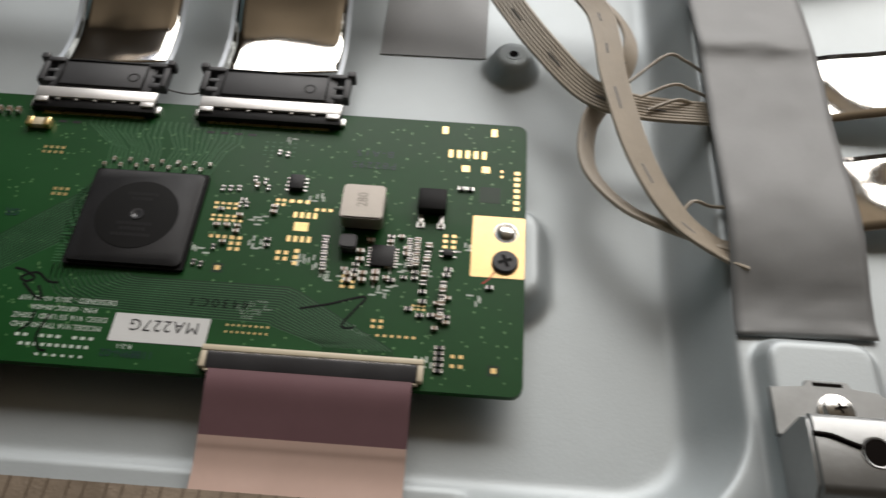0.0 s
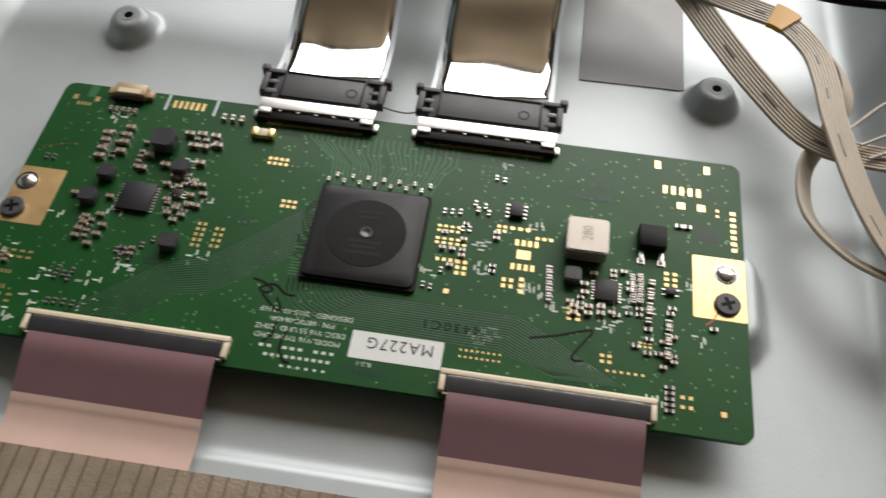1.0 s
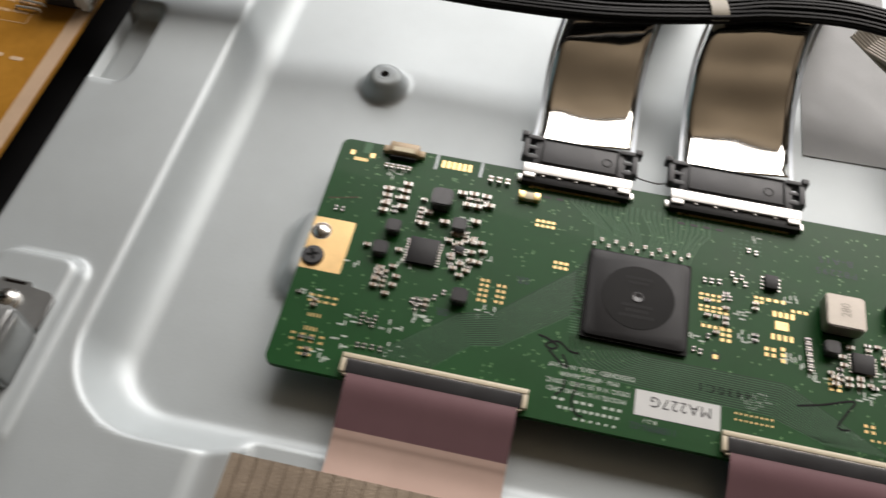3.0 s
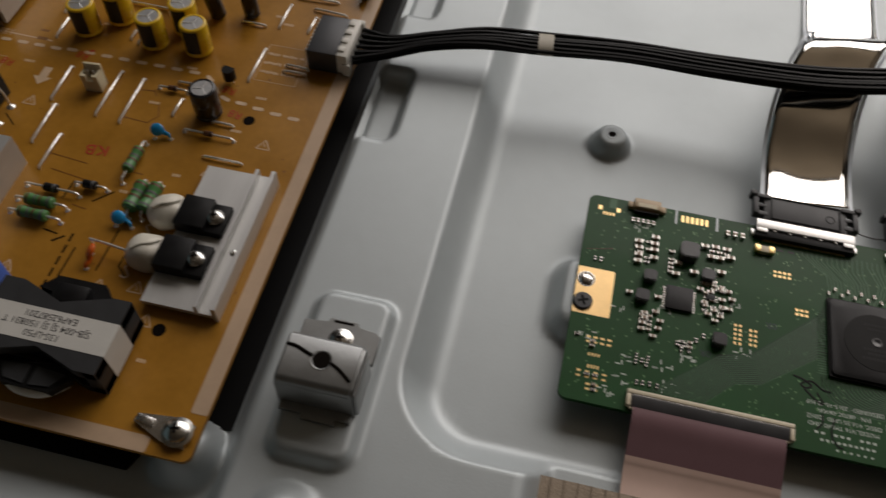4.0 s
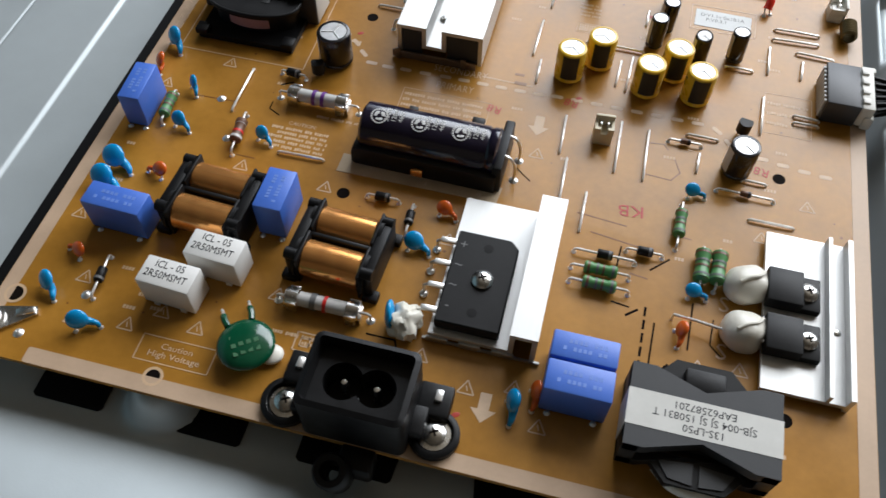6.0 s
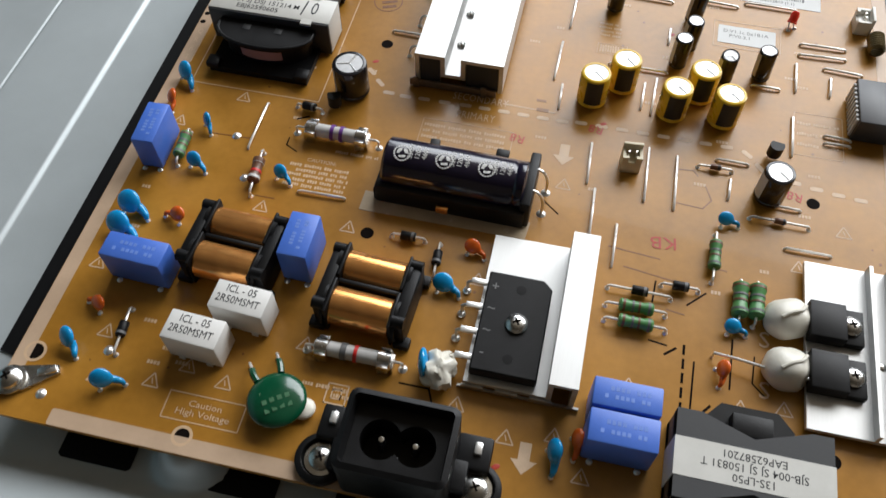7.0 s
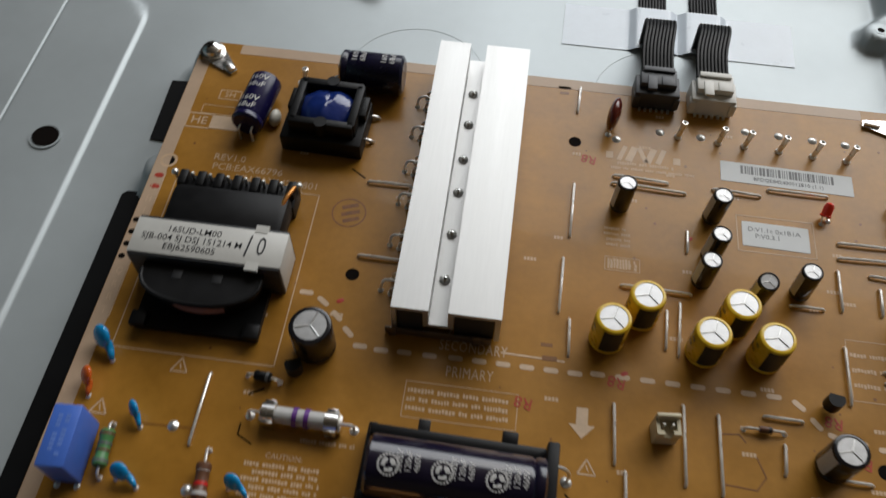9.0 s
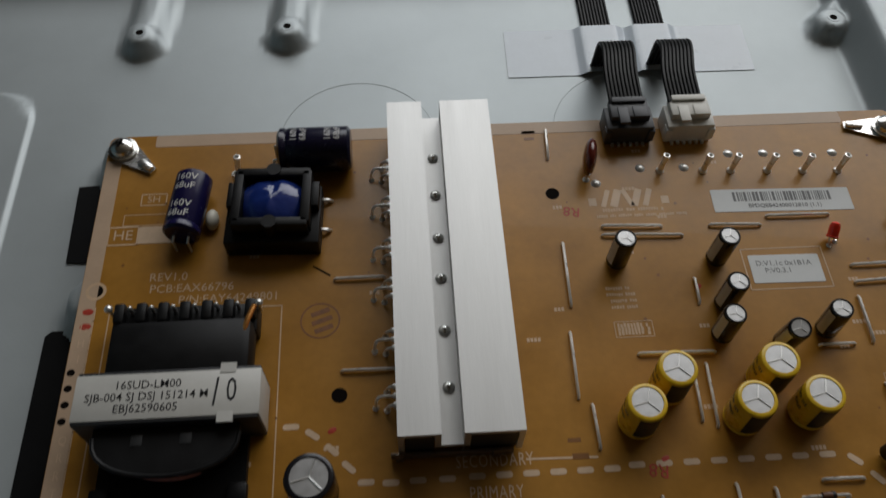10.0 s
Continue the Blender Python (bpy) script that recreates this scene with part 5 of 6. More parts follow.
# labels
t = thing("barcode_label", -34.8, 204.6, 0.02, -1.3, "white barcode label stuck on the board", "label")
bm = B()
prism(bm, round_rect(-20.2, -3.9, 20.2, 3.9, 0.3, 2), 0, 0.1)
part("paper", bm, LABEL, t)
bars = random.Random(9)
bm, x = B(), -14.0
while x < 14:
    w = bars.choice((0.25, 0.25, 0.5, 0.75))
    box(bm, x + w / 2, 1.3, 0.1, w, 3.2, 0.05)
    x += w + bars.choice((0.25, 0.35, 0.5))
part("barcode", bm, GREYINK, t)
letters("BFDQE842400012810 (1.1)", 0.5, -2.0, 0.16, 1.9, INK, t)
t = thing("version_label", -40, 181.8, 0.02, -1.0, "white paper label with a printed version number", "label")
bm = B()
prism(bm, round_rect(-9.8, -4.4, 9.8, 4.4, 0.3, 2), 0, 0.1)
part("paper", bm, LABEL, t)
letters("D:V1.1c 0x1B1A\nP:V0.3.1      ", -0.4, 0.5, 0.14, 2.3, GREYINK, t)
print_frame(-51.2, 175.6, -28.6, 188.4, 0.3)

# light emitting diode
t = thing("red_led", -25.4, 190, 0, 30, "small red light emitting diode, unlit, leaning over", "led")
bm = B()
lathe(bm, [(0, 0), (1.7, 0), (1.7, 0.5), (1.5, 0.6), (1.5, 3.0), (1.1, 4.1), (0, 4.5)], (0, 0, 2.0), (0.5, 0.5, 0.8), seg=18)
part("lens", bm, REDLED, t)
for s in (-1, 1):
    bm = B()
    tube(bm, [(s * 0.8, 0.4, 2.4), (s * 1.2, -1, -0.3)], 0.28, 6)
    pad(bm, s * 1.2, -1, 0.8)
    part("lead", bm, SOLDER, t)


def small_header(x, y, m, rz, sx=6, sy=5, h=6.5):
    t = thing("pin_header", x, y, 0, rz, "small pale plastic pin header, empty", "connector", "small headers")
    bm = B()
    box(bm, 0, 0, 0, sx, sy, h * 0.55, 0.25), box(bm, 0, sy / 2 - 0.5, 0, sx, 1.0, h, 0.25)
    part("housing", bm, m, t)
    for s in (-1, 1):
        bm = B()
        prism(bm, [(s * sx / 2, sy / 2 - 1), (s * (sx / 2 - 0.9), sy / 2 - 1), (s * (sx / 2 - 0.9), 1 - sy / 2), (s * (sx / 2 - 1.9), 1 - sy / 2), (s * (sx / 2 - 1.9), -sy / 2), (s * sx / 2, -sy / 2)], h * 0.5, h * 0.8)
        part("side_wall", bm, m, t)
    for s in (-1, 1):
        bm = B()
        tube(bm, [(s * 1.1, 0, 1), (s * 1.1, 0, h * 0.85)], 0.35, 6)
        part("pin", bm, TIN, t)


small_header(-74.2, 115.6, CREAM, 5, 6, 5, 9)
small_header(-1.5, 195, WPLAST, -90, 7.5, 5.5, 7)
for x, y, a in ((-170.3, 119.5, 200), (-31, 129, 170)):
    t = thing("small_transistor", x, y, 0, a, "small black three-legged transistor", "transistor", "small transistors")
    bm = B()
    prism(bm, [(2.2 * math.cos(radians(b)), 2.2 * math.sin(radians(b))) for b in range(-35, 216, 25)], 1.8, 6.0)
    part("body", bm, BLACK, t)
    for k in (-1, 0, 1):
        bm = B()
        tube(bm, [(1.2 * k, 0, 2), (1.2 * k, 0, -0.3)], 0.25, 6)
        part("leg", bm, TIN, t)
t = thing("toroid_choke", 2.2, 184, 0, 0, "small wound choke at the board edge", "choke")
bm = B()
lathe(bm, [(2, 0)] + [(2.6 + 0.25 * (k % 2), 0.3 + 0.45 * k) for k in range(16)] + [(2, 7.3)], (0, -3.5, 3.2), (0, 1, 0), 18)
part("winding", bm, mat("olive_wire", (0.16, 0.12, 0.05), 0.35, 0.4), t)


# grounding clips with screws at the corners
def ground_clip(x, y, rz):
    t = thing("ground_clip", x, y, 0, rz, "zinc ground clip under a corner screw", "clip", "ground clips")
    bm = B()
    prism(bm, [(-3.4, -3.4), (3.0, -3.6), (12.5, -1.2), (12.5, 1.2), (3.0, 3.6), (-3.4, 3.4)], 0.05, 0.9)
    box(bm, 9.5, 0, 0.5, 5, 2.2, 1.4, 0.4)
    part("tongue", bm, SHELL, t)
    bm = B()
    lathe(bm, [(4.2, 0.9), (4.2, 1.5), (3.3, 1.7), (3.1, 3.2), (1.8, 4.2), (0, 4.4)], (0, 0, 0), seg=24)
    part("screw", bm, CHROME, t)
    cross_slot(0, 0, 4.35, 2.4, t, 20)


ground_clip(2.6, 5.8, 172)
ground_clip(-224.8, 231.2, -40)
ground_clip(4, 229, 172)
ground_clip(-226, 8, 28)

# cable plug and black harness
t = thing("harness_plug", -2.6, 151, 0, 0, "dark grey harness plug with a white lock", "connector")
bm = B()
box(bm, 0.9, 0, 0, 10.8, 19, 8.8, 0.5)
part("header", bm, DGREY, t)
for k in range(9):
    bm = B()
    box(bm, -4.8, -7.6 + 1.9 * k, 0.6, 0.9, 1.0, 7.2, 0.1)
    part("rib", bm, WHITER, t)
bm = B()
box(bm, 8.2, 0, 1, 4.0, 19.5, 8, 0.5), box(bm, 9.6, -9.2, 0.5, 3, 2.4, 5, 0.5), box(bm, 9.6, 9.2, 3.5, 3, 2.4, 5, 0.5)
for k in range(4):
    box(bm, 7.4, -6.5 + 4.4 * k, 8.8, 2.2, 2.2, 0.8, 0.2)
part("lock", bm, WPLAST, t)
t = thing("black_harness", 0, 0, 0, 0, "bundle of black wires bound with cream tape", "cable")
base = [(8.5, 151, 5.5, 15), (20, 152.5, 6.5, 9.5), (34, 157, 8.5, 6.5), (52, 160.6, 10.5, 7.5), (72.5, 162.4, 10.6, 8.2), (100, 165, 11, 8.2), (131, 164.6, 12, 9), (164, 166, 13, 9), (196, 173.4, 12.5, 8.5), (213, 176.5, 14, 9), (236, 177, 15, 9), (262, 174, 13, 10), (290, 168.5, 10, 10), (322, 172, 8.5, 10), (380, 186, 7, 10)]
wig = random.Random(3)
for k in range(12):
    pts = []
    ph = wig.uniform(0, 6)
    for i, (x, y, z, w) in enumerate(base):
        o = (k % 6) / 5 - 0.5
        up = (0.8 if k >= 6 else -0.5) * (1.6 if i == 0 else 1.0)
        swap = 0.05 * math.sin(ph + i * 1.3) if 0 < i else 0
        dx, dy = 0, (o + swap) * w
        pts.append((x + dx, y + dy, z + up + 0.15 * math.sin(ph * 2 + i)))
    bm = B()
    tube(bm, smooth_line(pts, 6), 0.78, 8)
    part("wire", bm, CABLEK, t)
for x, y, z, a in ((72.5, 162.4, 10.7, 5), (196, 173.4, 12.6, 13)):
    bm = B()
    lathe(bm, [(4.9, -2.6), (4.9, 2.6)], (0, 0, 0), (1, 0, 0), 28)
    for v in bm.verts:
        v.co.z *= 0.42
    bmesh.ops.transform(bm, matrix=Matrix.Translation((x, y, z)) @ Matrix.Rotation(radians(a), 4, "Z"), verts=bm.verts)
    part("binding_tape", bm, TAPEW, t, "cream binding tape")


# steel wall-mount brackets on the pads
def bracket(x, y):
    t = thing("mount_bracket", x, y, 4.0, 0, "folded zinc steel mounting bracket with a threaded hole", "bracket", "mounting brackets")
    bm = B()
    # hollow folded block, closed at the front, with rounded folds
    side_prism(bm, [(-7.4, 0), (-7.0, 11.6), (-6.2, 12.8), (-5.2, 13.2), (5.8, 13.2), (6.8, 12.8), (7.3, 11.8), (7.4, 0)], -10.2, 10.2)
    bmesh.ops.bevel(bm, geom=[e for e in bm.edges if abs(e.verts[0].co.x - e.verts[1].co.x) < 0.1 and min(v.co.z for v in e.verts) > 1], offset=0.7, segments=3, affect="EDGES")
    part("body", bm, SHELLD, t, sharp=50)
    bm = B()
    prism(bm, [(10.3, -6.8), (11.2, -6.4), (11.2, 5.6), (10.3, 6.4)], 0.2, 11.8)
    bmesh.ops.bevel(bm, geom=bm.edges[:], offset=0.3, segments=1, affect="EDGES")
    part("side_wing", bm, SHELLD, t)
    bm = B()
    prism(bm, [(-11, 7.4), (11, 7.4), (11, 16.0), (9.4, 17.2), (4.2, 17.2), (4.0, 19.0), (-4.0, 19.0), (-4.2, 17.2), (-11, 17.2)], 0.1, 1.5)
    bmesh.ops.bevel(bm, geom=bm.edges[:], offset=0.3, segments=1, affect="EDGES")
    part("base_plate", bm, SHELLD, t)
    bm = B()
    box(bm, 0, 18.0, 1.46, 5.6, 0.7, 0.1)
    part("slit", bm, SLOT, t)
    bm = B()
    prism(bm, [(-9.6, -7.3), (-9.6, -9.6), (-3.4, -9.6), (-3.0, -11.0), (5.6, -11.0), (6.0, -9.6), (9.6, -9.6), (9.6, -7.3)], 0.05, 1.3)
    part("tongue", bm, SHELLD, t)
    for k in range(3):
        bm = B()
        lathe(bm, [(2.75 - 0.06 * k, 0.0), (2.5 - 0.06 * k, 0.05), (2.75 - 0.06 * k, 0.1)], (0.3, 0.5, 13.17 + 0.06 * k), seg=24)
        part("thread", bm, SHELLD, t)
    bm = B()
    lathe(bm, [(2.7, 0), (2.7, 0.06), (2.4, 0.07), (0, 0.07)], (0.3, 0.5, 13.18), seg=24)
    part("threaded_hole", bm, SLOT, t)
    for line in ([(-9.7, 3.2, 13.1), (-7, 2.9, 13.2), (-4.2, 1.9, 13.2), (-2.2, 1.2, 13.2)], [(2.8, 0.2, 13.2), (5, -0.8, 13.2), (7.6, -2.6, 13.2), (8.9, -3.6, 13.15)]):
        bm = B()
        tube(bm, smooth_line(line), 0.5, 6)
        part("seam", bm, SLOT, t)
    bm = B()
    lathe(bm, [(3.4, 0), (3.4, 0.5), (2.7, 0.7), (2.4, 1.5), (1.4, 2.0), (0, 2.1)], (0.6, 12.6, 1.5), seg=22)
    part("screw", bm, CHROME, t)
    cross_slot(0.6, 12.6, 3.6, 2.0, t, 15)


SHELLD = mat("zinc_plate", (0.35, 0.36, 0.36), 0.38, 0.75, 0.1, 120, 0.1, 900)
bracket(36, 26.6)
bracket(326.3, 26.4)

# ---- timing control board ----
ZT = -4.5
tb = thing("control_board", 0, 0, ZT, 0, "green control circuit board packed with tiny parts", "circuit board")
bm = B()
prism(bm, round_rect(96.8, 41.8, 270.2, 114, 2.5), -1.6, 0)
part("board", bm, GREENB, tb)


def tpart(name, bm, m, label=""):
    return part(name, bm, m, tb, label)


def flat(name, x0, y0, x1, y1, m, h=0.05, r=0.15):
    bm = B()
    prism(bm, round_rect(x0, y0, x1, y1, r, 2), 0, h)
    return tpart(name, bm, m)


# gilt grounding pads with screws
for x0, x1, xh in ((96.9, 108, 99.7), (258.3, 270.1, 265.8)):
    flat("ground_pad", x0, 69.4, x1, 85.8, GOLD, 0.05, 0.4)
    bm = B()
    lathe(bm, [(2.7, 0.02), (2.7, 0.12), (2.1, 0.14), (2.0, 0.3), (1.2, 0.75), (0, 0.9)], (xh, 81.4, 0), seg=22)
    part("locating_boss", bm, SHELL, tb, "bare steel boss through the board")
    bm = B()
    lathe(bm, [(2.5, 0.1), (2.5, 0.14), (2.2, 0.16)], (xh, 81.4, 0), seg=22)
    tpart("boss_gap", bm, SLOT)
    s = thing("board_screw", xh, 73.4, ZT, 0, "small black cross-head screw holding the board", "screw", "black screws")
    bm = B()
    lathe(bm, [(2.9, 0), (2.9, 0.55), (2.6, 0.85), (0, 0.95)], (0, 0, 0.06), seg=24)
    part("head", bm, PLUGD, s)
    bm = B()
    box(bm, 0, 0, 1.0, 3.2, 0.8, 0.05, 0, 20), box(bm, 0, 0, 1.004, 3.2, 0.8, 0.05, 0, 110)
    part("cross_slot", bm, PENINK, s)

# main controller chip
t = thing("controller_chip", 183.4, 78.4, ZT, 0, "large square black controller chip with a round recess", "chip")
bm = B()
prism(bm, round_rect(-13.2, -13.2, 13.2, 13.2, 0.6), 0, 0.9)
part("substrate", bm, CHIPD, t)
bm = B()
o, i = round_rect(-12.6, -12.6, 12.6, 12.6, 1.4, 3), round_rect(-11.6, -11.6, 11.6, 11.6, 2.6, 3)
ra = [bm.verts.new((x, y, 0.9)) for x, y in o]
rb2 = [bm.verts.new((x, y, 1.5)) for x, y in o]
rc = [bm.verts.new((x, y, 2.0)) for x, y in i]
for a, b in ((ra, rb2), (rb2, rc)):
    for k in range(len(a)):
        bm.faces.new((a[k], a[(k + 1) % len(a)], b[(k + 1) % len(b)], b[k]))
bm.faces.new(rc)
part("mould", bm, CHIP, t, sharp=20)
bm = B()
lathe(bm, [(9.2, 0.0), (9.2, 0.08), (9.0, 0.09), (1.5, 0.07), (1.4, 0.16), (0.9, 0.16), (0.8, 0.05), (0, 0.05)], (0, 0, 2.0), seg=44)
part("round_face", bm, CHIPD, t)
bm = B()
lathe(bm, [(1.5, 0.0), (1.5, 0.2), (0.8, 0.22), (0.6, 0.1), (0, 0.1)], (0, 0, 2.02), seg=20)
part("gate_mark", bm, INDG, t)
bm = B()
for k, (w, y) in enumerate(((7, 5.6), (5, 4.2), (8, -2.6), (6, -4.0), (9, -5.6))):
    for q in range(int(w)):
        box(bm, (q - w / 2 + 0.5) * 1.0, y, 2.08, 0.65, 0.85, 0.03)
part("printed_text", bm, mat("chip_print", (0.009, 0.009, 0.0095), 0.5, spec=0.2), t)


# connectors for the shielded ribbons
def shield_plug(x0, x1, label):
    w, c = x1 - x0, (x0 + x1) / 2
    t = thing("ribbon_connector", c, 116, ZT, 0, label, "connector", "ribbon connectors")
    bm = B()
    box(bm, 0, -5.0, 0, w - 3, 4.5, 2.0, 0.2)
    part("socket", bm, BLACK, t)
    bm = B()
    box(bm, 0, -2.7, 1.9, w - 3.2, 3.3, 0.8, 0.12)
    for s in (-1, 1):
        box(bm, s * (w / 2 - 3.4), -4.9, 1.7, 3.2, 1.8, 0.9, 0.12)
    for k in range(5):
        box(bm, -w * 0.28 + w * 0.14 * k, -4.5, 1.9, 0.9, 0.9, 0.45, 0.1)
    part("metal_shell", bm, SHELLW, t)
    bm = B()
    box(bm, 0, 4.0, 0.6, w - 9, 9.6, 2.2, 0.4)
    part("plug", bm, PLUGD, t)
    for s in (-1, 1):
        for a in ((4.5, 3.6, 0.4, 1.4, 9.6, 2.2), (1.2, 4.6, 0.4, 1.6, 7.6, 2.8), (3.0, 7.9, 0.5, 5.2, 1.4, 2.9), (2.8, 4.6, 0.5, 4.4, 1.2, 2.2), (2.6, 1.4, 0.5, 4.6, 1.6, 2.3), (0.4, 8.6, 0.6, 2.0, 1.8, 3.2)):
            bm = B()
            box(bm, s * (w / 2 - a[0]), *a[1:], 0.25)
            part("latch_arm", bm, PLUGD, t)
    bm = B()
    for a, b, sx, sy in ((0, 8.2, w - 12, 0.5), (0, -0.2, w - 12, 0.5), (-(w - 12) / 2, 4, 0.5, 8.6), ((w - 12) / 2, 4, 0.5, 8.6)):
        box(bm, a, b, 2.75, sx, sy, 0.35, 0.1)
    part("raised_rim", bm, BLACK, t)
    bm = B()
    lathe(bm, [(1.5, 0), (1.5, 0.06), (1.1, 0.06), (1.1, 0)], (w * 0.23, 3.4, 2.8), seg=20)
    part("moulded_mark", bm, BLACK, t)
    bm = B()
    box(bm, 0, -7.45, 0, w - 8, 0.6, 0.5)
    part("solder_joint", bm, GOLDS, t)
    for s in (-1, 1):
        bm = B()
        box(bm, s * (w / 2 - 1.2), -5.2, 0, 1.6, 2.4, 1.0, 0.3)
        part("anchor", bm, SOLDER, t)


shield_plug(147.2, 180.2, "narrow dark ribbon connector with a plated metal shell")
shield_plug(188, 226, "wide dark ribbon connector with a plated metal shell")


t = thing("bonding_wire", 0, 0, ZT, 0, "thin grey wire between the ribbon connectors", "wire")
bm = B()
tube(bm, smooth_line([(179, 118, 1.2), (182, 117.4, 0.8), (186, 117, 0.8), (189, 117.6, 1.2)]), 0.22, 6)
part("wire", bm, GREYINK, t)


# bottom film connectors with pink films
def film_plug(x0, x1):
    w, c = x1 - x0, (x0 + x1) / 2
    t = thing("film_connector", c, 45.6, ZT, 0, "long ivory film connector with a dark flip latch", "connector", "film connectors")
    bm = B()
    box(bm, 0, 1.6, 0, w, 1.3, 1.9, 0.2), box(bm, 0, -2.9, 0, w - 2, 0.35, 0.9)
    for s in (-1, 1):
        box(bm, s * (w / 2 - 0.6), -0.6, 0, 1.2, 4.0, 1.7, 0.2)
    part("housing", bm, IVORY, t)
    bm = B()
    side_prism(bm, [(-2.6, 0.5), (-2.6, 1.1), (0.1, 1.85), (0.9, 1.7), (0.9, 0.6)], -w / 2 + 1.4, w / 2 - 1.4)
    part("latch", bm, LATCH, t)
    bm = B()
    for k in range(int((w - 4) / 0.6)):
        box(bm, -w / 2 + 2.2 + 0.6 * k, 0.72, 1.55, 0.25, 0.45, 0.2)
    tagged(part("contact_strip", bm, CHIPEND, t), kind="stuff")
    f = thing("flat_film", c, 43, ZT, 0, "mauve and pink flat film leaving the connector", "film cable", "flat films")
    m = w - 4.0
    bm = B()
    ribbon(bm, smooth_line([(0, 1.0, 1.0), (0, -3, 0.7), (0, -8, -1.2), (0, -12.6, -3.0)], 4), (1, 0, 0), m, 0.2)
    part("dark_film", bm, FFCD, f)
    bm = B()
    ribbon(bm, smooth_line([(0, -12.4, -2.85), (0, -13.8, -3.3), (0, -15.4, -3.9), (0, -19, -4.6), (0, -24, -4.6), (0, -31, -4.4)], 4), (1, 0, 0), m, 0.2)
    part("pink_film", bm, FFCP, f)


film_plug(115.4, 160.4)
film_plug(205.4, 250.2)

# conductive cloth tape over the lower rim
t = thing("cloth_tape", 0, 0, 0, 0, "brown checked conductive cloth tape along the lower rim", "tape")
prof = [(-60, -6.8), (-30, -7.0), (0, -7.3), (10, -7.4), (16, -7.5), (19.9, -7.6)]
bm = B()
ribbon(bm, [(175, y, z) for y, z in prof], (1, 0, 0), 162, 0.2, 40, lambda i, s: 0.25 * noise.noise(Vector((s * 30, i * 0.8, 0))))
part("cloth", bm, MESHC, t)
bm = B()
for k in range(45):
    x = 95.5 + 3.6 * k
    ribbon(bm, [(x + 0.3 * math.sin(k * 3.1), y, z + 0.34) for y, z in prof], (1, 0, 0), 0.28, 0.1)
tagged(part("weave_line", bm, MESHL, t), kind="stuff")

# bare gilt pads
def pads(x, y, nx, ny, dx, dy, sx, sy, m=GOLDS):
    bm = B()
    box(bm, 0, 0, 0, sx * 0.76, sy * 0.8, 0.05)
    me = mesh_of(bm, "gilt_pad", m)
    for i in range(nx):
        for j in range(ny):
            ob = new("gilt_pad", me)
            ob.parent = tb
            ob.location = ((x + dx * i) * MM, (y + dy * j) * MM, 0)


# ---- tiny parts ----
caps = {}


def chip_part(x, y, L=1.6, W=0.85, up=False, kind="cap"):
    """A surface-mounted chip with two plated ends; alike ones share their meshes."""
    key = (L, W, kind)
    a = 90 if up else 0
    if key not in caps:
        t = thing("chip_capacitor" if kind == "cap" else "chip_resistor", x, y, ZT, a, "tiny brown ceramic capacitor with plated ends" if kind == "cap" else "tiny black chip resistor with plated ends", "capacitor" if kind == "cap" else "resistor", "surface-mounted chips")
        bm = B()
        h = W * (0.85 if kind == "cap" else 0.5)
        L, W = L * 0.9, W * 0.88
        box(bm, 0, 0, 0.05, L * 0.6, W * 0.94, h)
        part("body", bm, CERAM if kind == "cap" else RESCH, t)
        for s in (-1, 1):
            bm = B()
            box(bm, s * L * 0.39, 0, 0, L * 0.24, W * 1.02, h * 1.04 + 0.04)
            part("end", bm, CHIPEND, t)
        caps[key] = t
        return t
    return copy_thing(caps[key], pose(x * MM, y * MM, ZT * MM, 0, 0, a))


for s in "113.7 98.5/114 96.2/114.1 93.6/114.1 91.2/118.7 101.1/118.6 98.6/118.7 96.3/118.8 93.4/133.9 101.5/137 101.8/140.5 101.7/135.9 97.9/138.6 97.9/141.8 98.9/126.2 93.3/125.7 89.2/131.1 91/139.2 92.9".split("/"):
    chip_part(*map(float, s.split()), 2.5, 1.35)
for s in "133.3 85.6/134.3 88/136.3 85.2/139.2 86.8/139.8 83.2/142.7 84/140.1 80.6/139.4 77.3/138 75.6/134.7 81.1/121.2 79.8/112.7 79.6/117.9 71.8/117.4 70/117.8 73.5/120.9 74.5/122.4 71.7/117.3 68/122 69.1/120.8 66.3/137 82.6/137.6 79/136 77.4/142 80.4/136.5 88.6/141.6 86.5".split("/"):
    chip_part(*map(float, s.split()), 2.0, 1.1, False, "res" if len(s) % 2 else "cap")
for s in "101.4 89.4/103.2 89.4/117 59.2/120.2 59/119.9 57/116.9 57.2/118.6 58/127.9 65.9/130.1 65.8/129.2 64.1/131.4 64.2/133.2 68/135.2 69.9/117.8 50.9/119.4 51/121.4 51.1/123.4 51/200.2 88.6/202 88.7/203.9 88.9/206.6 84.4/205 84.2/201.6 72.3/198.2 68/199.9 67.6/208 90/209.6 91.4/210.6 89.6/207.2 92".split("/"):
    chip_part(*map(float, s.split()), 1.5, 0.9, True, "res" if len(s) % 3 else "cap")
for k in range(6):
    chip_part(225.9 + 0.1 * k, 76.4 - 1.55 * k, 1.3, 1.5, True, "res"), chip_part(249 - 0.12 * k, 76 - 1.9 * k, 1.3, 1.5, True, "res" if k % 2 else "cap")
    chip_part(252.8 - 0.05 * k, 66.6 - 1.7 * k, 1.3, 1.5, True, "cap" if k % 2 else "res"), chip_part(244.6 + 0.1 * k, 77.4 - 1.3 * k, 0.9, 1.4, True, "res")
    chip_part(246.4, 77.4 - 1.3 * k, 0.9, 1.4, True, "cap")
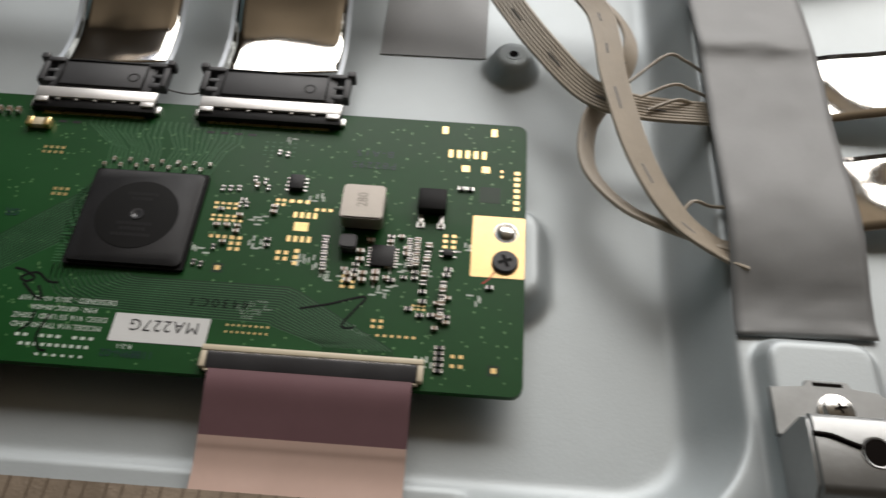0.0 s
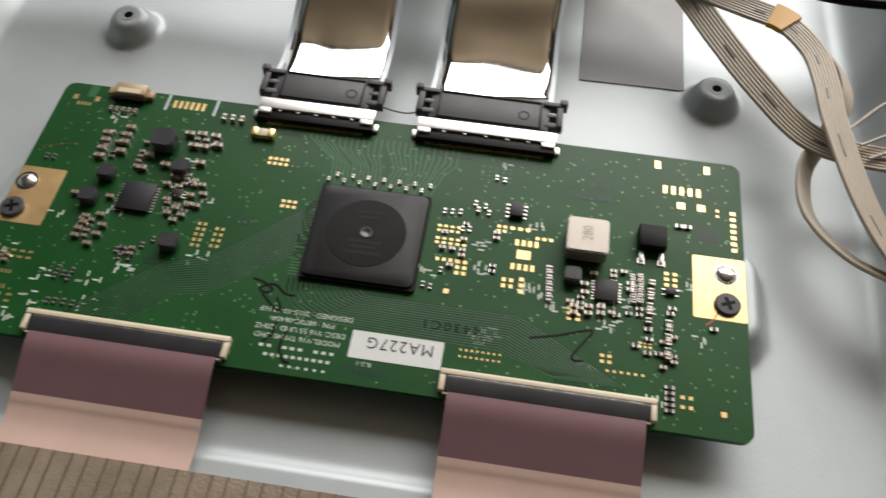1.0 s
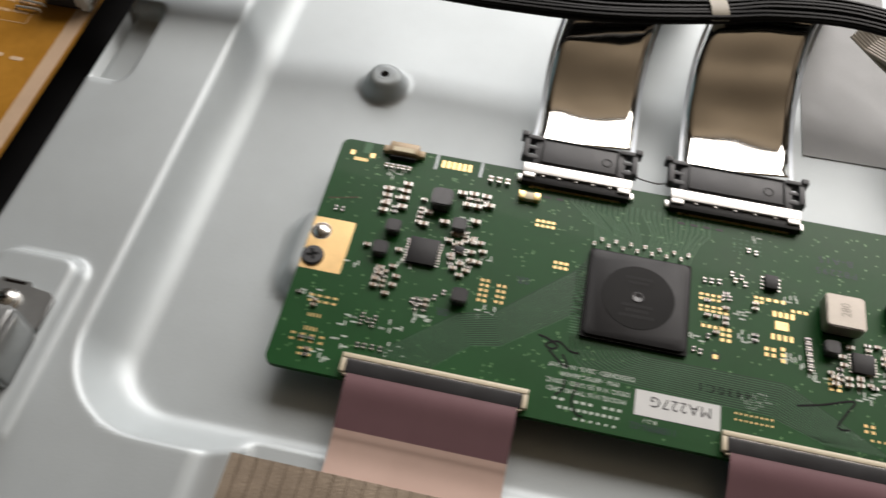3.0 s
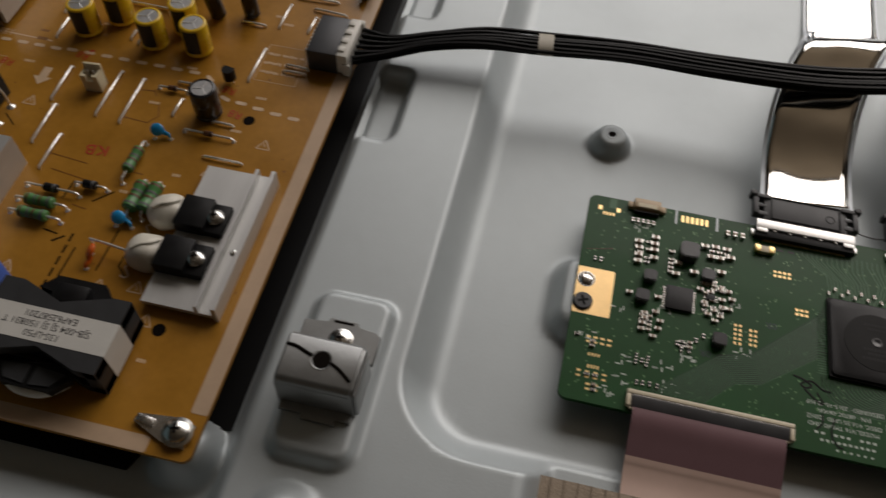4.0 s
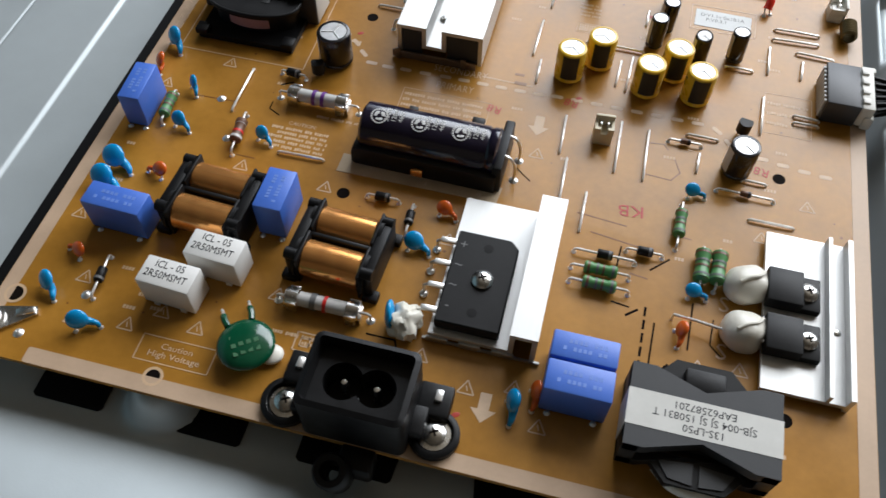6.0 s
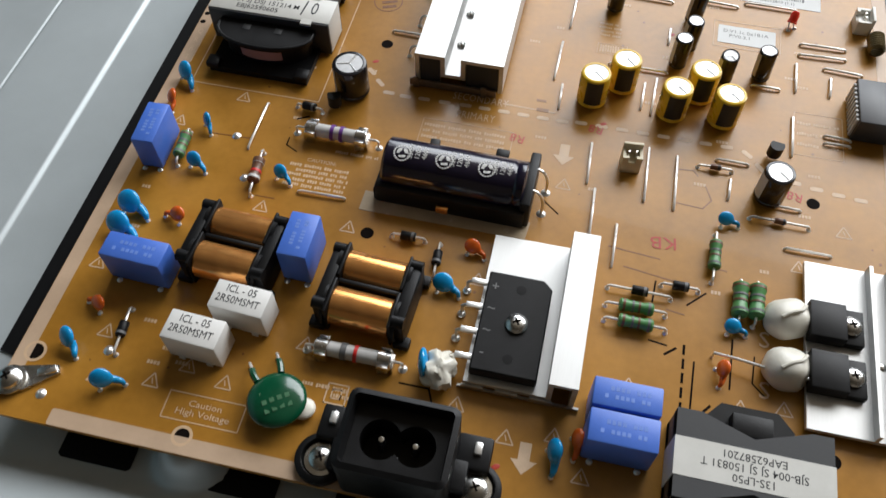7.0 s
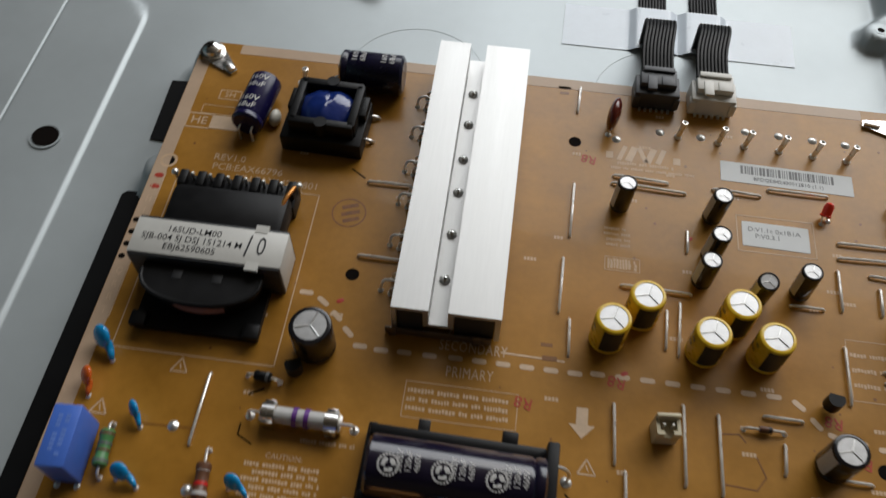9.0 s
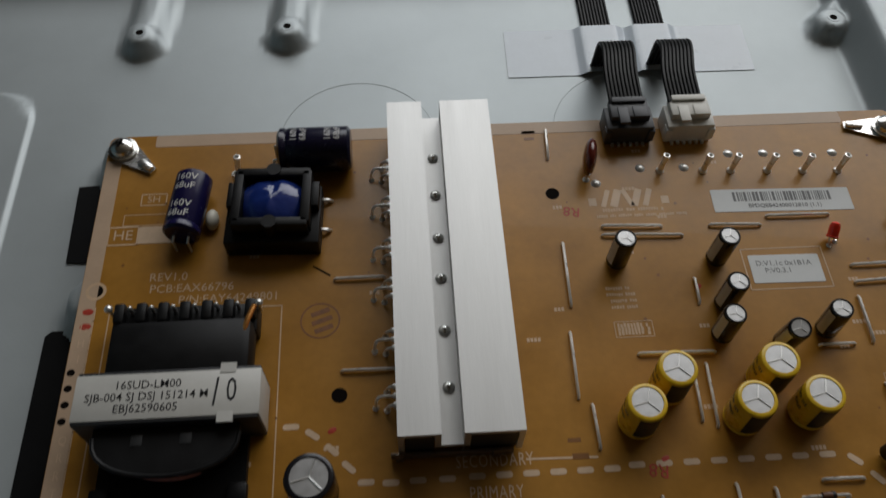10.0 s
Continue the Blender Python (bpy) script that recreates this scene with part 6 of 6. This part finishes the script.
for x, y in ((232, 65.9), (232, 67.6), (235.2, 66.2), (235.2, 67.9), (237.9, 66.6), (237.9, 68.2), (241.4, 66.8), (234, 73.6), (234.2, 71.4), (248.4, 64.4), (248.6, 62), (248.3, 58.6), (250.6, 58.8), (253.6, 70.4), (253.2, 69), (262.6, 66.6), (255.2, 93), (257.2, 93), (245.8, 60), (236, 76.6)):
    chip_part(x, y, 1.8, 1.1, False, "res" if x > 240 else "cap")
pads(207.6, 99.6, 5, 4, 1.7, 1.35, 0.8, 0.5, TRACEL)
for k in range(14):
    chip_part(171 + 1.9 * k, 93.4 + 1.7 * (k % 2), 1.1, 0.75, True, "cap")
for k in range(4):
    flat("dark_slot", 149 + 3.4 * k, 105.6, 150.9 + 3.4 * k, 106.3, INK, 0.06), flat("dark_slot", 192.4 + 3.4 * k, 105.2, 194.3 + 3.4 * k, 105.9, INK, 0.06)
for k in range(5):
    chip_part(253.0, 51.4 - 1.3 * k, 2.2, 0.9, False, "res")
mix = random.Random(31)
for cx, cy, w, h, n in ((116, 96, 5, 10, 8), (138, 84, 8, 12, 14), (119, 71, 6, 7, 10), (125, 94, 4, 10, 5), (139, 100, 8, 4, 6), (131, 66.5, 6, 4, 6), (204, 80, 8, 14, 8), (236, 69, 12, 5, 8), (246, 72, 6, 10, 6), (253, 60, 5, 10, 6), (214, 79, 4, 12, 4), (102, 60, 7, 6, 3), (104, 48, 7, 6, 4), (241, 77, 8, 5, 4)):
    spots = [(i, j) for i in range(int(w / 2.3)) for j in range(int(h / 1.5))]
    for i, j in mix.sample(spots, min(n, len(spots))):
        chip_part(cx - w / 2 + 1.1 + 2.3 * i, cy - h / 2 + 0.7 + 1.5 * j, 1.5, 0.9, False, mix.choice(("cap", "cap", "res")))
chip_part(211.3, 100.4, 1.4, 0.9, True, "res"), chip_part(213.3, 100, 1.4, 0.9, True, "res")
for x in (140.6, 142.9, 145.2):
    chip_part(x, 108.2, 1.9, 1.2, True, "cap")
for x in (111.2, 112.8, 114.4, 116, 117.6):
    chip_part(x, 106.6, 1.4, 0.9, True, "cap")


def coil(x, y, s, h, m, mark=""):
    t = thing("power_inductor", x, y, ZT, 0, "square grey chip inductor with rounded corners" if m is INDG else "large silver-grey square power inductor", "inductor", "inductors")
    bm = B()
    prism(bm, round_rect(-s / 2, -s / 2, s / 2, s / 2, s * (0.26 if m is INDG else 0.1), 4), h * 0.25, h)
    bmesh.ops.bevel(bm, geom=[e for e in bm.edges if all(v.co.z > h * 0.9 for v in e.verts)], offset=0.3, segments=2, affect="EDGES")
    part("core", bm, m, t)
    bm = B()
    box(bm, 0, 0, 0, s * 0.8, s * 0.9, h * 0.27)
    part("foot", bm, BLACK, t)
    if mark:
        letters(mark, 0, 0.3, h + 0.03, s * 0.36, mat("worn_ink", (0.2, 0.18, 0.155), 0.45, 0.3), t, 90, 0.8)


coil(233.6, 83.8, 9.4, 5.4, INDM, "280")
for x, y, s, h in ((129, 97.2, 5.8, 3.8), (135.2, 90.3, 4.0, 2.6), (118.2, 86, 4.0, 2.6), (116.5, 78.6, 4.1, 2.6), (139.4, 69, 4.2, 2.6), (231.2, 74.9, 3.8, 2.6)):
    coil(x, y, s, h, INDG)


def small_chip(x, y, sx, sy, h, legs, label="small black chip with fine tinned legs"):
    t = thing("small_chip", x, y, ZT, 0, label, "chip", "small chips")
    bm = B()
    box(bm, 0, 0, 0.15, sx, sy, h, 0.12)
    part("body", bm, CHIP, t)
    for s in (-1, 1):
        bm = B()
        for k in range(legs):
            o = (k - (legs - 1) / 2) * sy * 0.85 / max(legs - 1, 1)
            box(bm, s * (sx / 2 + 0.35), o, 0, 0.8, sy * 0.42 / legs, 0.25)
        tagged(part("leg_strip", bm, CHIPEND, t), kind="stuff")


small_chip(127.4, 80.6, 8, 8, 1.0, 9, "flat square black power chip")
small_chip(239, 72.6, 5.2, 5.4, 0.9, 7, "flat square dark chip beside capacitors")
small_chip(217, 91.2, 3.4, 4.0, 1.3, 4)
small_chip(136.6, 83.2, 2.6, 2.0, 0.9, 3)
small_chip(253.2, 74.6, 2.2, 1.6, 0.8, 2)
t = thing("power_transistor_chip", 248.8, 86.6, ZT, 0, "square glossy black power transistor with two tinned legs", "transistor")
bm = B()
box(bm, 0, 1.2, 0.2, 6.4, 6.0, 2.6, 0.35)
part("body", bm, CHIPD, t)
for s in (-1, 1):
    bm = B()
    box(bm, s * 2.3, -3.4, 0, 1.0, 3.0, 0.8, 0.2), box(bm, s * 2.3, -4.6, 0, 1.6, 1.4, 0.3)
    part("leg", bm, SOLDER, t)
t = thing("side_connector", 115, 111.6, ZT, 0, "small ivory connector at the board edge", "connector")
bm = B()
box(bm, 0, 0.6, 0, 8.4, 3.6, 2.6, 0.3), box(bm, 0, -1.4, 0, 7.0, 1.0, 1.2, 0.2), box(bm, -5, 0.4, 0, 1.8, 2.2, 1.4, 0.2), box(bm, 5, 0.4, 0, 1.8, 2.2, 1.4, 0.2)
part("housing", bm, TANC, t)
bm = B()
box(bm, 0, -0.2, 2.58, 6.0, 1.5, 0.06)
part("inner_face", bm, CREAM, t)
bm = B()
box(bm, 0, -2.0, 0, 7.6, 0.5, 1.6)
part("dark_mouth", bm, BLACK, t)
t = thing("tantalum_chip", 151.8, 104.4, ZT, 0, "gold-coloured chip part with pale middle", "fuse")
bm = B()
box(bm, 0, 0, 0, 3.0, 2.4, 1.5, 0.2)
part("body", bm, CREAM, t)
for s in (-1, 1):
    bm = B()
    box(bm, s * 2.1, 0, 0, 1.6, 2.6, 1.7, 0.2)
    part("end", bm, GOLDS, t)

for a in ((250.2, 111.2, 2, 1, 12, 0.2, 1.8, 3.0), (252, 103.8, 5, 1, 2.0, 0, 1.3, 3.0), (255.8, 99.4, 2, 1, 4.8, -0.1, 2.4, 2.4), (268, 88.4, 1, 7, 0, 1.75, 1.6, 1.2), (264.4, 97.6, 1, 2, 0, 1.6, 0.8, 0.8),
          (218, 82.6, 4, 1, 1.5, 0, 1.1, 2.0), (219.8, 79.4, 1, 1, 1, 1, 4.2, 3.0), (217.6, 76.0, 4, 1, 1.5, 0, 1.1, 2.0), (213.4, 85.2, 2, 2, 1.4, 1.3, 1.0, 0.9), (216.6, 86.4, 3, 1, 1.8, 0, 1.3, 1.1), (222.6, 84.4, 3, 1, 1.6, 0, 1.1, 1.0),
          (216, 70.6, 2, 2, 1.7, 1.6, 1.2, 1.2), (220, 72.8, 1, 3, 0, -1.6, 1.4, 1.2), (199.6, 83.2, 4, 2, 1.5, 1.3, 1.0, 0.8), (199.6, 79.8, 5, 2, 1.6, 1.2, 1.1, 0.8), (200.4, 75.3, 4, 1, 1.5, 0, 1.0, 1.1), (205.2, 72.2, 2, 3, 1.6, 1.5, 1.2, 1.1),
          (231.2, 64.6, 2, 3, 1.9, 1.3, 1.4, 0.9), (252.4, 76.6, 2, 3, 1.9, 1.5, 1.3, 1.0), (155.4, 96.2, 4, 2, 1.4, 1.5, 1.0, 1.0), (161.8, 84.0, 3, 2, 1.4, 1.5, 1.1, 1.0), (144.2, 70, 2, 5, 1.4, 1.5, 0.9, 1.0), (148.6, 70.4, 2, 4, 1.4, 1.6, 0.9, 1.0),
          (100.6, 109.4, 2, 1, 5.8, 0, 1.6, 2.0), (102, 107.4, 4, 1, 1.0, 0, 0.7, 1.4), (126.6, 111, 6, 1, 1.5, 0, 1.1, 3.2), (103, 60.6, 4, 2, 2.0, 1.6, 1.5, 0.8), (104, 52.8, 4, 1, 0.9, 0, 0.6, 1.4), (103.8, 56.6, 4, 1, 0.9, 0, 0.6, 1.2), (101.6, 49.4, 4, 2, 2.4, 1.6, 1.5, 0.8), (104.6, 45.8, 2, 2, 2.2, 1.5, 1.6, 0.8),
          (208.8, 51.8, 8, 2, 1.2, 1.6, 0.6, 0.6), (240, 53.4, 6, 1, 1.5, -0.3, 0.8, 0.7), (238.8, 55.4, 2, 2, 1.6, 1.4, 1.1, 0.9), (255.8, 47.6, 2, 2, 1.7, 2.2, 1.2, 1.0), (246.8, 60.2, 3, 2, 1.1, 0.9, 0.7, 0.6), (233.4, 89.6, 3, 3, 1.1, 0.9, 0.6, 0.5)):
    pads(*a)
for x, y in ((203.6, 67.1), (264.2, 47.2)):
    flat("fiducial_mask", x - 1.2, y - 1.2, x + 1.2, y + 1.2, TRACE, 0.04)
    flat("fiducial", x - 0.6, y - 0.6, x + 0.6, y + 0.6, GOLDS, 0.07)
flat("bare_window", 259.4, 89.6, 264.2, 94.2, TRACE, 0.04)
flat("edge_gap", 124.2, 108.6, 124.9, 113.9, STEEL, 0.04), flat("edge_gap", 137, 108.6, 137.7, 113.9, STEEL, 0.04), flat("edge_gap", 103.4, 109.8, 105.6, 113.8, TRACEL, 0.04)

# vias scattered over the board
vr = random.Random(12)
bm = B()
for k in range(900):
    x, y = vr.uniform(98, 269), vr.uniform(43, 112.8)
    if 170 < x < 198 and 63 < y < 92 or 258 < x and 69 < y < 86 or x < 108.5 and 69 < y < 86 or 185 < x < 206 and 47 < y < 55:
        continue
    s = vr.uniform(0.16, 0.27)
    box(bm, x, y, 0, s * 2, s * 2, 0.03, 0, 45)
tagged(tpart("via_dot", bm, mat("via_ring", (0.1, 0.24, 0.09), 0.35, 0.2, 0.2, 300)), kind="stuff")


def traces(lines, w, m, name="track"):
    bm = B()
    for pts in lines:
        ribbon(bm, [(x, y, 0.03) for x, y in pts], [(-(pts[min(i + 1, len(pts) - 1)][1] - pts[max(i - 1, 0)][1]), pts[min(i + 1, len(pts) - 1)][0] - pts[max(i - 1, 0)][0], 0) for i in range(len(pts))], w, 0.03)
    tagged(tpart(name, bm, m), kind="stuff")


# bundles of tracks from the controller to both film connectors
left, right = [], []
def between(a, b, u):
    """A way part of the way from one line to another."""
    return [(p[0] + (q[0] - p[0]) * u, p[1] + (q[1] - p[1]) * u) for p, q in zip(a, b)]


for k in range(15):
    u, o = k / 14, k * 0.62
    left.append(between([(170.6, 89), (167.4, 84), (149, 67.2), (140, 64.8), (122.4, 49.8), (121.6, 48.4)], [(170.6, 70), (167.6, 71.0), (151.6, 58.6), (144.6, 57.2), (136.6, 49.4), (136, 48.4)], u))
    right.append(between([(184.6, 65.4), (184.8, 64.4), (186, 63.5), (188.4, 63.3), (205, 63.4)], [(168.4, 65.4), (168.6, 61.6), (171, 58.4), (176, 55.8), (203, 54.9)], u) + [(219.8 - 0.2 * k, 63.4 - o), (222.0 - 0.25 * k, 62.6 - o), (241.6 - 0.93 * k, 51.2 - 0.05 * k), (243.4 - 1.0 * k, 50), (243.4 - 1.0 * k, 48.6)])
traces(left, 0.3, TRACE)
traces([[(x, y - 0.31) for x, y in l] for l in left], 0.2, TRACEL)
traces(right, 0.3, TRACE)
traces([[(x, y - 0.31) for x, y in l] for l in right], 0.2, TRACEL)
bm = B()
prism(bm, [(167.4, 84.4), (167.6, 70.6), (151.6, 58.2), (144.6, 56.8), (136.6, 49.2), (122, 49.2), (140, 65.2), (149, 67.6)][::-1], 0, 0.02)
tpart("copper_area", bm, mat("buried_copper", (0.0045, 0.045, 0.011), 0.42, 0, 0.1, 200, spec=0.35))
fan = []
for k in range(26):
    s = -1 if k < 13 else 1
    j = k % 13
    fan.append([(163.5 + 1.5 * k, 108), (163.5 + 1.5 * k, 106 - 0.3 * j), (172 + 1.0 * k + s * 1.2, 99.5 - 0.25 * (j % 5)), (171.5 + 0.97 * k, 92)])
traces(fan, 0.28, TRACEL)
traces([[(170.8, 66 + 0.8 * k), (167.5, 66 + 0.8 * k)] for k in range(26)], 0.3, TRACEL)

# board legend
flat("label_paper", 185.3, 47.9, 205.2, 54.4, LABEL, 0.09)
letters("MA227G", 196.0, 52.0, 0.12, 3.9, INK, tb, 180, 0.92, 1.15)
letters("4430C1", 206.0, 58.4, 0.1, 3.1, PENINK, tb, 180, 1.1, 1.25)
letters("11889N-02", 190, 45.2, 0.1, 2.4, GINK, tb, 180, 1.0)
letters("R-2-1", 189, 46.8, 0.07, 1.5, WSILK, tb, 180)
for k, s in enumerate(("DESIGNED : 2015-10-12 H/F", "P/N : 6870C-0640A", "DESC: V16 55 UHD 120HZ", "MODEL:V16 TM240 UHD")):
    letters(s, 174.4 - 0.2 * k, 56.6 - 2.1 * k, 0.07, 1.75, WSILK, tb, 180)
bm = B()
for k in range(10):
    box(bm, 166.6 + 1.7 * k, 47.9, 0, 0.9, 0.7, 0.05) if k % 4 != 2 else None
    box(bm, 168 + 1.5 * k, 45.9, 0, 0.8, 0.7, 0.05)
for k in range(6):
    lathe(bm, [(0.35, 0), (0.35, 0.05), (0, 0.05)], (172 + 1.8 * k, 43.7, 0), seg=8)
tagged(tpart("legend_print", bm, WSILK), kind="stuff")
lg = random.Random(21)
bm = B()
for cx, cy, n in ((115, 104.6, 8), (109.5, 74, 6), (122.6, 76, 6), (131.5, 62, 8), (113.8, 57, 6), (124.8, 57.6, 6), (112.5, 51.4, 5), (127, 51.6, 5), (102.5, 63, 5), (109, 46.4, 8), (147, 66.6, 6), (197.8, 72, 6), (209, 80, 6), (211, 74, 6), (222.4, 70, 10), (228.6, 67, 6), (240, 64.4, 8), (243.2, 70.6, 6), (256.8, 77, 6), (247, 69, 8), (212.6, 56.6, 12), (214, 58, 10), (250.6, 48, 8), (236.8, 53.4, 6), (260, 63.6, 4), (222.6, 87.4, 6), (214, 104.6, 4), (137.6, 92.6, 4), (143.6, 82, 5)):
    for k in range(n):
        up = lg.random() < 0.5
        box(bm, cx + lg.uniform(-2.6, 2.6), cy + lg.uniform(-1.6, 1.6), 0, 0.4 if up else 1.4, 1.4 if up else 0.4, 0.04)
tagged(tpart("silk_print", bm, WSILK), kind="stuff")
letters("B-A15", 234, 102.2, 0.1, 2.8, GINK, tb, 180, 1.1, 1.2), letters("P82295", 234, 98.6, 0.1, 2.8, GINK, tb, 180, 1.1, 1.2)
letters("0R", 154.4, 78.2, 0.1, 3.0, GINK, tb, 180), letters("0R", 136, 64.6, 0.1, 3.0, GINK, tb, 180)

# pen marks
def pen(pts, m, w=0.3):
    bm = B()
    line = [Vector((p.x, p.y, 0.07)) for p in smooth_line([(x, y, 0) for x, y in pts], 5)]
    tube(bm, line, w, 5)
    for v in bm.verts:
        v.co.z = 0.05 + (v.co.z - 0.07) * 0.15
    tpart("pen_stroke", bm, m)


pen([(160.5, 63.6), (163, 63), (165.5, 61.4), (164, 60.4), (162.6, 61.4), (165.6, 62.8), (168.6, 60.8), (171, 60.6)], PENINK)
pen([(163.6, 60), (167, 57), (168.6, 56.6), (167, 59.6)], PENINK)
pen([(168.4, 53.6), (168.2, 50.6), (166.6, 48.6)], PENINK), pen([(171.6, 53), (170.6, 48), (172, 45), (173.6, 44.6)], PENINK)
pen([(223, 58.4), (229, 60), (236.4, 62.4), (234.6, 59), (232.6, 55.8), (232.8, 54.6), (235, 54.8)], PENINK)
pen([(98.4, 92.4), (102, 93.2), (106.6, 94.4)], mat("faded_pen", (0.07, 0.03, 0.01), 0.5), 0.16)
pen([(264.4, 72.6), (262.8, 69.4), (261, 67.6)], REDP, 0.2)

# ---- shielded ribbons ----
def shielded(x0, w, pts, label):
    t = thing("shielded_ribbon", 0, 0, 0, 0, label, "ribbon cable", "shielded ribbons")
    bm = B()
    line = smooth_line([(x0 + dx, y, z) for dx, y, z in pts], 6)
    ribbon(bm, line, (1, 0.12, 0), w, 0.25, 10, lambda i, s: (0.7 * noise.noise(Vector((s * 1.6, i * 0.14, x0))) + 0.25 * noise.noise(Vector((s * 7, i * 0.1, x0)))) * min(1, i / 10) + 1.2 * s * min(1, i / 14))
    part("foil", bm, FOIL, t, sharp=180)
    for e in (-1, 1):
        bm = B()
        ribbon(bm, [p + Vector((e * (w / 2 + 0.6), 0, 0)) for p in line], (1, 0.12, 0), 1.2, 0.12)
        part("clear_edge", bm, CLEAR, t)


RP = [(0, 124.5, -2.2), (0.2, 130, -2.8), (0.2, 138, -2.4), (0, 147, 0), (0.4, 156, 4), (1.5, 164, 7), (4, 174, 11), (8, 184, 14), (12, 192, 11), (15, 199, 3), (17, 207, -6), (18, 222, -11.5), (19, 270, F + 0.8)]
shielded(164.2, 26.5, RP, "narrow silver foil shielded ribbon arching over the panel")
shielded(206.8, 29.5, RP, "wide silver foil shielded ribbon arching over the panel")

# grey conductive tapes
t = thing("grey_tape", 244.5, 200, F + 0.1, 0, "flat grey conductive cloth tape on the panel", "tape")
bm = B()
prism(bm, [(-14.6, -54.5), (14.6, -54), (14.6, 90), (-14.6, 90)], 0, 0.2)
part("strip", bm, GTAPE, t)
t = thing("wide_grey_tape", 326.4, 110, 0, 0, "wide wrinkled grey cloth tape holding the cables", "tape")
bm = B()
pts = [(0.4, -53, 0.6), (0.2, -47, 1.4), (0, -38, 4.2), (-0.2, -26, 6.4), (-0.6, -10, 6.8), (-0.8, 6, 6.6), (-1, 20, 7.0), (-1.4, 26, 8.2), (-1.8, 40, 7), (-3, 70, 6), (-6, 110, 5)]
ribbon(bm, smooth_line(pts, 5), (1, 0.03, 0), 28.6, 0.3, 14, lambda i, s: 0.7 * noise.noise(Vector((s * 1.6, i * 0.16, 3))) + 0.25 * noise.noise(Vector((s * 5, i * 0.5, 7))))
part("cloth", bm, GTAPE, t, sharp=180)

# ivory flat cables
def flat_cable(pts, w, label, amber=None, turns=None):
    t = thing("ivory_cable", 0, 0, 0, 0, label, "cable", "ivory cables")
    line = smooth_line(pts, 7)
    n = len(line)
    acr = []
    for i in range(n):
        d = (line[min(i + 1, n - 1)] - line[max(i - 1, 0)]).normalized()
        side = d.cross(Vector((0, 0, 1))).normalized()
        a = radians((turns or (35, 60))[0] + ((turns or (35, 60))[1] - (turns or (35, 60))[0]) * i / n)
        acr.append(side * math.cos(a) + side.cross(d) * math.sin(a))
    for k in range(w):
        bm = B()
        tube(bm, [p + acr[i] * (k - (w - 1) / 2) * 0.84 for i, p in enumerate(line)], 0.6, 8)
        part("strand", bm, CABLEW, t)
    if amber:
        i = int(amber * n)
        bm = B()
        ribbon(bm, [p + Vector((0, 0, 0.4)) for p in line[i:i + 5]], acr[i:i + 5], w * 0.84 + 0.8, 1.6)
        part("amber_band", bm, TAPEY, t, "amber tape band")
    bm = B()
    for i in range(8, n - 4, 7):
        p, q = line[i] + acr[i] * 0.4, line[i + 2] + acr[i + 2] * 0.4
        ribbon(bm, [p + Vector((-0.2, -0.2, 0.62)), q + Vector((-0.2, -0.2, 0.62))], [acr[i], acr[i + 2]], 0.4, 0.12)
    part("printed_dash", bm, GREYINK, t)


flat_cable([(246, 181, 3), (254, 172, 5), (262, 163.5, 7), (271, 158, 8), (280, 153.6, 8), (286.4, 144, 8), (288.4, 133, 8), (289.6, 120, 7.5), (294.5, 98, 6), (302, 83, 4), (311, 76, 2.5), (317, 73, 2.2)], 8, "flat ivory multi-strand cable curving under the tape", 0.33, (-25, 30))
flat_cable([(243, 188, 2), (250, 176, 3), (255.8, 166, 4), (264.2, 149, 4.5), (273.2, 134, 4), (284.6, 120.6, 2.5), (296, 115.8, 3.0), (311, 115, 3), (318, 114.6, 3)], 8, "flat ivory multi-strand cable running across the panel", None, (-48, 5))
flat_cable([(272, 160, 6), (281, 155.6, 6.6), (289, 149, 6), (294.2, 140, 5), (294.4, 131, 4), (289, 121, 1), (284.6, 112, -1), (284.4, 99, -1), (291.4, 88, 0), (301, 81.6, 1.5), (311, 78, 1.6), (317, 76.6, 1.6)], 6, "flat ivory cable looping behind the others", None, (50, 30))
for z, a in ((6, (293.5, 121, 303, 130)), (5, (296, 117, 304, 121)), (4, (298, 114, 305, 117)), (2, (302, 82, 306, 88))):
    t = thing("loose_strand", 0, 0, 0, 0, "single thin ivory wire splayed from the cable", "wire", "loose strands")
    bm = B()
    tube(bm, smooth_line([(a[0], a[1], z), (a[2], a[3], z + 1), (a[2] + 5, a[3] + 0.6, z - 1), (a[2] + 10, a[3], 2.2)]), 0.4, 6)
    part("strand", bm, CABLEW, t)

# foil shielded straps beyond the wide tape
for y, w, z in ((124, 21, 5), (92, 20, 4.5)):
    t = thing("foil_strap", 338, y, 0, 0, "bright foil strap coming out from under the grey tape", "strap", "foil straps")
    bm = B()
    ribbon(bm, smooth_line([(-14, -2, z - 1), (0, 0, z - 0.6), (10, 1, z + 0.6), (30, 3, z + 2), (70, 8, z)], 5), (0, 1, 0.05), w, 0.25, 8, lambda i, s: 0.8 * noise.noise(Vector((s * 2, i * 0.3, y))))
    part("foil", bm, FOIL, t, sharp=180)
